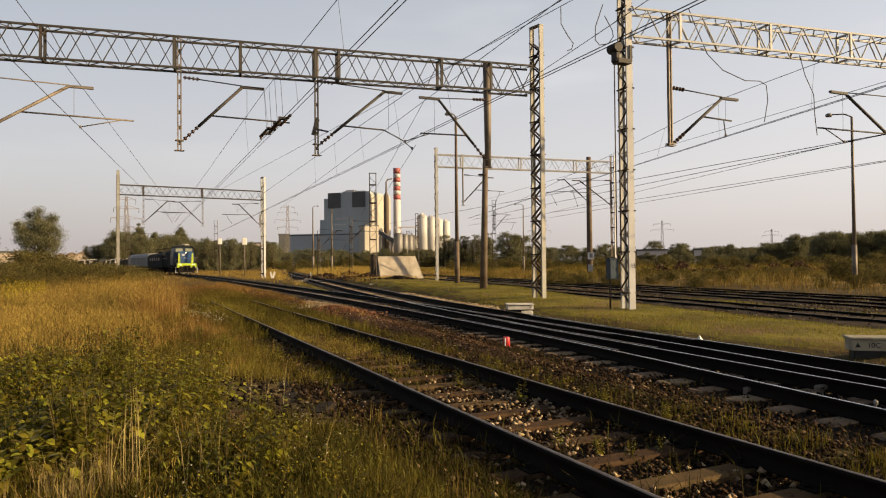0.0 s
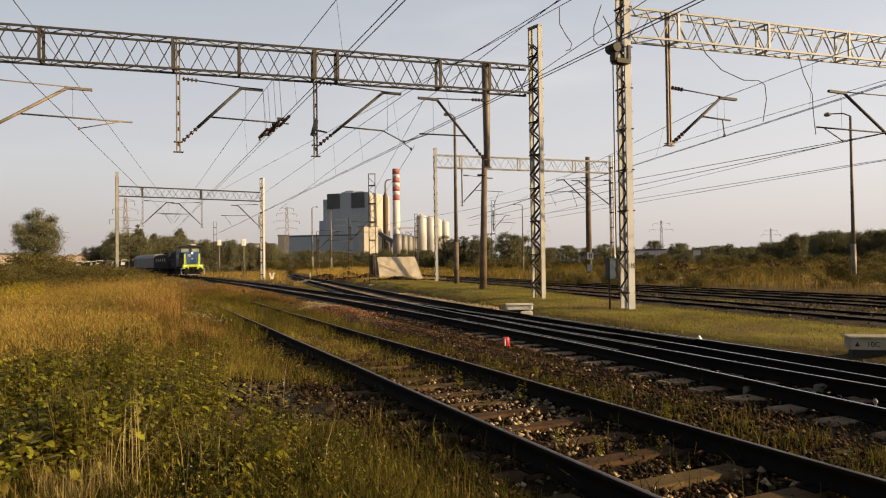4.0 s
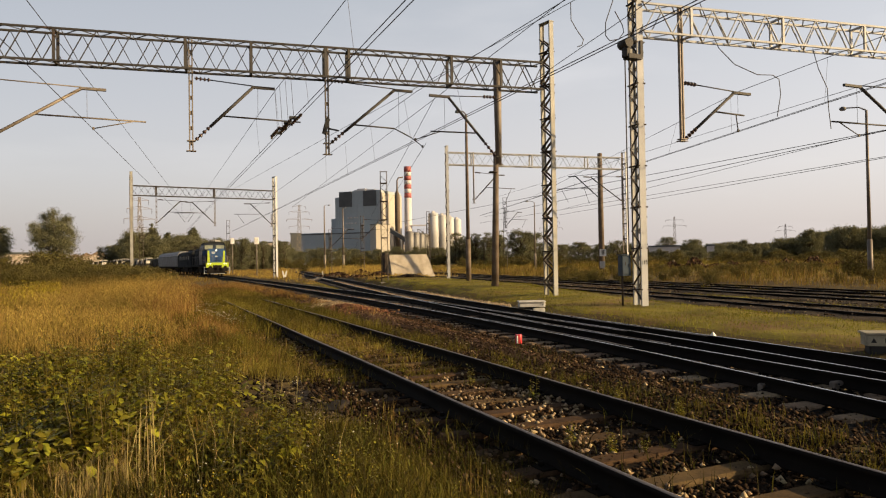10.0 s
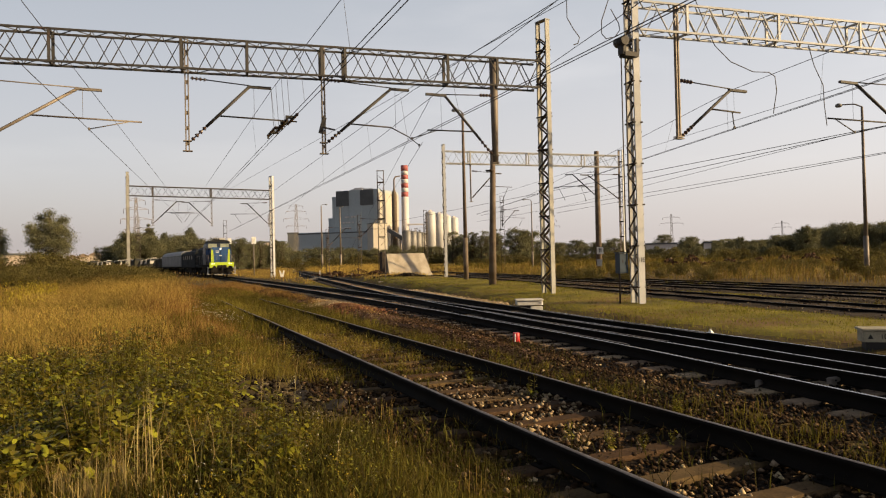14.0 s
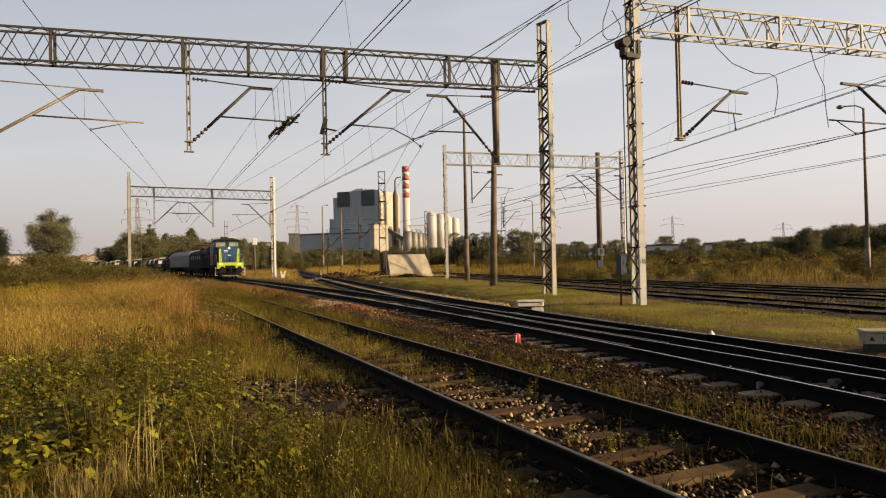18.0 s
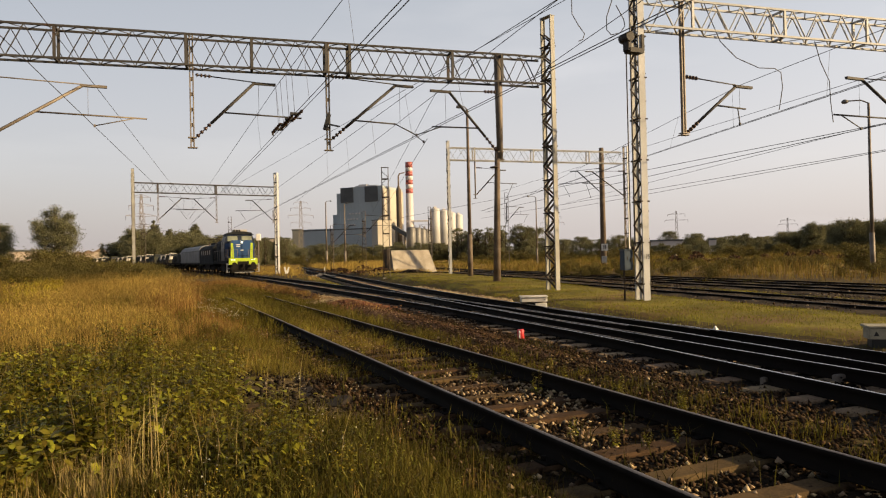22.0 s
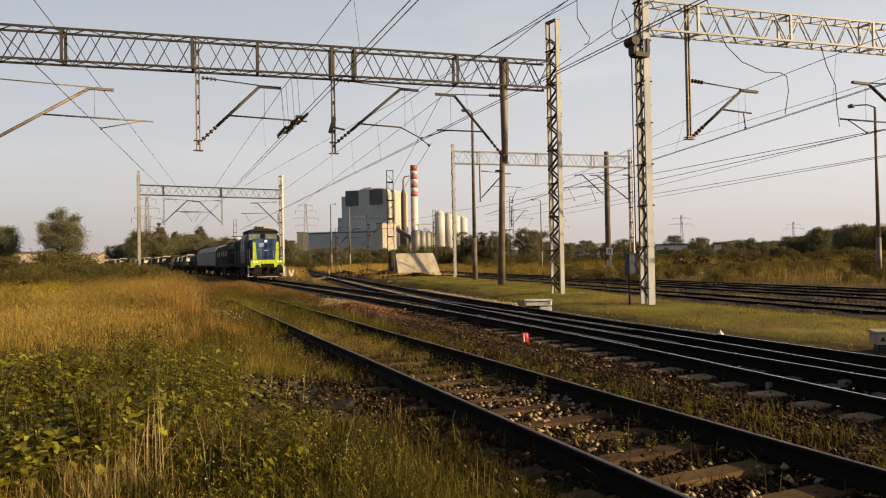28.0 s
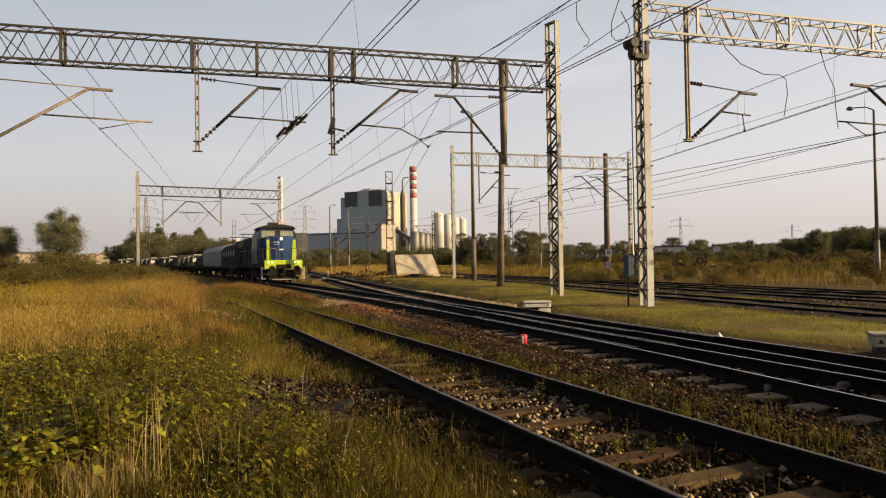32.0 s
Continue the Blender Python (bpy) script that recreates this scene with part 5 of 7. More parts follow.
ch = thing("chimney", "tall concrete chimney with red and white bands", "chimney", az_point(20.93, 755))
MB().lathe((0, 0, 0), [(4.4, 0), (3.9, 70.2)], n=20).ob("shaft", M_STACKW, parent=ch)
z = 70.2
for k, h in enumerate((5.0, 4.7, 4.7, 4.6, 4.7, 4.4, 6.0)):
    MB().lathe((0, 0, z), [(3.9, 0), (3.85, h)], n=20).ob("band", M_STACKR if k % 2 == 0 else M_STACKW, parent=ch)
    z += h
sl = thing("steel_flue", "brown steel flue with a bent top beside the chimney", "flue", az_point(20.05, 745))
MB().lathe((0, 0, 0), [(2.9, 0), (2.8, 72), (0.9, 78), (0.8, 88)], n=14).ob("flue", M_POLE, parent=sl)
MB().path([(0, 0, 88), (1.6, 0, 91), (7, 0, 92)], 0.7, n=6).ob("pipe", M_POLE, parent=sl)
for k, az in enumerate((22.99, 23.72, 24.3, 24.9)):
    s = thing("silo", "pale cylindrical metal silo", "silo", az_point(az, 760 + 22 * k), 0, "silos")
    MB().lathe((0, 0, 0), [(5.6, 0), (5.6, 52.5 - k), (4.0, 54 - k)], n=18).ob("shell", M_SILO, parent=s)
    MB().box((0, 0, 54.7 - k), (3, 3, 2)).ob("roof_housing", M_STACKW, parent=s)
for k, az in enumerate((21.0, 21.48, 21.9, 22.25)):
    s = thing("storage_tank", "grey metal storage tank", "tank", az_point(az, 700 + 18 * k), 0, "storage tanks")
    MB().lathe((0, 0, 0), [(4.6, 0), (4.6, 30), (3.0, 31.5)], n=16).ob("shell", M_TANK, parent=s)
    for q in range(3):
        MB().tube((3.0 * math.cos(q * 2), 3.0 * math.sin(q * 2), 31), (3.0 * math.cos(q * 2), 3.0 * math.sin(q * 2), 34), 0.25, n=5).ob("railing_post", M_STEEL, parent=s)
br = thing("pipe_bridge", "steel pipe bridge between chimney and silos", "pipe bridge", az_point(21.6, 752), -21.6)
MB().box((0, 0, 40), (24, 2, 1.4)).ob("deck", M_STACKW, parent=br)
MB().box((-11, 0, 20), (1, 1, 40)).box((11, 0, 20), (1, 1, 40)).ob("trestle", M_STEEL, parent=br)


def far_building(az, dist, w, h, d, label, flat=True, m=None, rz=0.0, panes=True):
    t = thing("far_building", label, "building", az_point(az, dist), -az + rz, "far buildings")
    MB().box((0, 0, h / 2), (w, d, h)).ob("wall", m or M_BRICKF, parent=t)
    if flat:
        MB().box((0, 0, h + 0.3), (w + 0.8, d + 0.8, 0.6)).ob("roof", M_CLADD, parent=t)
    else:
        MB().prism([(-w / 2 - 0.5, h), (w / 2 + 0.5, h), (0, h + w * 0.3)], -d / 2 - 0.4, d / 2 + 0.4).ob("roof", M_ROOFF, parent=t)
    for k in range(max(2, int(w / 4)) if panes else 0):
        for q in range(max(1, int(h / 3.2))):
            MB().box((-w / 2 + (k + 0.5) * w / max(2, int(w / 4)), -d / 2 - 0.05, 1.8 + q * 3.1), (1.4, 0.1, 1.3)).ob("window", M_CLADD, parent=t)


far_building(-7.5, 260, 9.0, 5.7, 10, "long low pale building behind the bushes")
far_building(-2.6, 300, 4.5, 6.0, 6, "small plastered house behind the bushes", False)
far_building(-3.4, 320, 5, 5.6, 7, "small plastered house behind the bushes", False)
far_building(-4.1, 335, 4.6, 5.6, 7, "small plastered house behind the bushes", False)
far_building(41.4, 300, 11.9, 5.6, 6, "long low white shed at the meadow's far side", True, M_STACKW, 0, False)
far_building(44.8, 300, 2.8, 5.6, 4, "small white building at the meadow's far side", True, M_STACKW, 0, False)
far_building(18.6, 690, 15, 38, 14, "cream clad annex beside the power station", True, M_CREAM, 25, False)
far_building(11.8, 430, 6, 19, 6, "dark narrow tower beside the pylon", True, M_CLADD, 0, False)
far_building(10.4, 420, 11, 13.5, 10, "pale plastered block rising above the trees", True, M_BRICKF)


def pylon(az, dist, h, arms, label):
    t = thing("power_pylon", label, "pylon", az_point(az, dist), -az + 12, "power pylons")
    o = MB()
    w0, w1 = h * 0.05, h * 0.012
    n = 9
    for i in range(n):
        za, zb = h * i / n, h * (i + 1) / n
        wa, wb = w0 + (w1 - w0) * i / n, w0 + (w1 - w0) * (i + 1) / n
        for sx in (-1, 1):
            for sy in (-1, 1):
                o.bar((sx * wa, sy * wa, za), (sx * wb, sy * wb, zb), 0.1)
        for s in (-1, 1):
            o.bar((-wa, s * wa, za), (wb, s * wb, zb), 0.09).bar((wa, s * wa, za), (-wb, s * wb, zb), 0.09)
    tagged(o.ob("tower", M_STEEL, parent=t), kind="stuff")
    for z, w in arms:
        a = MB()
        for s in (-1, 1):
            a.bar((0, 0, h * z + 0.9), (s * w, 0, h * z), 0.1).bar((0, 0, h * z - 0.2), (s * w, 0, h * z), 0.1)
        a.ob("crossarm", M_STEEL, parent=t)
        for s in (-1, 1):
            MB().tube((s * w, 0, h * z), (s * w, 0, h * z - 1.6), 0.08, n=5).ob("insulator", M_INS, parent=t)


pylon(12.1, 420, 36, ((0.97, 4), (0.88, 6), (0.76, 7.5), (0.64, 6)), "grey lattice high-voltage pylon near the power station")
pylon(0.2, 260, 25, ((0.96, 3), (0.84, 4), (0.7, 5), (0.56, 4)), "grey lattice pylon behind the trees")
pylon(42.2, 520, 30, ((0.92, 6), (0.78, 8)), "thin lattice pylon on the horizon")
pylon(50.0, 600, 25.5, ((0.92, 5), (0.8, 7)), "thin lattice pylon above the woods")
pylon(32.6, 480, 29, ((0.92, 6), (0.78, 8)), "thin lattice pylon above the woods")


# ---- trees and bushes ----
def leaf_cards(centres, radii, n, size, rg, squash=0.8):
    """Small quads scattered in lumpy shells: arrays of vertices and faces."""
    k = rg.integers(0, len(centres), n)
    d = rg.normal(size=(n, 3))
    d /= np.linalg.norm(d, axis=1)[:, None]
    rr = radii[k] * np.clip(np.abs(rg.normal(0.55, 0.36, n)), 0, 1.12)
    c = centres[k] + d * rr[:, None] * np.array([1, 1, squash])
    a = rg.normal(size=(n, 3))
    a /= np.linalg.norm(a, axis=1)[:, None]
    b = np.cross(a, rg.normal(size=(n, 3)))
    b /= np.linalg.norm(b, axis=1)[:, None]
    s = size * rg.uniform(0.6, 1.4, n)[:, None]
    V = np.stack([c - a * s, c - b * s * 0.55, c + a * s, c + b * s * 0.55], 1).reshape(-1, 3)
    return V, np.arange(4 * n)


def tree_meshes(seed, h, w, n, size, crown_from=0.25, lean=0.0, clumps=34, point=0.0):
    rg = np.random.default_rng(seed)
    t = MB()
    zt = h * 0.72
    t.tube((0, 0, -0.2), (lean * 0.4, 0, zt * 0.45), h * 0.028, h * 0.02, n=8).tube((lean * 0.4, 0, zt * 0.45), (lean, 0, zt), h * 0.02, h * 0.007, n=8)
    cs, rs = [], []
    for i in range(clumps):
        f = crown_from + ((0.93 if point else 0.85) - crown_from) * (i % 7) / 6 if i < 7 else rg.uniform(crown_from, 0.88)
        a = rg.uniform(0, 6.28)
        env = max(0.25, math.sin(math.pi * min(1, (f - crown_from * 0.5 + 0.06) / (1.12 - crown_from * 0.5))) ** 0.7)
        if point:
            env = max(0.1, 1.05 - f)
        r = 0.0 if i < 7 else w * 0.36 * env * rg.uniform(0.55, 1.0)
        c = (lean * f + r * math.cos(a), r * math.sin(a), h * f * 0.95)
        t.tube((lean * f * 0.7, 0, h * f * 0.6), c, h * 0.007, h * 0.002, n=5)
        cs.append(c)
        rs.append(w * rg.uniform(0.13, 0.23) * (0.5 + 0.6 * env) * (34 / clumps) ** 0.4)
    V, F = leaf_cards(np.array(cs), np.array(rs), n, size, rg)
    return t, V, F


def make_tree(name, seed, h, w, n, size, mat_leaf, label, crown_from=0.25, lean=0.0, clumps=34, point=0.0):
    tb, V, F = tree_meshes(seed, h, w, n, size, crown_from, lean, clumps, point)
    t = thing(name, label, "bush" if name == "bush" else "tree", (0, 0, -500), 0, "trees" if name == "tree" else "bushes")
    tb.ob("trunk", M_BARK, parent=t)
    c = new("crown", raw("crown", V, F, np.full(len(F) // 4, 4), [mat_leaf]))
    c.parent = t
    return t


lone = make_tree("tree", 3, 14.4, 10.2, 60000, 0.1, M_CROWN, "solitary full-crowned broadleaf tree above the bushes", 0.0, 0.0, 60)
lone.matrix_basis = pose(*az_point(-5.5, 150))
PROTO = [make_tree("tree", 20 + k, 10, 9.0, 15000, 0.115, M_CROWN, "broadleaf tree in a far belt of woods", 0.0, random.uniform(-0.6, 0.6), 60) for k in range(6)]
TALL = [make_tree("tree", 40 + k, 10, 4.2, 4600, 0.1, M_CROWN, "slender feathery tree rising above the woods", 0.04, 0.0, 44) for k in range(3)]
CONE = [make_tree("tree", 50 + k, 10, 7.5, 16000, 0.11, M_CROWN, "tall pointed pine behind the railway", 0.03, 0.0, 100, 1.0) for k in range(2)]
BUSH = [make_tree("bush", 60 + k, 2.2, 3.4, 7000, 0.042, M_CROWN2, "dense green bush at the edge of the meadow", 0.02) for k in range(4)]
SHRUB = [make_tree("bush", 70 + k, 2.2, 3.6, 4200, 0.058, M_CROWN2, "rough bush on the open meadow", 0.02) for k in range(3)]


def plant_belt(protos, az0, az1, d0, d1, h0, h1, n, base):
    for k in range(n):
        az, d = az0 + (az1 - az0) * (k + random.uniform(0, 1)) / n, random.uniform(d0, d1)
        x, y, _ = az_point(az, d)
        if 70 < y < 250 and abs(x - centre("train", y)) < 7:
            continue
        p = random.choice(protos)
        s = random.uniform(h0, h1) / base
        w = s * random.uniform(0.85, 1.3)
        copy_thing(p, pose(x, y, gz(x, y), 0, 0, random.uniform(0, 360)) @ Matrix.Diagonal((w, w, s, 1)))


plant_belt(PROTO, -14, -8.3, 220, 270, 7, 9.5, 10, 10)
plant_belt(PROTO, -9.6, -8.8, 150, 160, 10.5, 11.5, 2, 10)
plant_belt(PROTO, -8.3, -2.2, 330, 400, 5, 7.5, 9, 10)
plant_belt(PROTO, -2.2, 11.2, 195, 260, 7, 10, 36, 10)
plant_belt(CONE, 0.8, 1.3, 232, 236, 15.8, 16.2, 1, 10)
plant_belt(CONE, 1.5, 2.2, 232, 240, 12, 13, 1, 10)
plant_belt(CONE, 3.7, 4.1, 228, 232, 14.2, 14.8, 1, 10)
plant_belt(CONE, -0.4, 0.3, 215, 220, 11, 12, 1, 10)
plant_belt(PROTO, -1.6, 4.4, 200, 232, 9.5, 12.8, 14, 10)
plant_belt(TALL, 4.5, 11, 200, 250, 8.5, 11, 10, 10)
plant_belt(PROTO, 10.8, 25, 330, 390, 7.5, 10.5, 32, 10)
plant_belt(TALL, 12, 25, 260, 320, 5, 8, 16, 10)
plant_belt(TALL, 24.6, 28.9, 158, 175, 7.5, 10.0, 15, 10)
plant_belt(PROTO, 24.5, 39.5, 175, 215, 4.2, 6.8, 30, 10)
plant_belt(PROTO, 30.2, 31.2, 168, 176, 9.2, 9.8, 2, 10)
plant_belt(PROTO, 38.5, 49.5, 380, 430, 7, 9.5, 26, 10)
plant_belt(PROTO, 41.5, 41.7, 395, 400, 13.8, 14, 1, 10)
plant_belt(PROTO, 43.0, 43.8, 395, 400, 11, 12.5, 2, 10)
plant_belt(PROTO, 45.2, 50, 340, 390, 7.5, 10, 12, 10)
plant_belt(PROTO, 49.6, 51.4, 250, 280, 6.0, 9.2, 7, 10)
plant_belt(PROTO, 51.4, 53.5, 240, 270, 8.0, 10.8, 8, 10)
plant_belt(PROTO, 53, 61, 200, 240, 8.5, 10.5, 24, 10)
plant_belt(PROTO, 37.5, 50, 220, 285, 3.5, 4.5, 44, 10)
plant_belt(PROTO, 66, 200, 120, 260, 8, 13, 14, 10)
plant_belt(BUSH, -10.5, -1.0, 42, 62, 1.2, 2.1, 38, 2.2)
plant_belt(BUSH, -6.5, -4.5, 56, 66, 2.0, 2.9, 6, 2.2)
plant_belt(BUSH, -10.5, -8.6, 56, 66, 1.8, 2.6, 4, 2.2)
plant_belt(BUSH, -1.0, 1.0, 44, 60, 1.2, 1.8, 9, 2.2)
plant_belt(BUSH, 1.0, 2.4, 44, 58, 0.8, 1.2, 6, 2.2)
plant_belt(BUSH, 7.6, 10.2, 72, 100, 1.8, 3.4, 10, 2.2)
plant_belt(SHRUB, 10.8, 24, 160, 240, 1.6, 3.6, 34, 2.2)
plant_belt(SHRUB, 11.5, 18, 90, 130, 0.8, 1.5, 5, 2.2)
plant_belt(SHRUB, 25, 60, 100, 175, 0.8, 2.4, 110, 2.2)
plant_belt(SHRUB, 54.8, 60, 36, 60, 1.0, 1.8, 7, 2.2)
plant_belt(SHRUB, 33, 58, 40, 75, 0.5, 1.1, 60, 2.2)
for p in PROTO + TALL + CONE + BUSH + SHRUB:
    for o in (*p.children, p):
        bpy.data.objects.remove(o)


# ---- grass, weeds and stones ----
def blades(name, x, y, h, w, mat_, label, lean=0.35, z=None):
    """Curved tapering blades rooted at x, y."""
    n = len(x)
    z = ground_z(x, y) if z is None else z
    a = rng.uniform(0, 2 * np.pi, n)
    dx, dy = np.cos(a), np.sin(a)
    k = rng.normal(0, lean, n) * h
    b = rng.uniform(0, 2 * np.pi, n)
    bx, by = np.cos(b) * k, np.sin(b) * k
    V = np.empty((n, 5, 3))
    hw = w / 2
    V[:, 0] = np.stack([x - dx * hw, y - dy * hw, z - 0.02], 1)
    V[:, 1] = np.stack([x + dx * hw, y + dy * hw, z - 0.02], 1)
    V[:, 2] = np.stack([x + dx * hw * 0.8 + bx * 0.35, y + dy * hw * 0.8 + by * 0.35, z + h * 0.55], 1)
    V[:, 3] = np.stack([x - dx * hw * 0.8 + bx * 0.35, y - dy * hw * 0.8 + by * 0.35, z + h * 0.55], 1)
    V[:, 4] = np.stack([x + bx, y + by, z + h * 0.96], 1)
    i = np.arange(n)[:, None] * 5
    F = np.concatenate([i, i + 1, i + 2, i + 3, i + 3, i + 2, i + 4], 1).ravel()
    me = raw(name, V.reshape(-1, 3), F, np.tile([4, 3], n), [mat_])
    return tagged(new(name, me), label, "grass", kind="stuff")


def scatter(n, x0, x1, y0, y1, keep):
    x, y = rng.uniform(x0, x1, n), rng.uniform(y0, y1, n)
    k = rng.random(n) < keep(x, y)
    return x[k], y[k]


def patch(x, y, s, lo=0.0):
    return np.clip(0.5 + 0.9 * lump(x + 31.7, y - 12.3, s) + lo, 0, 1)


def clear(x, y, d=1.15):
    return (bed_distance(x, y) > d).astype(float)


def in_view(x, y):
    az = np.degrees(np.arctan2(x, y))
    return ((az > -12) & (az < 59)).astype(float)


def tufts(name, cx, cy, per, h, w, mat_, label, spread=0.05, lean=0.45):
    """Blades in clumps that fan out from their roots."""
    x, y = np.repeat(cx, per), np.repeat(cy, per)
    hh = np.repeat(h, per) * rng.uniform(0.45, 1.1, len(x))
    ox, oy = rng.normal(0, spread, len(x)), rng.normal(0, spread, len(x))
    return blades(name, x + ox, y + oy, hh, rng.uniform(*w, len(x)), mat_, label, lean)


def bare(x, y):
    """Little grows on the trodden hollow beside the siding."""
    return 1 - 0.96 * np.exp(-((x - 1.75 - 0.08 * (y - 8)) / 0.85) ** 4 - ((y - 8.2) / 1.95) ** 4)


def leaf_gap(x, y):
    """Grass is sparse where broad-leaved weeds grow thick."""
    return 1 - 0.8 * np.clip((1.3 - x) / 0.6, 0, 1) * np.clip((y - 5.8) / 0.8, 0, 1) * np.clip((14.5 - y) / 2, 0, 1)


def dry_zone(x, y):
    edge = 0.55 + 0.055 * (y - 14) + 0.35 * lump(x, y, 1.7)
    return np.clip((edge - x) / 0.7, 0, 1)


# near left meadow: grass in clumps, then taller dry grass behind it
x, y = scatter(5200, -4.5, 2.6, 3.5, 17, lambda x, y: in_view(x, y) * clear(x, y, 1.0) * leaf_gap(x, y) * (0.25 + 0.75 * patch(x, y, 1.1)) * np.clip(1.5 - x * 0.75, 0.05, 1) * bare(x, y))
tufts("meadow_grass", x, y, 22, rng.uniform(0.08, 0.3, len(x)), (0.004, 0.010), M_WEED, "clumps of green and yellowing meadow grass")
x, y = scatter(1700, -0.2, 2.6, 3.5, 7.6, lambda x, y: in_view(x, y) * clear(x, y, 1.05) * (y < 7.2 - 0.9 * np.maximum(x - 1.0, 0)) * (0.35 + 0.65 * patch(x, y, 1.9)) * bare(x, y))
tufts("edge_grass", x, y, 20, rng.uniform(0.06, 0.32, len(x)) * (0.5 + 0.7 * patch(x, y, 2.3)) * np.clip(1.6 - 0.22 * y, 0.25, 0.75), (0.003, 0.008), M_WEED, "rank green grass beside the siding", 0.07, 0.8)
x, y = scatter(2300, -4.5, 2.6, 3.5, 17, lambda x, y: in_view(x, y) * clear(x, y, 1.0) * leaf_gap(x, y) * patch(x, y, 0.9, -0.1) * np.clip(1.4 - x, 0.08, 1) * bare(x, y))
tufts("dry_grass", x, y, 14, rng.uniform(0.15, 0.42, len(x)), (0.003, 0.007), M_GRASS_D, "dry golden grass among the weeds", 0.05, 0.35)
x, y = scatter(225000, -9, 5, 9.0, 60, lambda x, y: in_view(x, y) * clear(x, y, 1.3) * dry_zone(x, y) * (0.4 + 0.6 * patch(x, y, 0.6)) * np.clip(1.3 - y / 80, 0.3, 1) * np.clip((y - 9.0 - 2.4 * patch(x, y, 1.5)) / 2.0, 0, 1))
h = rng.uniform(0.4, 1.0, len(x)) * (0.35 + 0.8 * patch(x, y, 0.7)) * np.clip(0.45 + (y - 12) / 18, 0.4, 1)
dry = rng.random(len(x)) < 0.35 + 0.5 * patch(x, y, 0.33, 0.1)
blades("tall_dry_grass", x[dry], y[dry], h[dry], rng.uniform(0.002, 0.006, dry.sum()), M_GRASS_D, "tall dry golden-brown grass", 0.75)
blades("under_grass", x[~dry], y[~dry], h[~dry] * 0.75, rng.uniform(0.004, 0.010, (~dry).sum()), M_GRASS_G, "green growth below the dry grass", 0.8)
x, y = scatter(190000, -9, 5, 10.8, 50, lambda x, y: in_view(x, y) * clear(x, y, 1.4) * dry_zone(x, y) * (0.4 + 0.6 * patch(x, y, 0.6)) * np.clip(1.3 - y / 70, 0.3, 1))
seed_z = ground_z(x, y) + rng.uniform(0.3, 0.95, len(x)) * (0.35 + 0.8 * patch(x, y, 0.7)) * np.clip(0.45 + (y - 12) / 18, 0.4, 1)
blades("seed_heads", x, y, rng.uniform(0.02, 0.08, len(x)), rng.uniform(0.004, 0.011, len(x)), M_SEED, "fuzzy golden seed heads of the dry grass", 2.2, z=seed_z)
x, y = scatter(15000, -10, -1.5, 24, 44, lambda x, y: in_view(x, y) * clear(x, y, 1.3) * patch(x, y, 1.3, -0.1) * np.exp(-((y - 33) / 6) ** 2) * (np.degrees(np.arctan2(x, y)) < -5.0))
blades("goldenrod", x, y, rng.uniform(0.04, 0.12, len(x)), rng.uniform(0.01, 0.024, len(x)), M_BLOOM, "yellow flowering goldenrod above the grass", 1.8, z=ground_z(x, y) + rng.uniform(0.55, 1.0, len(x)) * (0.75 + 0.25 * patch(x, y, 1.7)))
x, y = scatter(26000, -1.2, 2.4, 18, 32, lambda x, y: in_view(x, y) * clear(x, y, 1.5) * np.exp(-((np.degrees(np.arctan2(x, y)) - 1.8) / 1.9) ** 4 - ((y - 25) / 5) ** 4) * (0.3 + 0.7 * patch(x, y, 1.3)))
h = rng.uniform(0.55, 1.2, len(x)) * (0.7 + 0.3 * patch(x, y, 0.9))
blades("reed_grass", x, y, h, rng.uniform(0.003, 0.008, len(x)), M_REDGRASS, "tall reddish reed grass at the end of the siding", 0.4)
blades("reed_plumes", x, y, rng.uniform(0.03, 0.1, len(x)), rng.uniform(0.005, 0.012, len(x)), M_SEED, "feathery plumes on the reed grass", 2.0, z=ground_z(x, y) + h * rng.uniform(0.6, 1.0, len(x)))
# grass strip between the tracks
x, y = scatter(250000, 9.6, 24.5, 3, 54, lambda x, y: in_view(x, y) * clear(x, y, 1.35) * (0.45 + 0.55 * patch(x, y, 0.8)) * np.clip(1.25 - y / 60, 0.3, 1))
blades("strip_grass", x, y, rng.uniform(0.015, 0.075, len(x)), rng.uniform(0.006, 0.016, len(x)), M_TURF, "short sunlit green grass between the tracks", 0.4)
x, y = scatter(900, 9.6, 24.5, 3, 60, lambda x, y: in_view(x, y) * clear(x, y, 1.4) * (x < np.interp(y, *TRACK["north"]) - 1) * patch(x, y, 1.3, -0.2))
tufts("strip_tufts", x, y, 16, rng.uniform(0.05, 0.16, len(x)), (0.005, 0.012), M_GRASS_G, "darker grass clumps on the turf strip", 0.1, 0.6)
x, y = scatter(26000, 9.6, 24.5, 3, 62, lambda x, y: in_view(x, y) * clear(x, y, 1.3) * patch(x, y, 0.8, -0.28) * (0.4 + 0.6 * patch(x, y, 2.1)))
blades("strip_dry_grass", x, y, rng.uniform(0.04, 0.14, len(x)), rng.uniform(0.004, 0.010, len(x)), M_MEADOW, "brown dying grass in patches on the turf strip", 0.6)
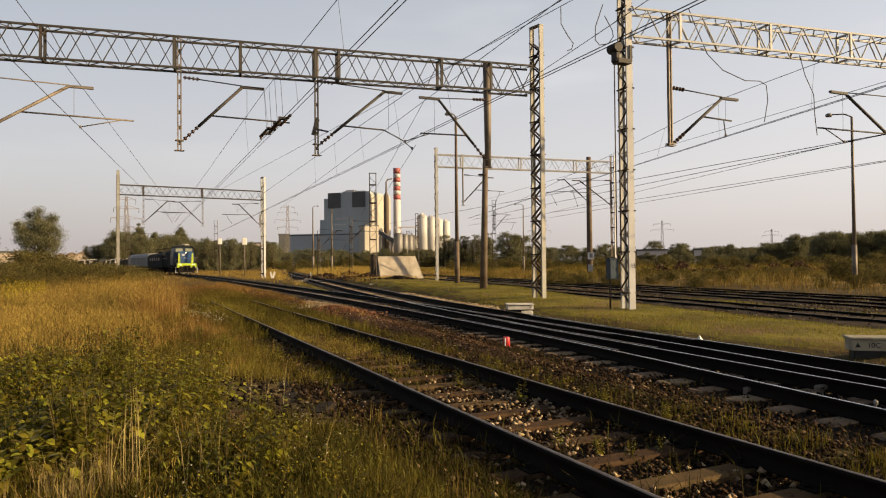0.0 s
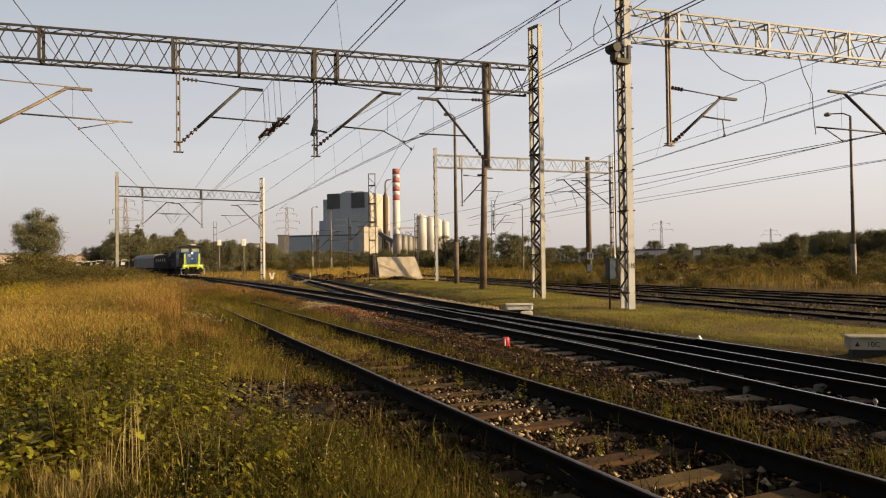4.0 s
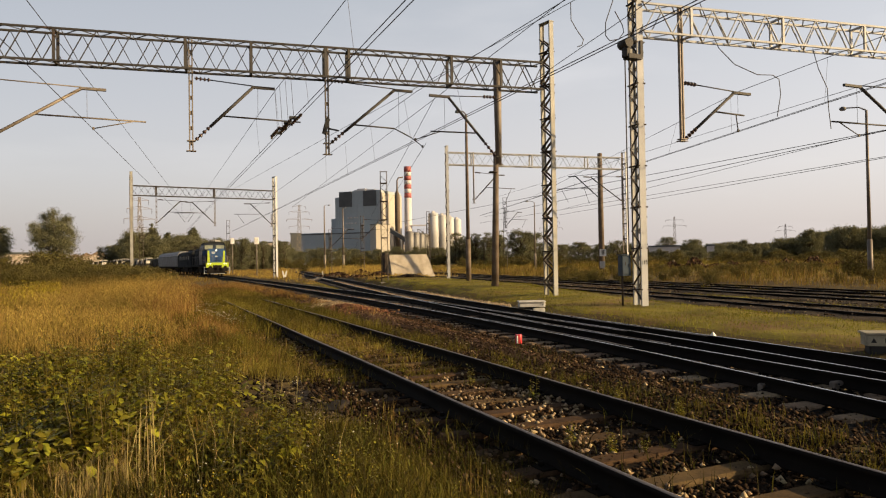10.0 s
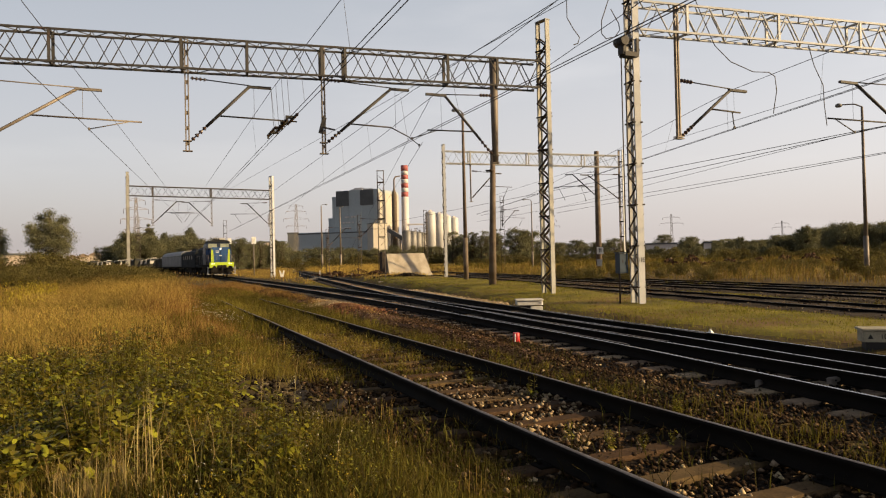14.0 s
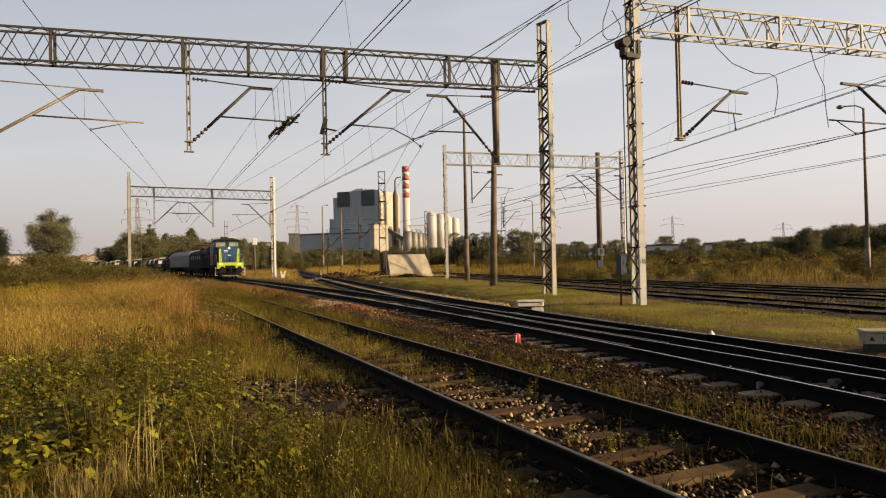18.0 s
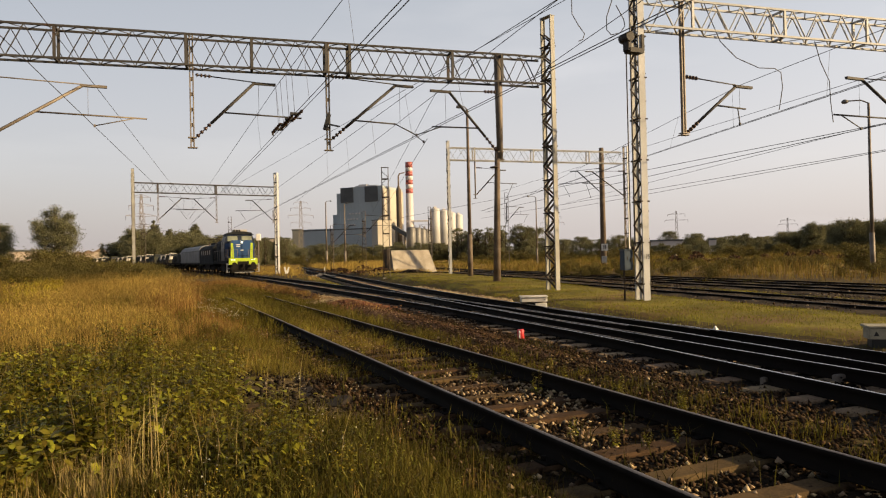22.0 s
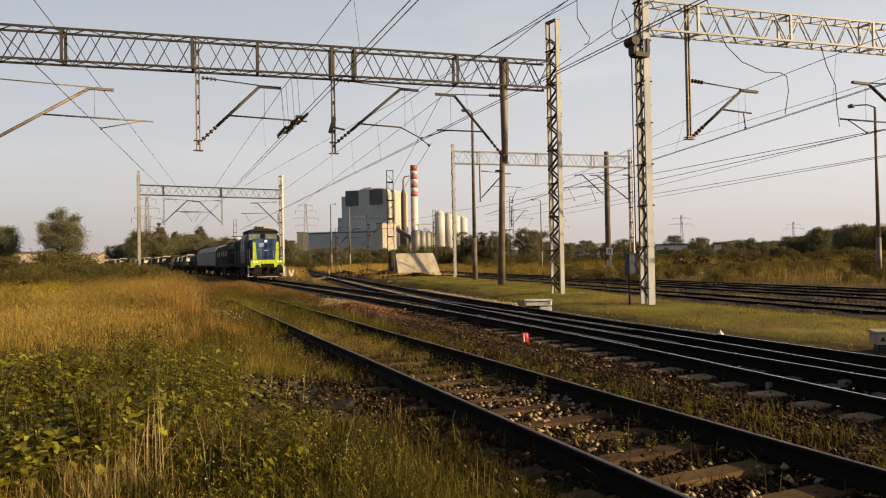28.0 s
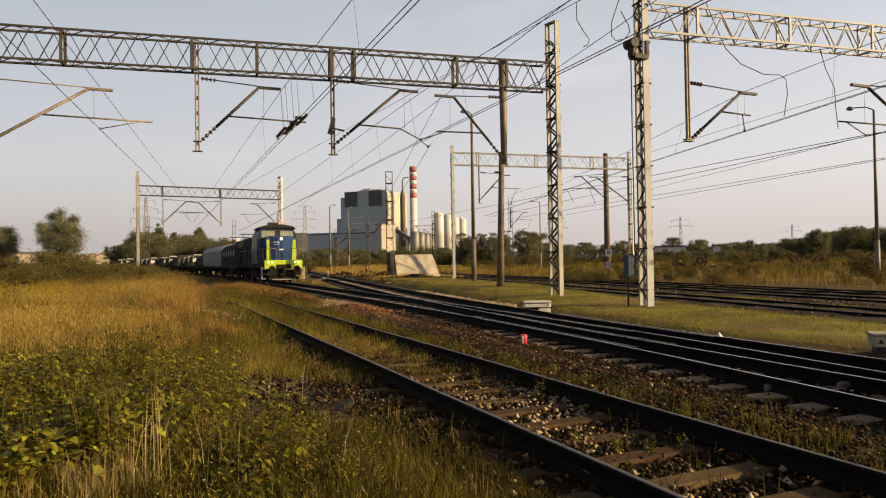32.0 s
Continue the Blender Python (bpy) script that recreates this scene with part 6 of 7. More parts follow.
# weeds in the siding and between siding and main track
x, y = scatter(26000, 1.8, 6.6, 2.5, 45, lambda x, y: in_view(x, y) * patch(x, y, 2.3, -0.32 + 0.012 * 12) * (bed_distance(x, y) < 2.3))
blades("track_weeds", x, y, rng.uniform(0.05, 0.24, len(x)), rng.uniform(0.005, 0.011, len(x)), M_WEED, "weeds growing through the ballast", 0.5, z=np.full(len(x), -0.21))
x, y = scatter(1500, 2.2, 5.6, 2.8, 36, lambda x, y: in_view(x, y) * patch(x, y, 1.9, -0.15) * (bed_distance(x, y) < 1.7) * np.clip((y - 4) / 8, 0.2, 1))
tufts("track_tufts", x, y, 26, rng.uniform(0.08, 0.26, len(x)), (0.005, 0.011), M_WEED, "clumps of weeds between the siding rails", 0.07, 0.5)
x, y = scatter(520, 2.75, 3.6, 18.5, 31, lambda x, y: in_view(x, y) * (0.5 + 0.5 * patch(x, y, 1.2)) * np.clip((y - 18) / 3, 0, 1))
tufts("rail_covering_grass", x, y, 22, rng.uniform(0.22, 0.4, len(x)), (0.004, 0.010), M_YGRASS, "rank grass lying over the end of the siding rail", 0.12, 0.6)
x, y = scatter(1800, 2.95, 4.75, 9.0, 28, lambda x, y: in_view(x, y) * (np.abs(np.abs(x - np.interp(y, *TRACK["siding"])) - 0.753) > 0.08) * (0.2 + 0.8 * patch(x, y, 1.6, 0.05)) * np.clip((y - 8.6) / 3, 0, 1))
gold = rng.random(len(x)) < 0.45
tufts("between_rail_grass", x[~gold], y[~gold], 20, rng.uniform(0.1, 0.27, (~gold).sum()), (0.004, 0.010), M_YGRASS, "green grass clumps growing between the siding rails", 0.1, 0.6)
tufts("between_rail_dry_grass", x[gold], y[gold], 18, rng.uniform(0.1, 0.24, gold.sum()), (0.003, 0.007), M_MEADOW, "yellowed grass growing between the siding rails", 0.1, 0.6)
x, y = scatter(800, 0.5, 2.5, 9.2, 13.5, lambda x, y: in_view(x, y) * (0.35 + 0.65 * patch(x, y, 1.4, 0.1)) * np.clip((y - 9.1) / 0.5, 0, 1))
tufts("cushion_grass", x, y, 30, rng.uniform(0.1, 0.24, len(x)), (0.002, 0.006), M_YGRASS, "soft golden cushion of short grass beside the siding", 0.12, 0.9)
x, y = scatter(420, 4.65, 5.5, 3.0, 24, lambda x, y: in_view(x, y) * (0.3 + 0.7 * patch(x, y, 1.5)))
tufts("fringe_grass", x, y, 22, rng.uniform(0.08, 0.2, len(x)), (0.005, 0.010), M_GRASS_G, "fringe of grass beside the siding rail", 0.06, 0.45)
x, y = scatter(15000, -1, 8.2, 20, 75, lambda x, y: in_view(x, y) * (bed_distance(x, y) > 1.7) * (x > 2.2 - (y - 20) * 0.02) * (0.2 + 0.8 * patch(x, y, 0.9)))
blades("sparse_grass", x, y, rng.uniform(0.05, 0.22, len(x)), rng.uniform(0.008, 0.02, len(x)), M_MEADOW, "sparse brown grass on trodden ground", 0.5)
x, y = scatter(4200, 1.9, 6.4, 18, 52, lambda x, y: in_view(x, y) * (0.2 + 0.8 * patch(x, y, 1.1)) * np.clip((y - 18) / 14, 0.15, 1))
tufts("rail_end_weeds", x, y, 24, rng.uniform(0.05, 0.26, len(x)) * np.clip(0.6 + (y - 20) / 16, 0.6, 1.7), (0.008, 0.016), M_REDGRASS, "weeds swallowing the far end of the siding", 0.1, 0.5)
# low mixed growth between the dry grass and the siding
x, y = scatter(6500, 0.0, 4.6, 10.2, 44, lambda x, y: in_view(x, y) * (x < 2.5 + 0.03 * (y - 20)) * (1 - 0.8 * dry_zone(x, y)) * (0.25 + 0.75 * patch(x, y, 1.3)) * np.clip(1.3 - y / 50, 0.3, 1))
red = rng.random(len(x)) < 0.25 + 0.6 * patch(x, y, 0.8, -0.1)
tufts("reddish_grass", x[red], y[red], 20, rng.uniform(0.08, 0.34, red.sum()), (0.004, 0.009), M_REDGRASS, "low reddish-brown grass beside the siding", 0.09, 0.6)
tufts("siding_edge_weeds", x[~red], y[~red], 20, rng.uniform(0.08, 0.3, (~red).sum()), (0.005, 0.012), M_GRASS_G, "low green weeds beside the siding", 0.09, 0.7)
# weeds among the far tracks
x, y = scatter(2600, 13, 34, 8, 60, lambda x, y: in_view(x, y) * (np.abs(x - np.interp(y, *TRACK["north"])) > 1.1) * (x > np.interp(y, *TRACK["north"])) * (x < np.interp(y, *TRACK["outer"]) + 2) * (0.1 + 0.9 * patch(x, y, 0.9, -0.1)) * np.clip(0.25 + (x - np.interp(y, *TRACK["middle"])) / 3, 0.12, 1))
tufts("far_track_weeds", x, y, 14, rng.uniform(0.06, 0.4, len(x)), (0.008, 0.018), M_GRASS_G, "weeds growing among the far tracks", 0.1, 0.5)
x, y = scatter(900, 0.9, 2.5, 3.6, 6.6, lambda x, y: in_view(x, y) * clear(x, y, 1.0) * (0.25 + 0.75 * patch(x, y, 1.6)))
tufts("path_side_grass", x, y, 18, rng.uniform(0.04, 0.18, len(x)), (0.003, 0.007), M_GRASS_G, "yellowing green grass beside the siding", 0.07, 0.5)
x, y = scatter(3600, 2.3, 5.4, 15, 43, lambda x, y: in_view(x, y) * (0.35 + 0.65 * patch(x, y, 1.2, 0.1)) * np.clip((y - 14) / 8, 0.1, 1))
tufts("burying_weeds", x, y, 22, rng.uniform(0.16, 0.42, len(x)), (0.006, 0.014), M_GRASS_G, "rank weeds burying the far end of the siding", 0.12, 0.5)
# right-hand meadow
x, y = scatter(240000, 22, 130, 8, 130, lambda x, y: in_view(x, y) * clear(x, y, 1.4) * (x > 24.7 + 0.12 * y) * (0.35 + 0.65 * patch(x, y, 0.25)) * np.clip(1.4 - np.hypot(x, y) / 130, 0.12, 1))
far = np.hypot(x, y)
k = rng.random(len(x)) < 0.08 + 0.65 * patch(x, y, 0.23)
for kk, m_, nm, lb in ((k, M_MEADOW, "meadow_tall_grass", "tall golden meadow grass beyond the tracks"), (~k, M_GRASS_G, "meadow_green_grass", "rank green meadow growth beyond the tracks")):
    blades(nm, x[kk], y[kk], rng.uniform(0.25, 1.0, kk.sum()) * (0.2 + 0.95 * patch(x[kk], y[kk], 0.55)), rng.uniform(0.006, 0.012, kk.sum()) * (1 + far[kk] / 40), m_, lb, 0.6)
x, y = scatter(40000, -20, 60, 60, 170, lambda x, y: in_view(x, y) * clear(x, y, 2.6) * (0.3 + 0.7 * patch(x, y, 0.2)))
blades("far_grass", x, y, rng.uniform(0.15, 0.5, len(x)), rng.uniform(0.02, 0.05, len(x)), M_MEADOW, "dry grass along the distant tracks", 0.2)

x, y = scatter(110000, 10, 90, 49, 150, lambda x, y: in_view(x, y) * (np.degrees(np.arctan2(x, y)) < 36) * clear(x, y, 2.0) * (0.3 + 0.7 * patch(x, y, 0.3)) * np.clip(1.5 - np.hypot(x, y) / 130, 0.2, 1))
blades("ochre_grass", x, y, rng.uniform(0.06, 0.35, len(x)), rng.uniform(0.02, 0.05, len(x)), M_GRASS_D, "ochre dry grass beside the yard tracks", 0.8)
x, y = scatter(60000, 12, 50, 68, 128, lambda x, y: clear(x, y, 2.2) * np.clip((np.degrees(np.arctan2(x, y)) - 10.3) * 2, 0, 1) * np.clip((21.0 - np.degrees(np.arctan2(x, y))) / 2, 0, 1) * (0.2 + 0.8 * patch(x, y, 0.4)))
blades("ochre_tall_grass", x, y, rng.uniform(0.5, 1.25, len(x)) * (0.5 + 0.5 * patch(x, y, 0.5)), rng.uniform(0.015, 0.04, len(x)), M_GRASS_D, "tall sunlit ochre grass on the yard's edge", 0.5)


def stones(name, x, y, z, s, mat_, label):
    """Angular stones: squashed irregular octahedra."""
    n = len(x)
    base = np.array([(1, 0, 0), (0, 1, 0), (-1, 0, 0), (0, -1, 0), (0, 0, 1), (0, 0, -1)], float)
    V = base[None] * (s[:, None, None] * rng.uniform(0.6, 1.25, (n, 6, 1))) * np.array([1, 1, 0.75])
    V = V + rng.normal(0, 0.18, (n, 6, 3)) * s[:, None, None]
    a = rng.uniform(0, 6.28, n)
    c, sn = np.cos(a)[:, None], np.sin(a)[:, None]
    V = np.stack([V[..., 0] * c - V[..., 1] * sn + x[:, None], V[..., 0] * sn + V[..., 1] * c + y[:, None], V[..., 2] + z[:, None]], -1)
    f = np.array([(0, 1, 4), (1, 2, 4), (2, 3, 4), (3, 0, 4), (1, 0, 5), (2, 1, 5), (3, 2, 5), (0, 3, 5)])
    F = (np.arange(n)[:, None, None] * 6 + f[None]).ravel()
    return tagged(new(name, raw(name, V.reshape(-1, 3), F, np.full(n * 8, 3), [mat_])), label, "stones", kind="stuff")


x, y = scatter(95000, 1.6, 11.2, 2.2, 26, lambda x, y: in_view(x, y) * (bed_distance(x, y) < 1.75) * np.clip(1.5 - y / 20, 0.35, 1))
zz = np.where(np.abs(x - 3.75) < 1.7, -0.2, -0.195) + rng.uniform(-0.015, 0.03, len(x))
ss = rng.uniform(0.014, 0.036, len(x))
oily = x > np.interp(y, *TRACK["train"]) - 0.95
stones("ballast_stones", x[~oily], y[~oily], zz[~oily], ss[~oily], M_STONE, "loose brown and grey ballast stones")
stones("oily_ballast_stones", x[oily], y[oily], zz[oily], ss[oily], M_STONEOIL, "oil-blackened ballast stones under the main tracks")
x, y = scatter(8000, 1.5, 6.9, 2.4, 20, lambda x, y: in_view(x, y) * patch(x, y, 1.6, -0.3 + 0.02 * 10 * (np.abs(3.75 - x) < 0.72)) * (0.3 + 0.7 * (x < 4.9)))
k = (bed_distance(x, y) < 1.4) | (x > 4.8)
x, y = x[k], y[k]
stones("pale_stones", x, y, np.where(bed_distance(x, y) < 1.75, -0.18, ground_z(x, y) + 0.012), rng.uniform(0.012, 0.036, len(x)), M_PEBBLE, "pale chipped stones scattered over the ballast")
x, y = scatter(9000, 5.2, 6.7, 4, 16, lambda x, y: in_view(x, y) * np.clip(1.4 - y / 16, 0.2, 1))
stones("cess_stones", x, y, ground_z(x, y) + 0.012, rng.uniform(0.012, 0.036, len(x)), M_STONE, "loose stones between the tracks")
x, y = scatter(16000, 5.2, 7.6, 9, 48, lambda x, y: in_view(x, y) * (x < np.interp(y, *TRACK["train"]) - 1.2) * np.clip((y - 8) / 8, 0, 1))
stones("reddish_gravel", x, y, ground_z(x, y) + 0.02, rng.uniform(0.008, 0.028, len(x)), M_REDSTONE, "reddish gravel and brick chips between the tracks")
x, y = scatter(900, 3.1, 4.4, 3.4, 9, lambda x, y: in_view(x, y) * patch(x, y, 2.7, -0.2))
stones("pale_siding_stones", x, y, np.full(len(x), -0.165) + rng.uniform(-0.02, 0.02, len(x)), rng.uniform(0.016, 0.042, len(x)), M_PEBBLE, "pale angular stones between the siding rails")
x, y = scatter(1300, -1.5, 2.3, 4, 14, lambda x, y: in_view(x, y) * patch(x, y, 1.4, -0.2) * np.clip(x, 0, 1))
stones("path_pebbles", x, y, ground_z(x, y) + 0.008, rng.uniform(0.008, 0.03, len(x)), M_STONE, "pebbles on the trodden strip")


x, y = scatter(26000, 13, 34, 8, 46, lambda x, y: in_view(x, y) * (np.abs(bed_distance(x, y) - 1.0) < 0.9) * (x > np.interp(y, *TRACK["north"]) - 2.0) * (0.15 + 0.85 * patch(x, y, 0.7, -0.1)))
zz, ss, pale = -0.075 + rng.uniform(-0.03, 0.03, len(x)), rng.uniform(0.016, 0.042, len(x)), rng.random(len(x)) < 0.34
stones("far_ballast", x[~pale], y[~pale], zz[~pale], ss[~pale], M_STONE, "loose ballast stones along the far tracks")
stones("pale_far_ballast", x[pale], y[pale], zz[pale], ss[pale] * 0.8, M_PEBBLE, "pale stones scattered along the far tracks")
x, y = scatter(30000, 5.9, 8.4, 22.5, 29.5, lambda x, y: np.exp(-((x - 7.15 - 0.12 * (y - 26)) / 0.5) ** 2 - ((y - 25.9) / 1.5) ** 2))
stones("pale_gravel_patch", x, y, ground_z(x, y) + rng.uniform(0.02, 0.06, len(x)), rng.uniform(0.02, 0.05, len(x)), M_PEBBLE, "spilled patch of pale gravel between the tracks")
x, y = scatter(3200, 0.6, 2.7, 6.4, 10.4, lambda x, y: (1 - bare(x, y)))
stones("dirt_clods", x, y, ground_z(x, y) + rng.uniform(-0.01, 0.03, len(x)), 0.006 + 0.04 * rng.random(len(x)) ** 3, M_STONEOIL, "dark clods and chips on the trodden hollow")
x, y = scatter(12000, 9.8, 13.5, 20, 33, lambda x, y: np.exp(-((x - np.interp(y, *TRACK["loop"]) - 1.35) / 0.25) ** 2))
stones("pale_ballast_line", x, y, -0.12 + rng.uniform(-0.02, 0.05, len(x)), rng.uniform(0.02, 0.05, len(x)), M_PEBBLE, "pale fresh stones along the diverging rail")


def leaf_fan(rg, n, h, size):
    """Pairs of pointed folded leaves up a stem."""
    V, F = [], []
    for i in range(n):
        f = (i + 0.6) / n
        a = rg.uniform(0, 6.28)
        d = np.array([math.cos(a), math.sin(a), 0])
        s = np.array([-d[1], d[0], 0])
        L = size * rg.uniform(0.7, 1.25) * (1.15 - 0.5 * f)
        W = L * rg.uniform(0.22, 0.32)
        o = np.array([0, 0, h * f]) + d * 0.02
        rise = rg.uniform(-0.25, 0.45)
        up = np.array([0, 0, 1.0])
        m = o + d * L * 0.35 + up * L * (rise * 0.5 + 0.08)
        m2 = o + d * L * 0.72 + up * L * (rise * 0.8 - 0.03)
        tip = o + d * L + up * L * (rise - 0.25)
        k = len(V)
        V += [o, m - s * W + up * W * 0.3, m, m + s * W + up * W * 0.3, m2 - s * W * 0.8, m2 + s * W * 0.8, tip]
        F += [(k, k + 1, k + 2), (k, k + 2, k + 3), (k + 1, k + 4, k + 2), (k + 2, k + 5, k + 3), (k + 2, k + 4, k + 5), (k + 4, k + 6, k + 5)]
    return V, F


def strip(name, y0, y1, xa, xb, m, label, lift=0.012):
    """A band of turf laid on the ground between two edges."""
    ys = np.arange(y0, y1, 0.6)
    t = np.linspace(0, 1, 9)
    X = np.array([[xa(y) + (xb(y) - xa(y)) * k + 0.12 * math.sin(y * 1.7 + 9 * k) for k in t] for y in ys])
    Y = np.repeat(ys[:, None], 9, 1)
    Z = ground_z(X, Y) + lift
    Z[:, 0] -= 0.06
    Z[:, -1] -= 0.06
    V = np.stack([X, Y, Z], -1).reshape(-1, 3)
    i = (np.arange(len(ys) - 1)[:, None] * 9 + np.arange(8)[None, :]).ravel()
    F = np.stack([i, i + 1, i + 10, i + 9], 1)
    return tagged(new(name, raw(name, V, F.ravel(), np.full(len(F), 4), [m])), label, "grass", kind="structure")


M_DRYSOIL = mat("dry_meadow_soil", (0.31, 0.215, 0.08), (0.14, 0.095, 0.036), rough=0.95, scale=0.12, fine=3, bump=0.8, bump_dist=0.08, stain=(0.2, 0.18, 0.05), stain_at=0.55)
strip("dry_meadow", 6, 106, lambda y: centre("outer", y) + 1.7, lambda y: centre("outer", y) + 75, M_DRYSOIL, "ochre dry meadow beyond the far tracks")
strip("yard_meadow", 51, 128, lambda y: centre("loop", y) + 1.9, lambda y: centre("loop", y) + 14, M_DRYSOIL, "ochre dry meadow beside the yard tracks")
strip("cess_dirt", 9, 46, lambda y: centre("siding", y) + 1.75, lambda y: centre("train", y) - 1.75, M_CESS, "reddish trodden dirt between siding and main track")
strip("grass_strip", -2, 51.5, lambda y: max(centre("loop", y), centre("train", y)) + 1.6, lambda y: centre("north", y) - 0.98, M_TURFSOIL, "short sunlit turf strip between the tracks")


def heap(az, dist, w, h, m, label, n=520, big=0.16):
    x0, y0, _ = az_point(az, dist)
    t = thing("rubble_heap", label, "rubble", (x0, y0, gz(x0, y0)), -az, "rubble heaps")
    b = MB()
    for _ in range(n):
        px, py = random.gauss(0, w * 0.3), random.gauss(0, w * 0.1)
        pz = h * max(0.05, 1 - abs(px) / (w * 0.6)) * random.uniform(0.1, 1) * (0.6 + 0.4 * math.sin(px * 2.3))
        s = random.uniform(0.04, big)
        b.box((px, py, pz), (s * 1.6, s, s * random.uniform(0.5, 1.6)), rz=random.uniform(0, 180), taper=random.uniform(0.2, 0.8))
    o = b.ob("rubble", m, parent=t)
    tagged(o, kind="stuff")


M_RUBBLE = stony("brown_rubble", ((0.0, (0.03, 0.018, 0.012)), (0.6, (0.09, 0.05, 0.03)), (0.94, (0.17, 0.105, 0.065)), (1.0, (0.42, 0.35, 0.26))))
heap(18.0, 62, 4, 0.5, M_RUBBLE, "brown heap of earth and weeds beside the buffer block")
heap(16.6, 74, 7, 0.7, M_RUBBLE, "brown heap of earth and weeds beside the yard tracks")
heap(20.6, 53, 3, 0.35, M_OILWOOD, "low heap of dark clods before the buffer block")
heap(43.2, 88, 8, 1.5, M_RUBBLE, "brown heap of rubble and earth on the meadow", 700, 0.24)
heap(46.0, 86, 6, 1.0, M_RUBBLE, "brown heap of rubble and earth on the meadow", 520, 0.22)
heap(48.0, 86, 5, 0.9, M_RUBBLE, "brown heap of broken stone on the meadow", 520, 0.22)
heap(51.4, 88, 10, 1.4, M_RUBBLE, "brown heap of broken stone on the meadow", 800, 0.24)
heap(54.2, 86, 6, 1.1, M_RUBBLE, "brown heap of broken stone on the meadow", 520, 0.22)
heap(13.4, 66, 2.4, 0.35, M_CONC, "low pile of pale rubble beside the track")
hp = thing("ballast_pile", "low heap of reddish brick rubble and pale sand beside the turnout", "rubble", (6.2, 21.7, -0.12), 8)
b = MB()
for _ in range(700):
    px, py = random.gauss(0, 0.42), random.gauss(0, 1.1)
    s = random.uniform(0.02, 0.055)
    b.box((px, py, 0.2 * math.exp(-(px / 0.6) ** 2 - (py / 1.4) ** 2) + 0.01), (s * 1.5, s, s * 0.8), rz=random.uniform(0, 180), taper=0.7)
tagged(b.ob("rubble", mat("brick_rubble", (0.22, 0.1, 0.055), (0.09, 0.045, 0.028), rough=0.9, scale=3, island=0.4), parent=hp), kind="stuff")
b = MB()
for _ in range(900):
    px, py = random.gauss(0.1, 0.4), random.gauss(1.7, 0.7)
    s = random.uniform(0.015, 0.045)
    b.box((px, py, 0.2 * math.exp(-(px / 0.6) ** 2 - ((py - 1.2) / 1.2) ** 2) + 0.02), (s * 1.5, s, s * 0.7), rz=random.uniform(0, 180), taper=0.7)
tagged(b.ob("pale_rubble", M_PEBBLE, parent=hp, label="pale sandy stones on the heap"), kind="stuff")
st = thing("old_stump", "weathered brown timber stump at the edge of the grass", "stump", (1.05, 7.15, -0.21), 15)
MB().box((0, 0, 0.09), (0.5, 0.3, 0.2), bevel=0.06, taper=0.8).ob("stump", M_WOOD, parent=st)
for x_, y_, ln, rz in ((1.75, 8.2, 0.9, 75), (2.0, 7.6, 0.6, 60), (1.9, 9.3, 0.8, 80)):
    tb = thing("old_timber", "rotting dark timber lying beside the siding", "timber", (x_, y_, -0.2), rz, "old timbers")
    MB().box((0, 0, 0.0), (ln, 0.2, 0.1), bevel=0.02).ob("timber", M_OILWOOD, parent=tb)
for x_, y_ in ((10.35, 10.4),):
    pc = thing("paper_scrap", "crumpled scrap of white paper on the turf", "litter", (x_, y_, gz(x_, y_)), 30, "litter")
    MB().add([(-0.11, -0.05, 0), (0.1, -0.07, 0.02), (0.12, 0.06, 0.0), (-0.06, 0.08, 0.05), (-0.02, 0.0, 0.17), (0.0, 0.0, 0.0)], [(0, 1, 4), (1, 2, 4), (2, 3, 4), (3, 0, 4), (0, 5, 1), (1, 5, 2), (2, 5, 3), (3, 5, 0)]).ob("scrap", M_PLATE, parent=pc)


WEED = []
for q in range(7):
    rg = np.random.default_rng(90 + q)
    t = thing("leafy_weed", "bushy green weed with pointed leaves in the meadow", "weed", (0, 0, -400), 0, "leafy weeds")
    for b in range(rg.integers(4, 6)):
        ox, oy, hh = rg.uniform(-0.16, 0.16), rg.uniform(-0.16, 0.16), rg.uniform(0.3, 0.62)
        st = MB().tube((ox * 0.4, oy * 0.4, -0.03), (ox, oy, hh), 0.006, 0.003, n=5, caps=False).ob("stem", M_GRASS_G, parent=t)
        v, f = leaf_fan(rg, int(rg.integers(13, 20)), hh, rg.uniform(0.07, 0.115))
        V = [p + np.array([ox, oy, 0]) * (0.4 + 0.6 * p[2] / hh) for p in v]
        c = new("leaves", raw("leaves", np.array(V), np.array(f).ravel(), np.full(len(f), 3), [M_LEAF]))
        c.parent = st
    WEED.append(t)
n = 0
while n < 200:
    xx, yy = random.uniform(-3.2, 1.3), random.uniform(5.4, 12.0)
    az = math.degrees(math.atan2(xx, yy))
    if az < -11 or yy < 5.3 + 1.2 * random.random() + 0.9 * max(0.0, xx + 0.2) or float(bare(np.array(xx), np.array(yy))) < 0.6 or (xx > 0.9 and random.random() < 0.7) or random.random() > float(patch(np.array(xx), np.array(yy), 0.8, 0.25)):
        continue
    s = random.uniform(0.5, 1.15) * (0.75 + 0.35 * float(patch(np.array(xx), np.array(yy), 1.4)))
    copy_thing(random.choice(WEED), pose(xx, yy, gz(xx, yy), 0, 0, random.uniform(0, 360)) @ Matrix.Scale(s, 4))
    n += 1
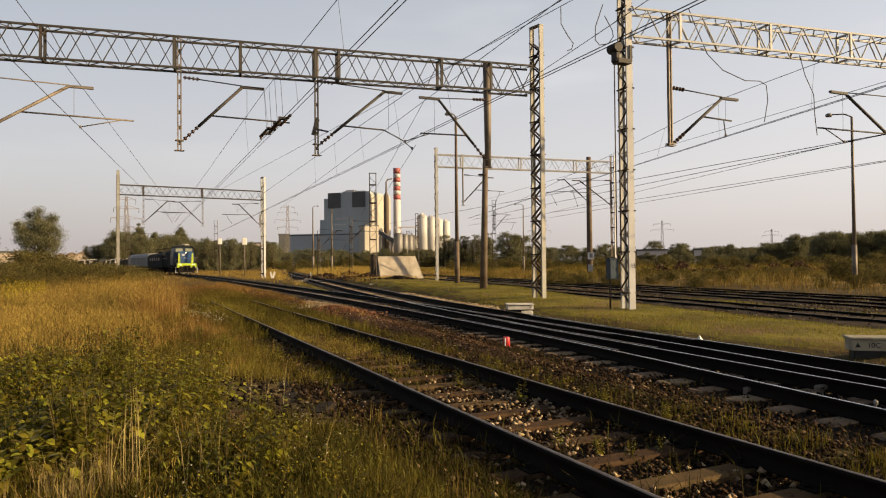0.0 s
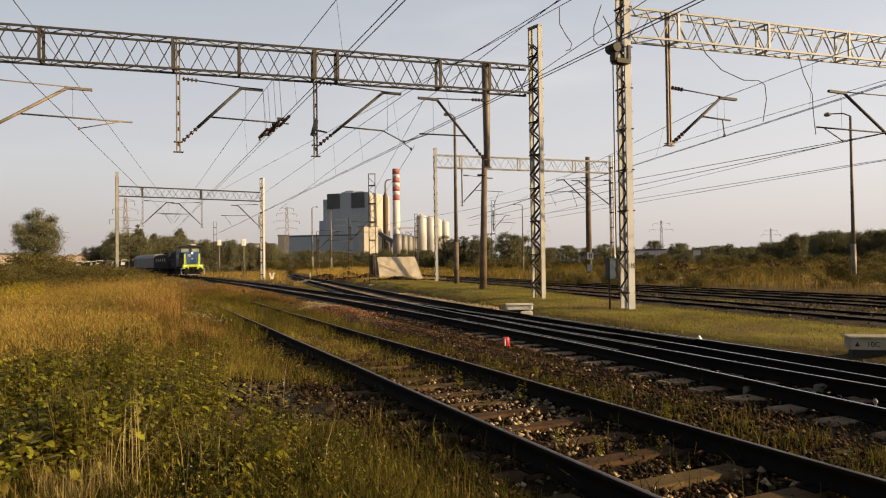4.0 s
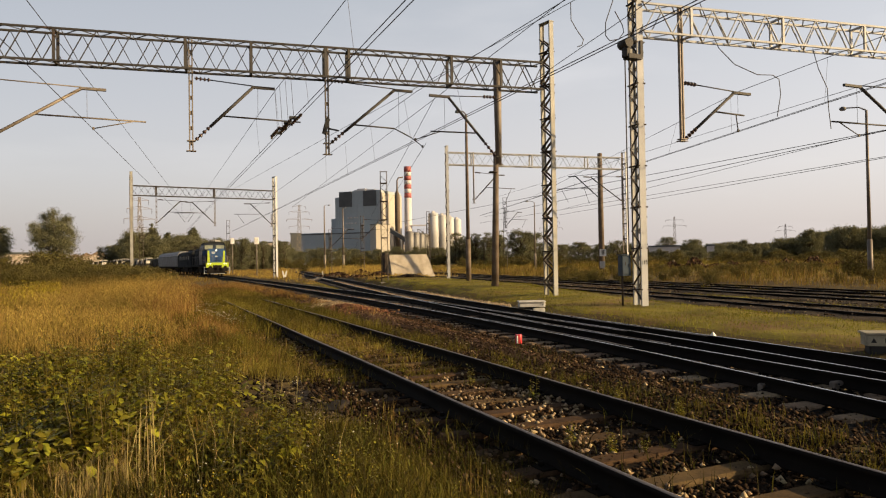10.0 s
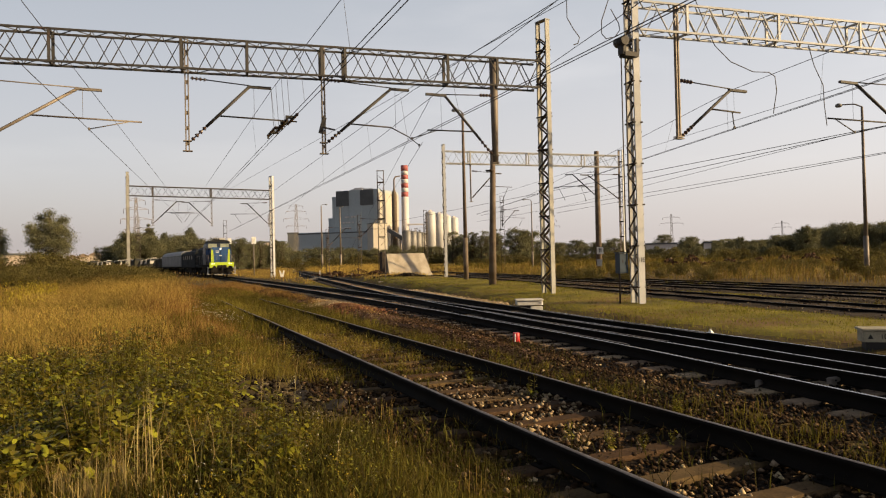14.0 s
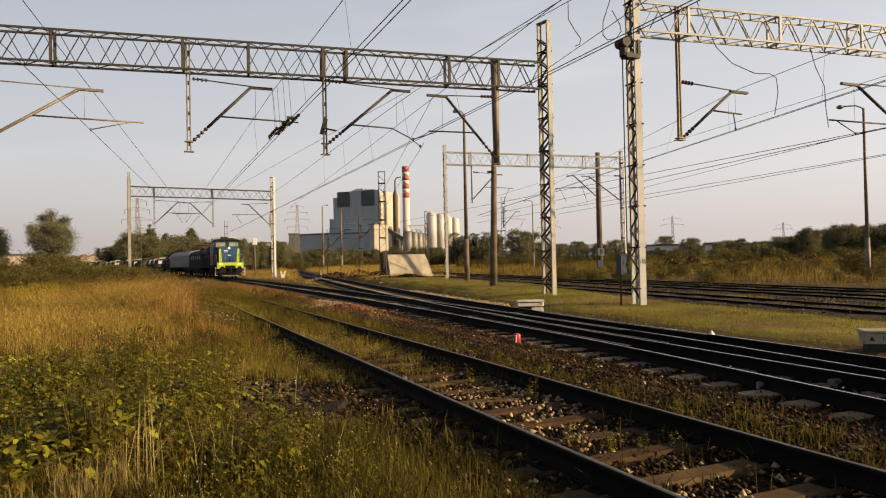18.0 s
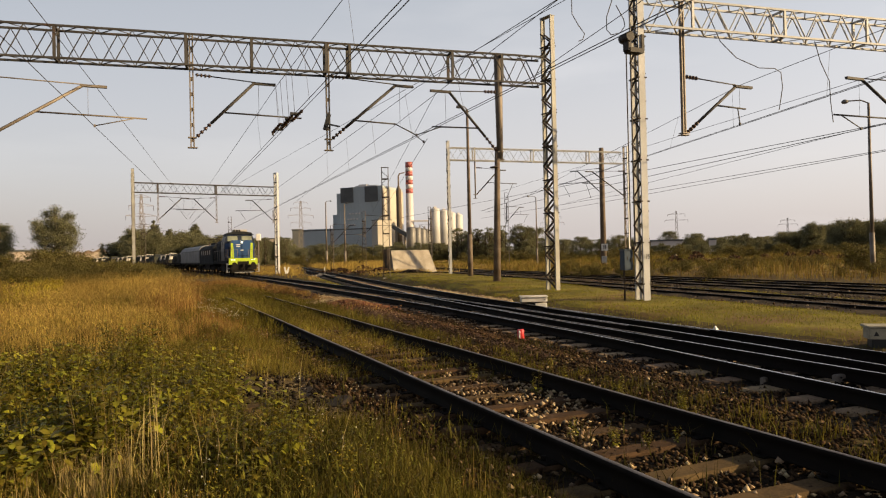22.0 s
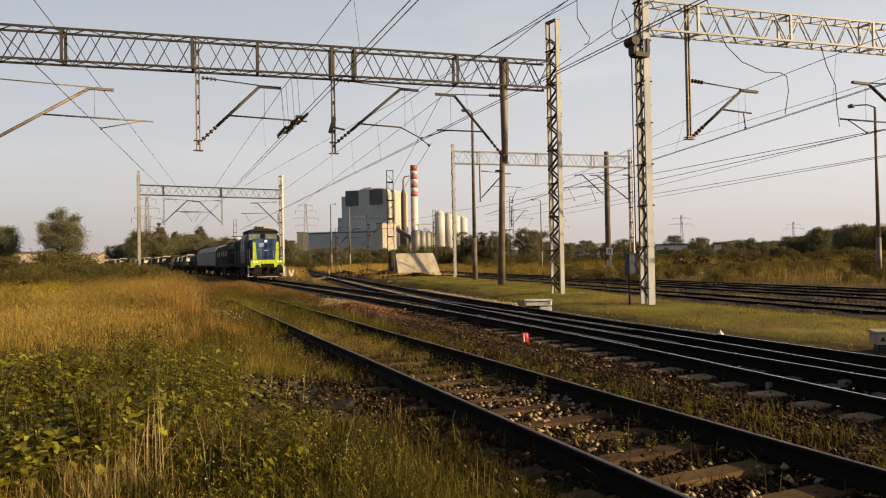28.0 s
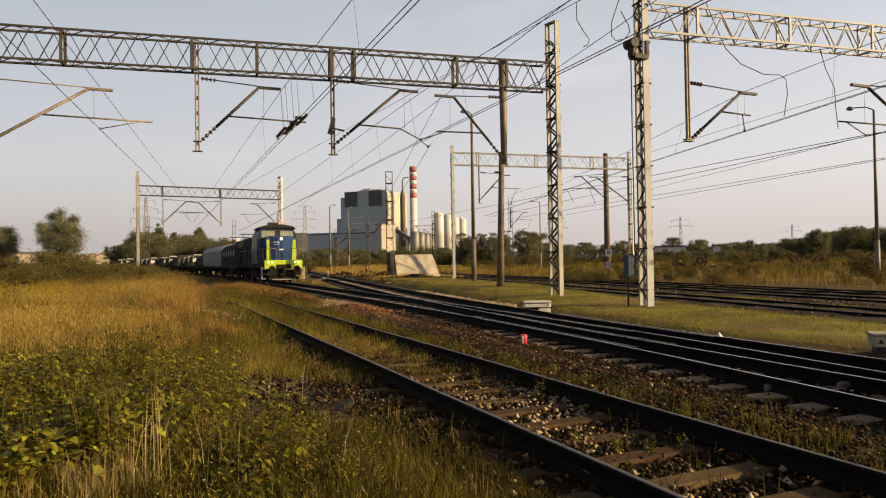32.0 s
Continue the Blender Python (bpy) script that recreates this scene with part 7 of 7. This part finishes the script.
for xx, yy, s in ((3.96, 8.15, 0.5), (4.19, 6.96, 0.5), (3.46, 5.16, 0.35), (3.6, 4.75, 0.3), (3.85, 4.65, 0.26), (4.1, 4.6, 0.28), (3.75, 5.0, 0.24), (5.1, 5.6, 0.35), (4.9, 6.4, 0.4), (5.0, 7.6, 0.35), (5.15, 9.2, 0.35), (4.7, 8.6, 0.45), (3.5, 9.5, 0.45), (3.2, 10.6, 0.4), (4.0, 11.5, 0.5), (3.7, 13.4, 0.5), (4.2, 15.0, 0.5), (3.6, 16.2, 0.5), (2.4, 12.0, 0.5), (2.1, 13.5, 0.5), (1.6, 12.6, 0.6), (2.2, 15.5, 0.6), (1.4, 14.5, 0.6)):
    copy_thing(random.choice(WEED), pose(xx, yy, -0.19 if abs(xx - 3.7) < 1.5 else gz(xx, yy), 0, 0, random.uniform(0, 360)) @ Matrix.Scale(s, 4))
for _ in range(55):
    xx, yy = random.uniform(-0.1, 1.9), random.uniform(4.1, 6.6)
    if float(clear(np.array(xx), np.array(yy), 1.05)) and random.random() < 0.3 + 0.7 * float(patch(np.array(xx), np.array(yy), 2.2)):
        copy_thing(random.choice(WEED), pose(xx, yy, gz(xx, yy), 0, 0, random.uniform(0, 360)) @ Matrix.Scale(random.uniform(0.28, 0.52), 4))
for cx_, cy_, rx_, ry_, n_ in ((0.62, 5.35, 0.26, 0.55, 26), (0.95, 5.2, 0.2, 0.4, 9), (-0.92, 4.7, 0.1, 0.4, 8), (-1.15, 5.9, 0.25, 0.4, 8), (0.1, 6.3, 0.35, 0.3, 8)):
    for _ in range(n_):
        xx, yy = random.gauss(cx_, rx_), random.gauss(cy_, ry_)
        if yy > 4.1:
            copy_thing(random.choice(WEED), pose(xx, yy, gz(xx, yy), 0, 0, random.uniform(0, 360)) @ Matrix.Scale(random.uniform(0.55, 0.85), 4))
for p in WEED:
    for o in (*p.children_recursive, p):
        bpy.data.objects.remove(o)
x, y = scatter(40000, -3.4, 2.0, 4.6, 12.6, lambda x, y: in_view(x, y) * bare(x, y) * np.clip((y - 5.6 - 0.9 * np.maximum(0, x + 0.2) + 1.2 * patch(x, y, 2.1)) / 0.9, 0, 1) * (0.15 + 0.85 * patch(x, y, 0.8, 0.1)) * np.clip(1.6 - np.maximum(x, 0) * 0.8, 0.15, 1) * np.clip((11.4 + 1.4 * lump(x, y, 1.9) - y) / 1.2, 0, 1))
n = len(x)
a = rng.uniform(0, 2 * np.pi, n)
dv = np.stack([np.cos(a), np.sin(a), rng.uniform(-0.6, 0.35, n)], 1)
sv = np.stack([-np.sin(a), np.cos(a), rng.uniform(-0.5, 0.5, n)], 1)
L = (0.045 + 0.06 * rng.random(n) ** 1.3)[:, None]
o = np.stack([x, y, ground_z(x, y) + rng.uniform(0.05, 0.46, n) * (0.55 + 0.45 * patch(x, y, 0.8))], 1)
up = np.array([0, 0, 1.0])
V = np.stack([o, o + dv * L * 0.35 - sv * L * 0.3 + up * L * 0.08, o + dv * L * 0.4, o + dv * L * 0.35 + sv * L * 0.3 + up * L * 0.08, o + dv * L * 0.72 - sv * L * 0.24 - up * L * 0.02, o + dv * L * 0.72 + sv * L * 0.24 - up * L * 0.02, o + dv * L - up * L * 0.15], 1)
f = np.array([(0, 1, 2), (0, 2, 3), (1, 4, 2), (2, 5, 3), (2, 4, 5), (4, 6, 5)])
F = (np.arange(n)[:, None, None] * 7 + f[None]).ravel()
tagged(new("weed_foliage", raw("weed_foliage", V.reshape(-1, 3), F, np.full(n * 6, 3), [M_LEAF])), "dense pointed green weed leaves", "weeds", kind="stuff")
# low herbs with small leaves beside the siding and in front of the weeds
x, y = scatter(26000, -2.0, 2.5, 3.5, 7.4, lambda x, y: in_view(x, y) * bare(x, y) * clear(x, y, 1.0) * (0.05 + 0.95 * patch(x, y, 2.2, -0.3)) * np.clip((x + 0.9) / 1.2, 0.3, 1))
n = len(x)
a = rng.uniform(0, 2 * np.pi, n)
dv = np.stack([np.cos(a), np.sin(a), rng.uniform(0.1, 1.6, n)], 1)
sv = np.stack([-np.sin(a), np.cos(a), rng.uniform(-0.2, 0.2, n)], 1)
L = (0.012 + 0.032 * rng.random(n) ** 1.5)[:, None]
o = np.stack([x, y, ground_z(x, y) + rng.uniform(0.0, 0.3, n) * patch(x, y, 2.2, -0.05)], 1)
V = np.stack([o, o + dv * L * 0.5 - sv * L * 0.17, o + dv * L, o + dv * L * 0.5 + sv * L * 0.17], 1)
F = np.arange(4 * n)
tagged(new("low_herbs", raw("low_herbs", V.reshape(-1, 3), F, np.full(n, 4), [M_SMALL])), "low small-leaved herbs beside the siding", "weeds", kind="stuff")
# small blossoms: yellow tansy near the camera, white daisies beside the siding
cx, cy = scatter(70, -1.6, 1.2, 3.9, 5.8, lambda x, y: in_view(x, y) * clear(x, y, 1.0) * patch(x, y, 1.9, -0.2))
x, y = np.repeat(cx, 24) + rng.normal(0, 0.05, len(cx) * 24), np.repeat(cy, 24) + rng.normal(0, 0.05, len(cx) * 24)
stones("tansy_flowers", x, y, ground_z(x, y) + rng.uniform(0.1, 0.34, len(x)), rng.uniform(0.004, 0.009, len(x)), M_BLOOM, "small yellow flower heads in the grass")
cx, cy = scatter(46, 0.1, 2.2, 4.2, 8.2, lambda x, y: in_view(x, y) * clear(x, y, 1.0) * patch(x, y, 1.7, -0.1))
x, y = np.repeat(cx, 5) + rng.normal(0, 0.05, len(cx) * 5), np.repeat(cy, 5) + rng.normal(0, 0.05, len(cx) * 5)
stones("white_flowers", x, y, ground_z(x, y) + rng.uniform(0.12, 0.32, len(x)), rng.uniform(0.004, 0.010, len(x)), M_DAISY, "small white flower heads among the weeds")
x, y = scatter(900, 1.5, 2.7, 16, 27, lambda x, y: in_view(x, y) * patch(x, y, 1.3, -0.35))
stones("daisies", x, y, ground_z(x, y) + rng.uniform(0.1, 0.3, len(x)), rng.uniform(0.006, 0.016, len(x)), M_DAISY, "small white daisies beside the siding")
x, y = scatter(460, -2.3, 1.3, 3.7, 6.3, lambda x, y: in_view(x, y) * clear(x, y, 1.0) * (0.1 + 0.9 * patch(x, y, 1.2)) * np.clip(1.0 - 0.45 * np.maximum(x, 0), 0.2, 1))
tufts("front_dry_grass", x, y, 16, rng.uniform(0.08, 0.36, len(x)), (0.002, 0.005), M_GRASS_D, "golden dry grass close to the path", 0.08, 0.5)
x, y = scatter(700, -2.3, 1.6, 3.7, 6.5, lambda x, y: in_view(x, y) * clear(x, y, 1.0) * (0.1 + 0.9 * patch(x + 5, y, 1.6)))
tufts("front_green_grass", x, y, 20, rng.uniform(0.08, 0.32, len(x)), (0.003, 0.007), M_GRASS_G, "green grass mixed into the dry grass", 0.08, 0.6)
x, y = scatter(70, -0.75, 0.0, 4.6, 5.5, lambda x, y: np.exp(-((x + 0.38) / 0.22) ** 2 - ((y - 5.05) / 0.25) ** 2))
tufts("straw_tuft", x, y, 26, rng.uniform(0.22, 0.42, len(x)), (0.003, 0.007), M_STRAW, "pale straw tuft among the green weeds", 0.06, 0.25)
# pale dead stalks close to the camera
x, y = scatter(260, -1.6, 1.6, 4.4, 8.5, lambda x, y: in_view(x, y) * patch(x, y, 1.7, -0.3))
blades("dead_stalks", x, y, rng.uniform(0.35, 0.8, len(x)), rng.uniform(0.003, 0.006, len(x)), M_STRAW, "pale dead grass stalks", 0.3)
x, y = rng.normal(0.05, 0.17, 46), rng.normal(5.15, 0.22, 46)
blades("leaning_stalks", x, y, rng.uniform(0.45, 0.85, 46), rng.uniform(0.004, 0.008, 46), M_STRAW, "long dry stalks leaning over the weeds", 0.22)


# ---- what moves ----
# seconds, and how far the front of the train stands along its line
RUN = [(0.0, 106.5), (3.0, 101.6), (6.0, 96.5), (9.5, 90.6), (13.0, 84.6), (16.0, 79.5), (19.0, 74.4), (22.0, 69.1), (25.0, 63.5), (28.0, 57.5), (30.0, 53.6), (32.0, 50.0)]


def on_line(s):
    """A place on the train's line: straight at first, then a wide left-hand curve."""
    h = max(0.0, s - 80) / 400
    return (9.2 - 400 * (1 - math.cos(h)), min(s, 80) + 400 * math.sin(h))


def motions():
    ts = np.arange(0, 33, 1.0)
    for ob, back, length in TRAIN:
        rows = []
        for t in ts:
            s = float(np.interp(t, *zip(*RUN))) + back
            (xa, ya), (xb, yb) = on_line(s), on_line(s + length)
            rows.append((float(t), pose(xa, ya, 0, 0, 0, math.degrees(math.atan2(xa - xb, yb - ya)))))
        walk(ob, rows)


motions()
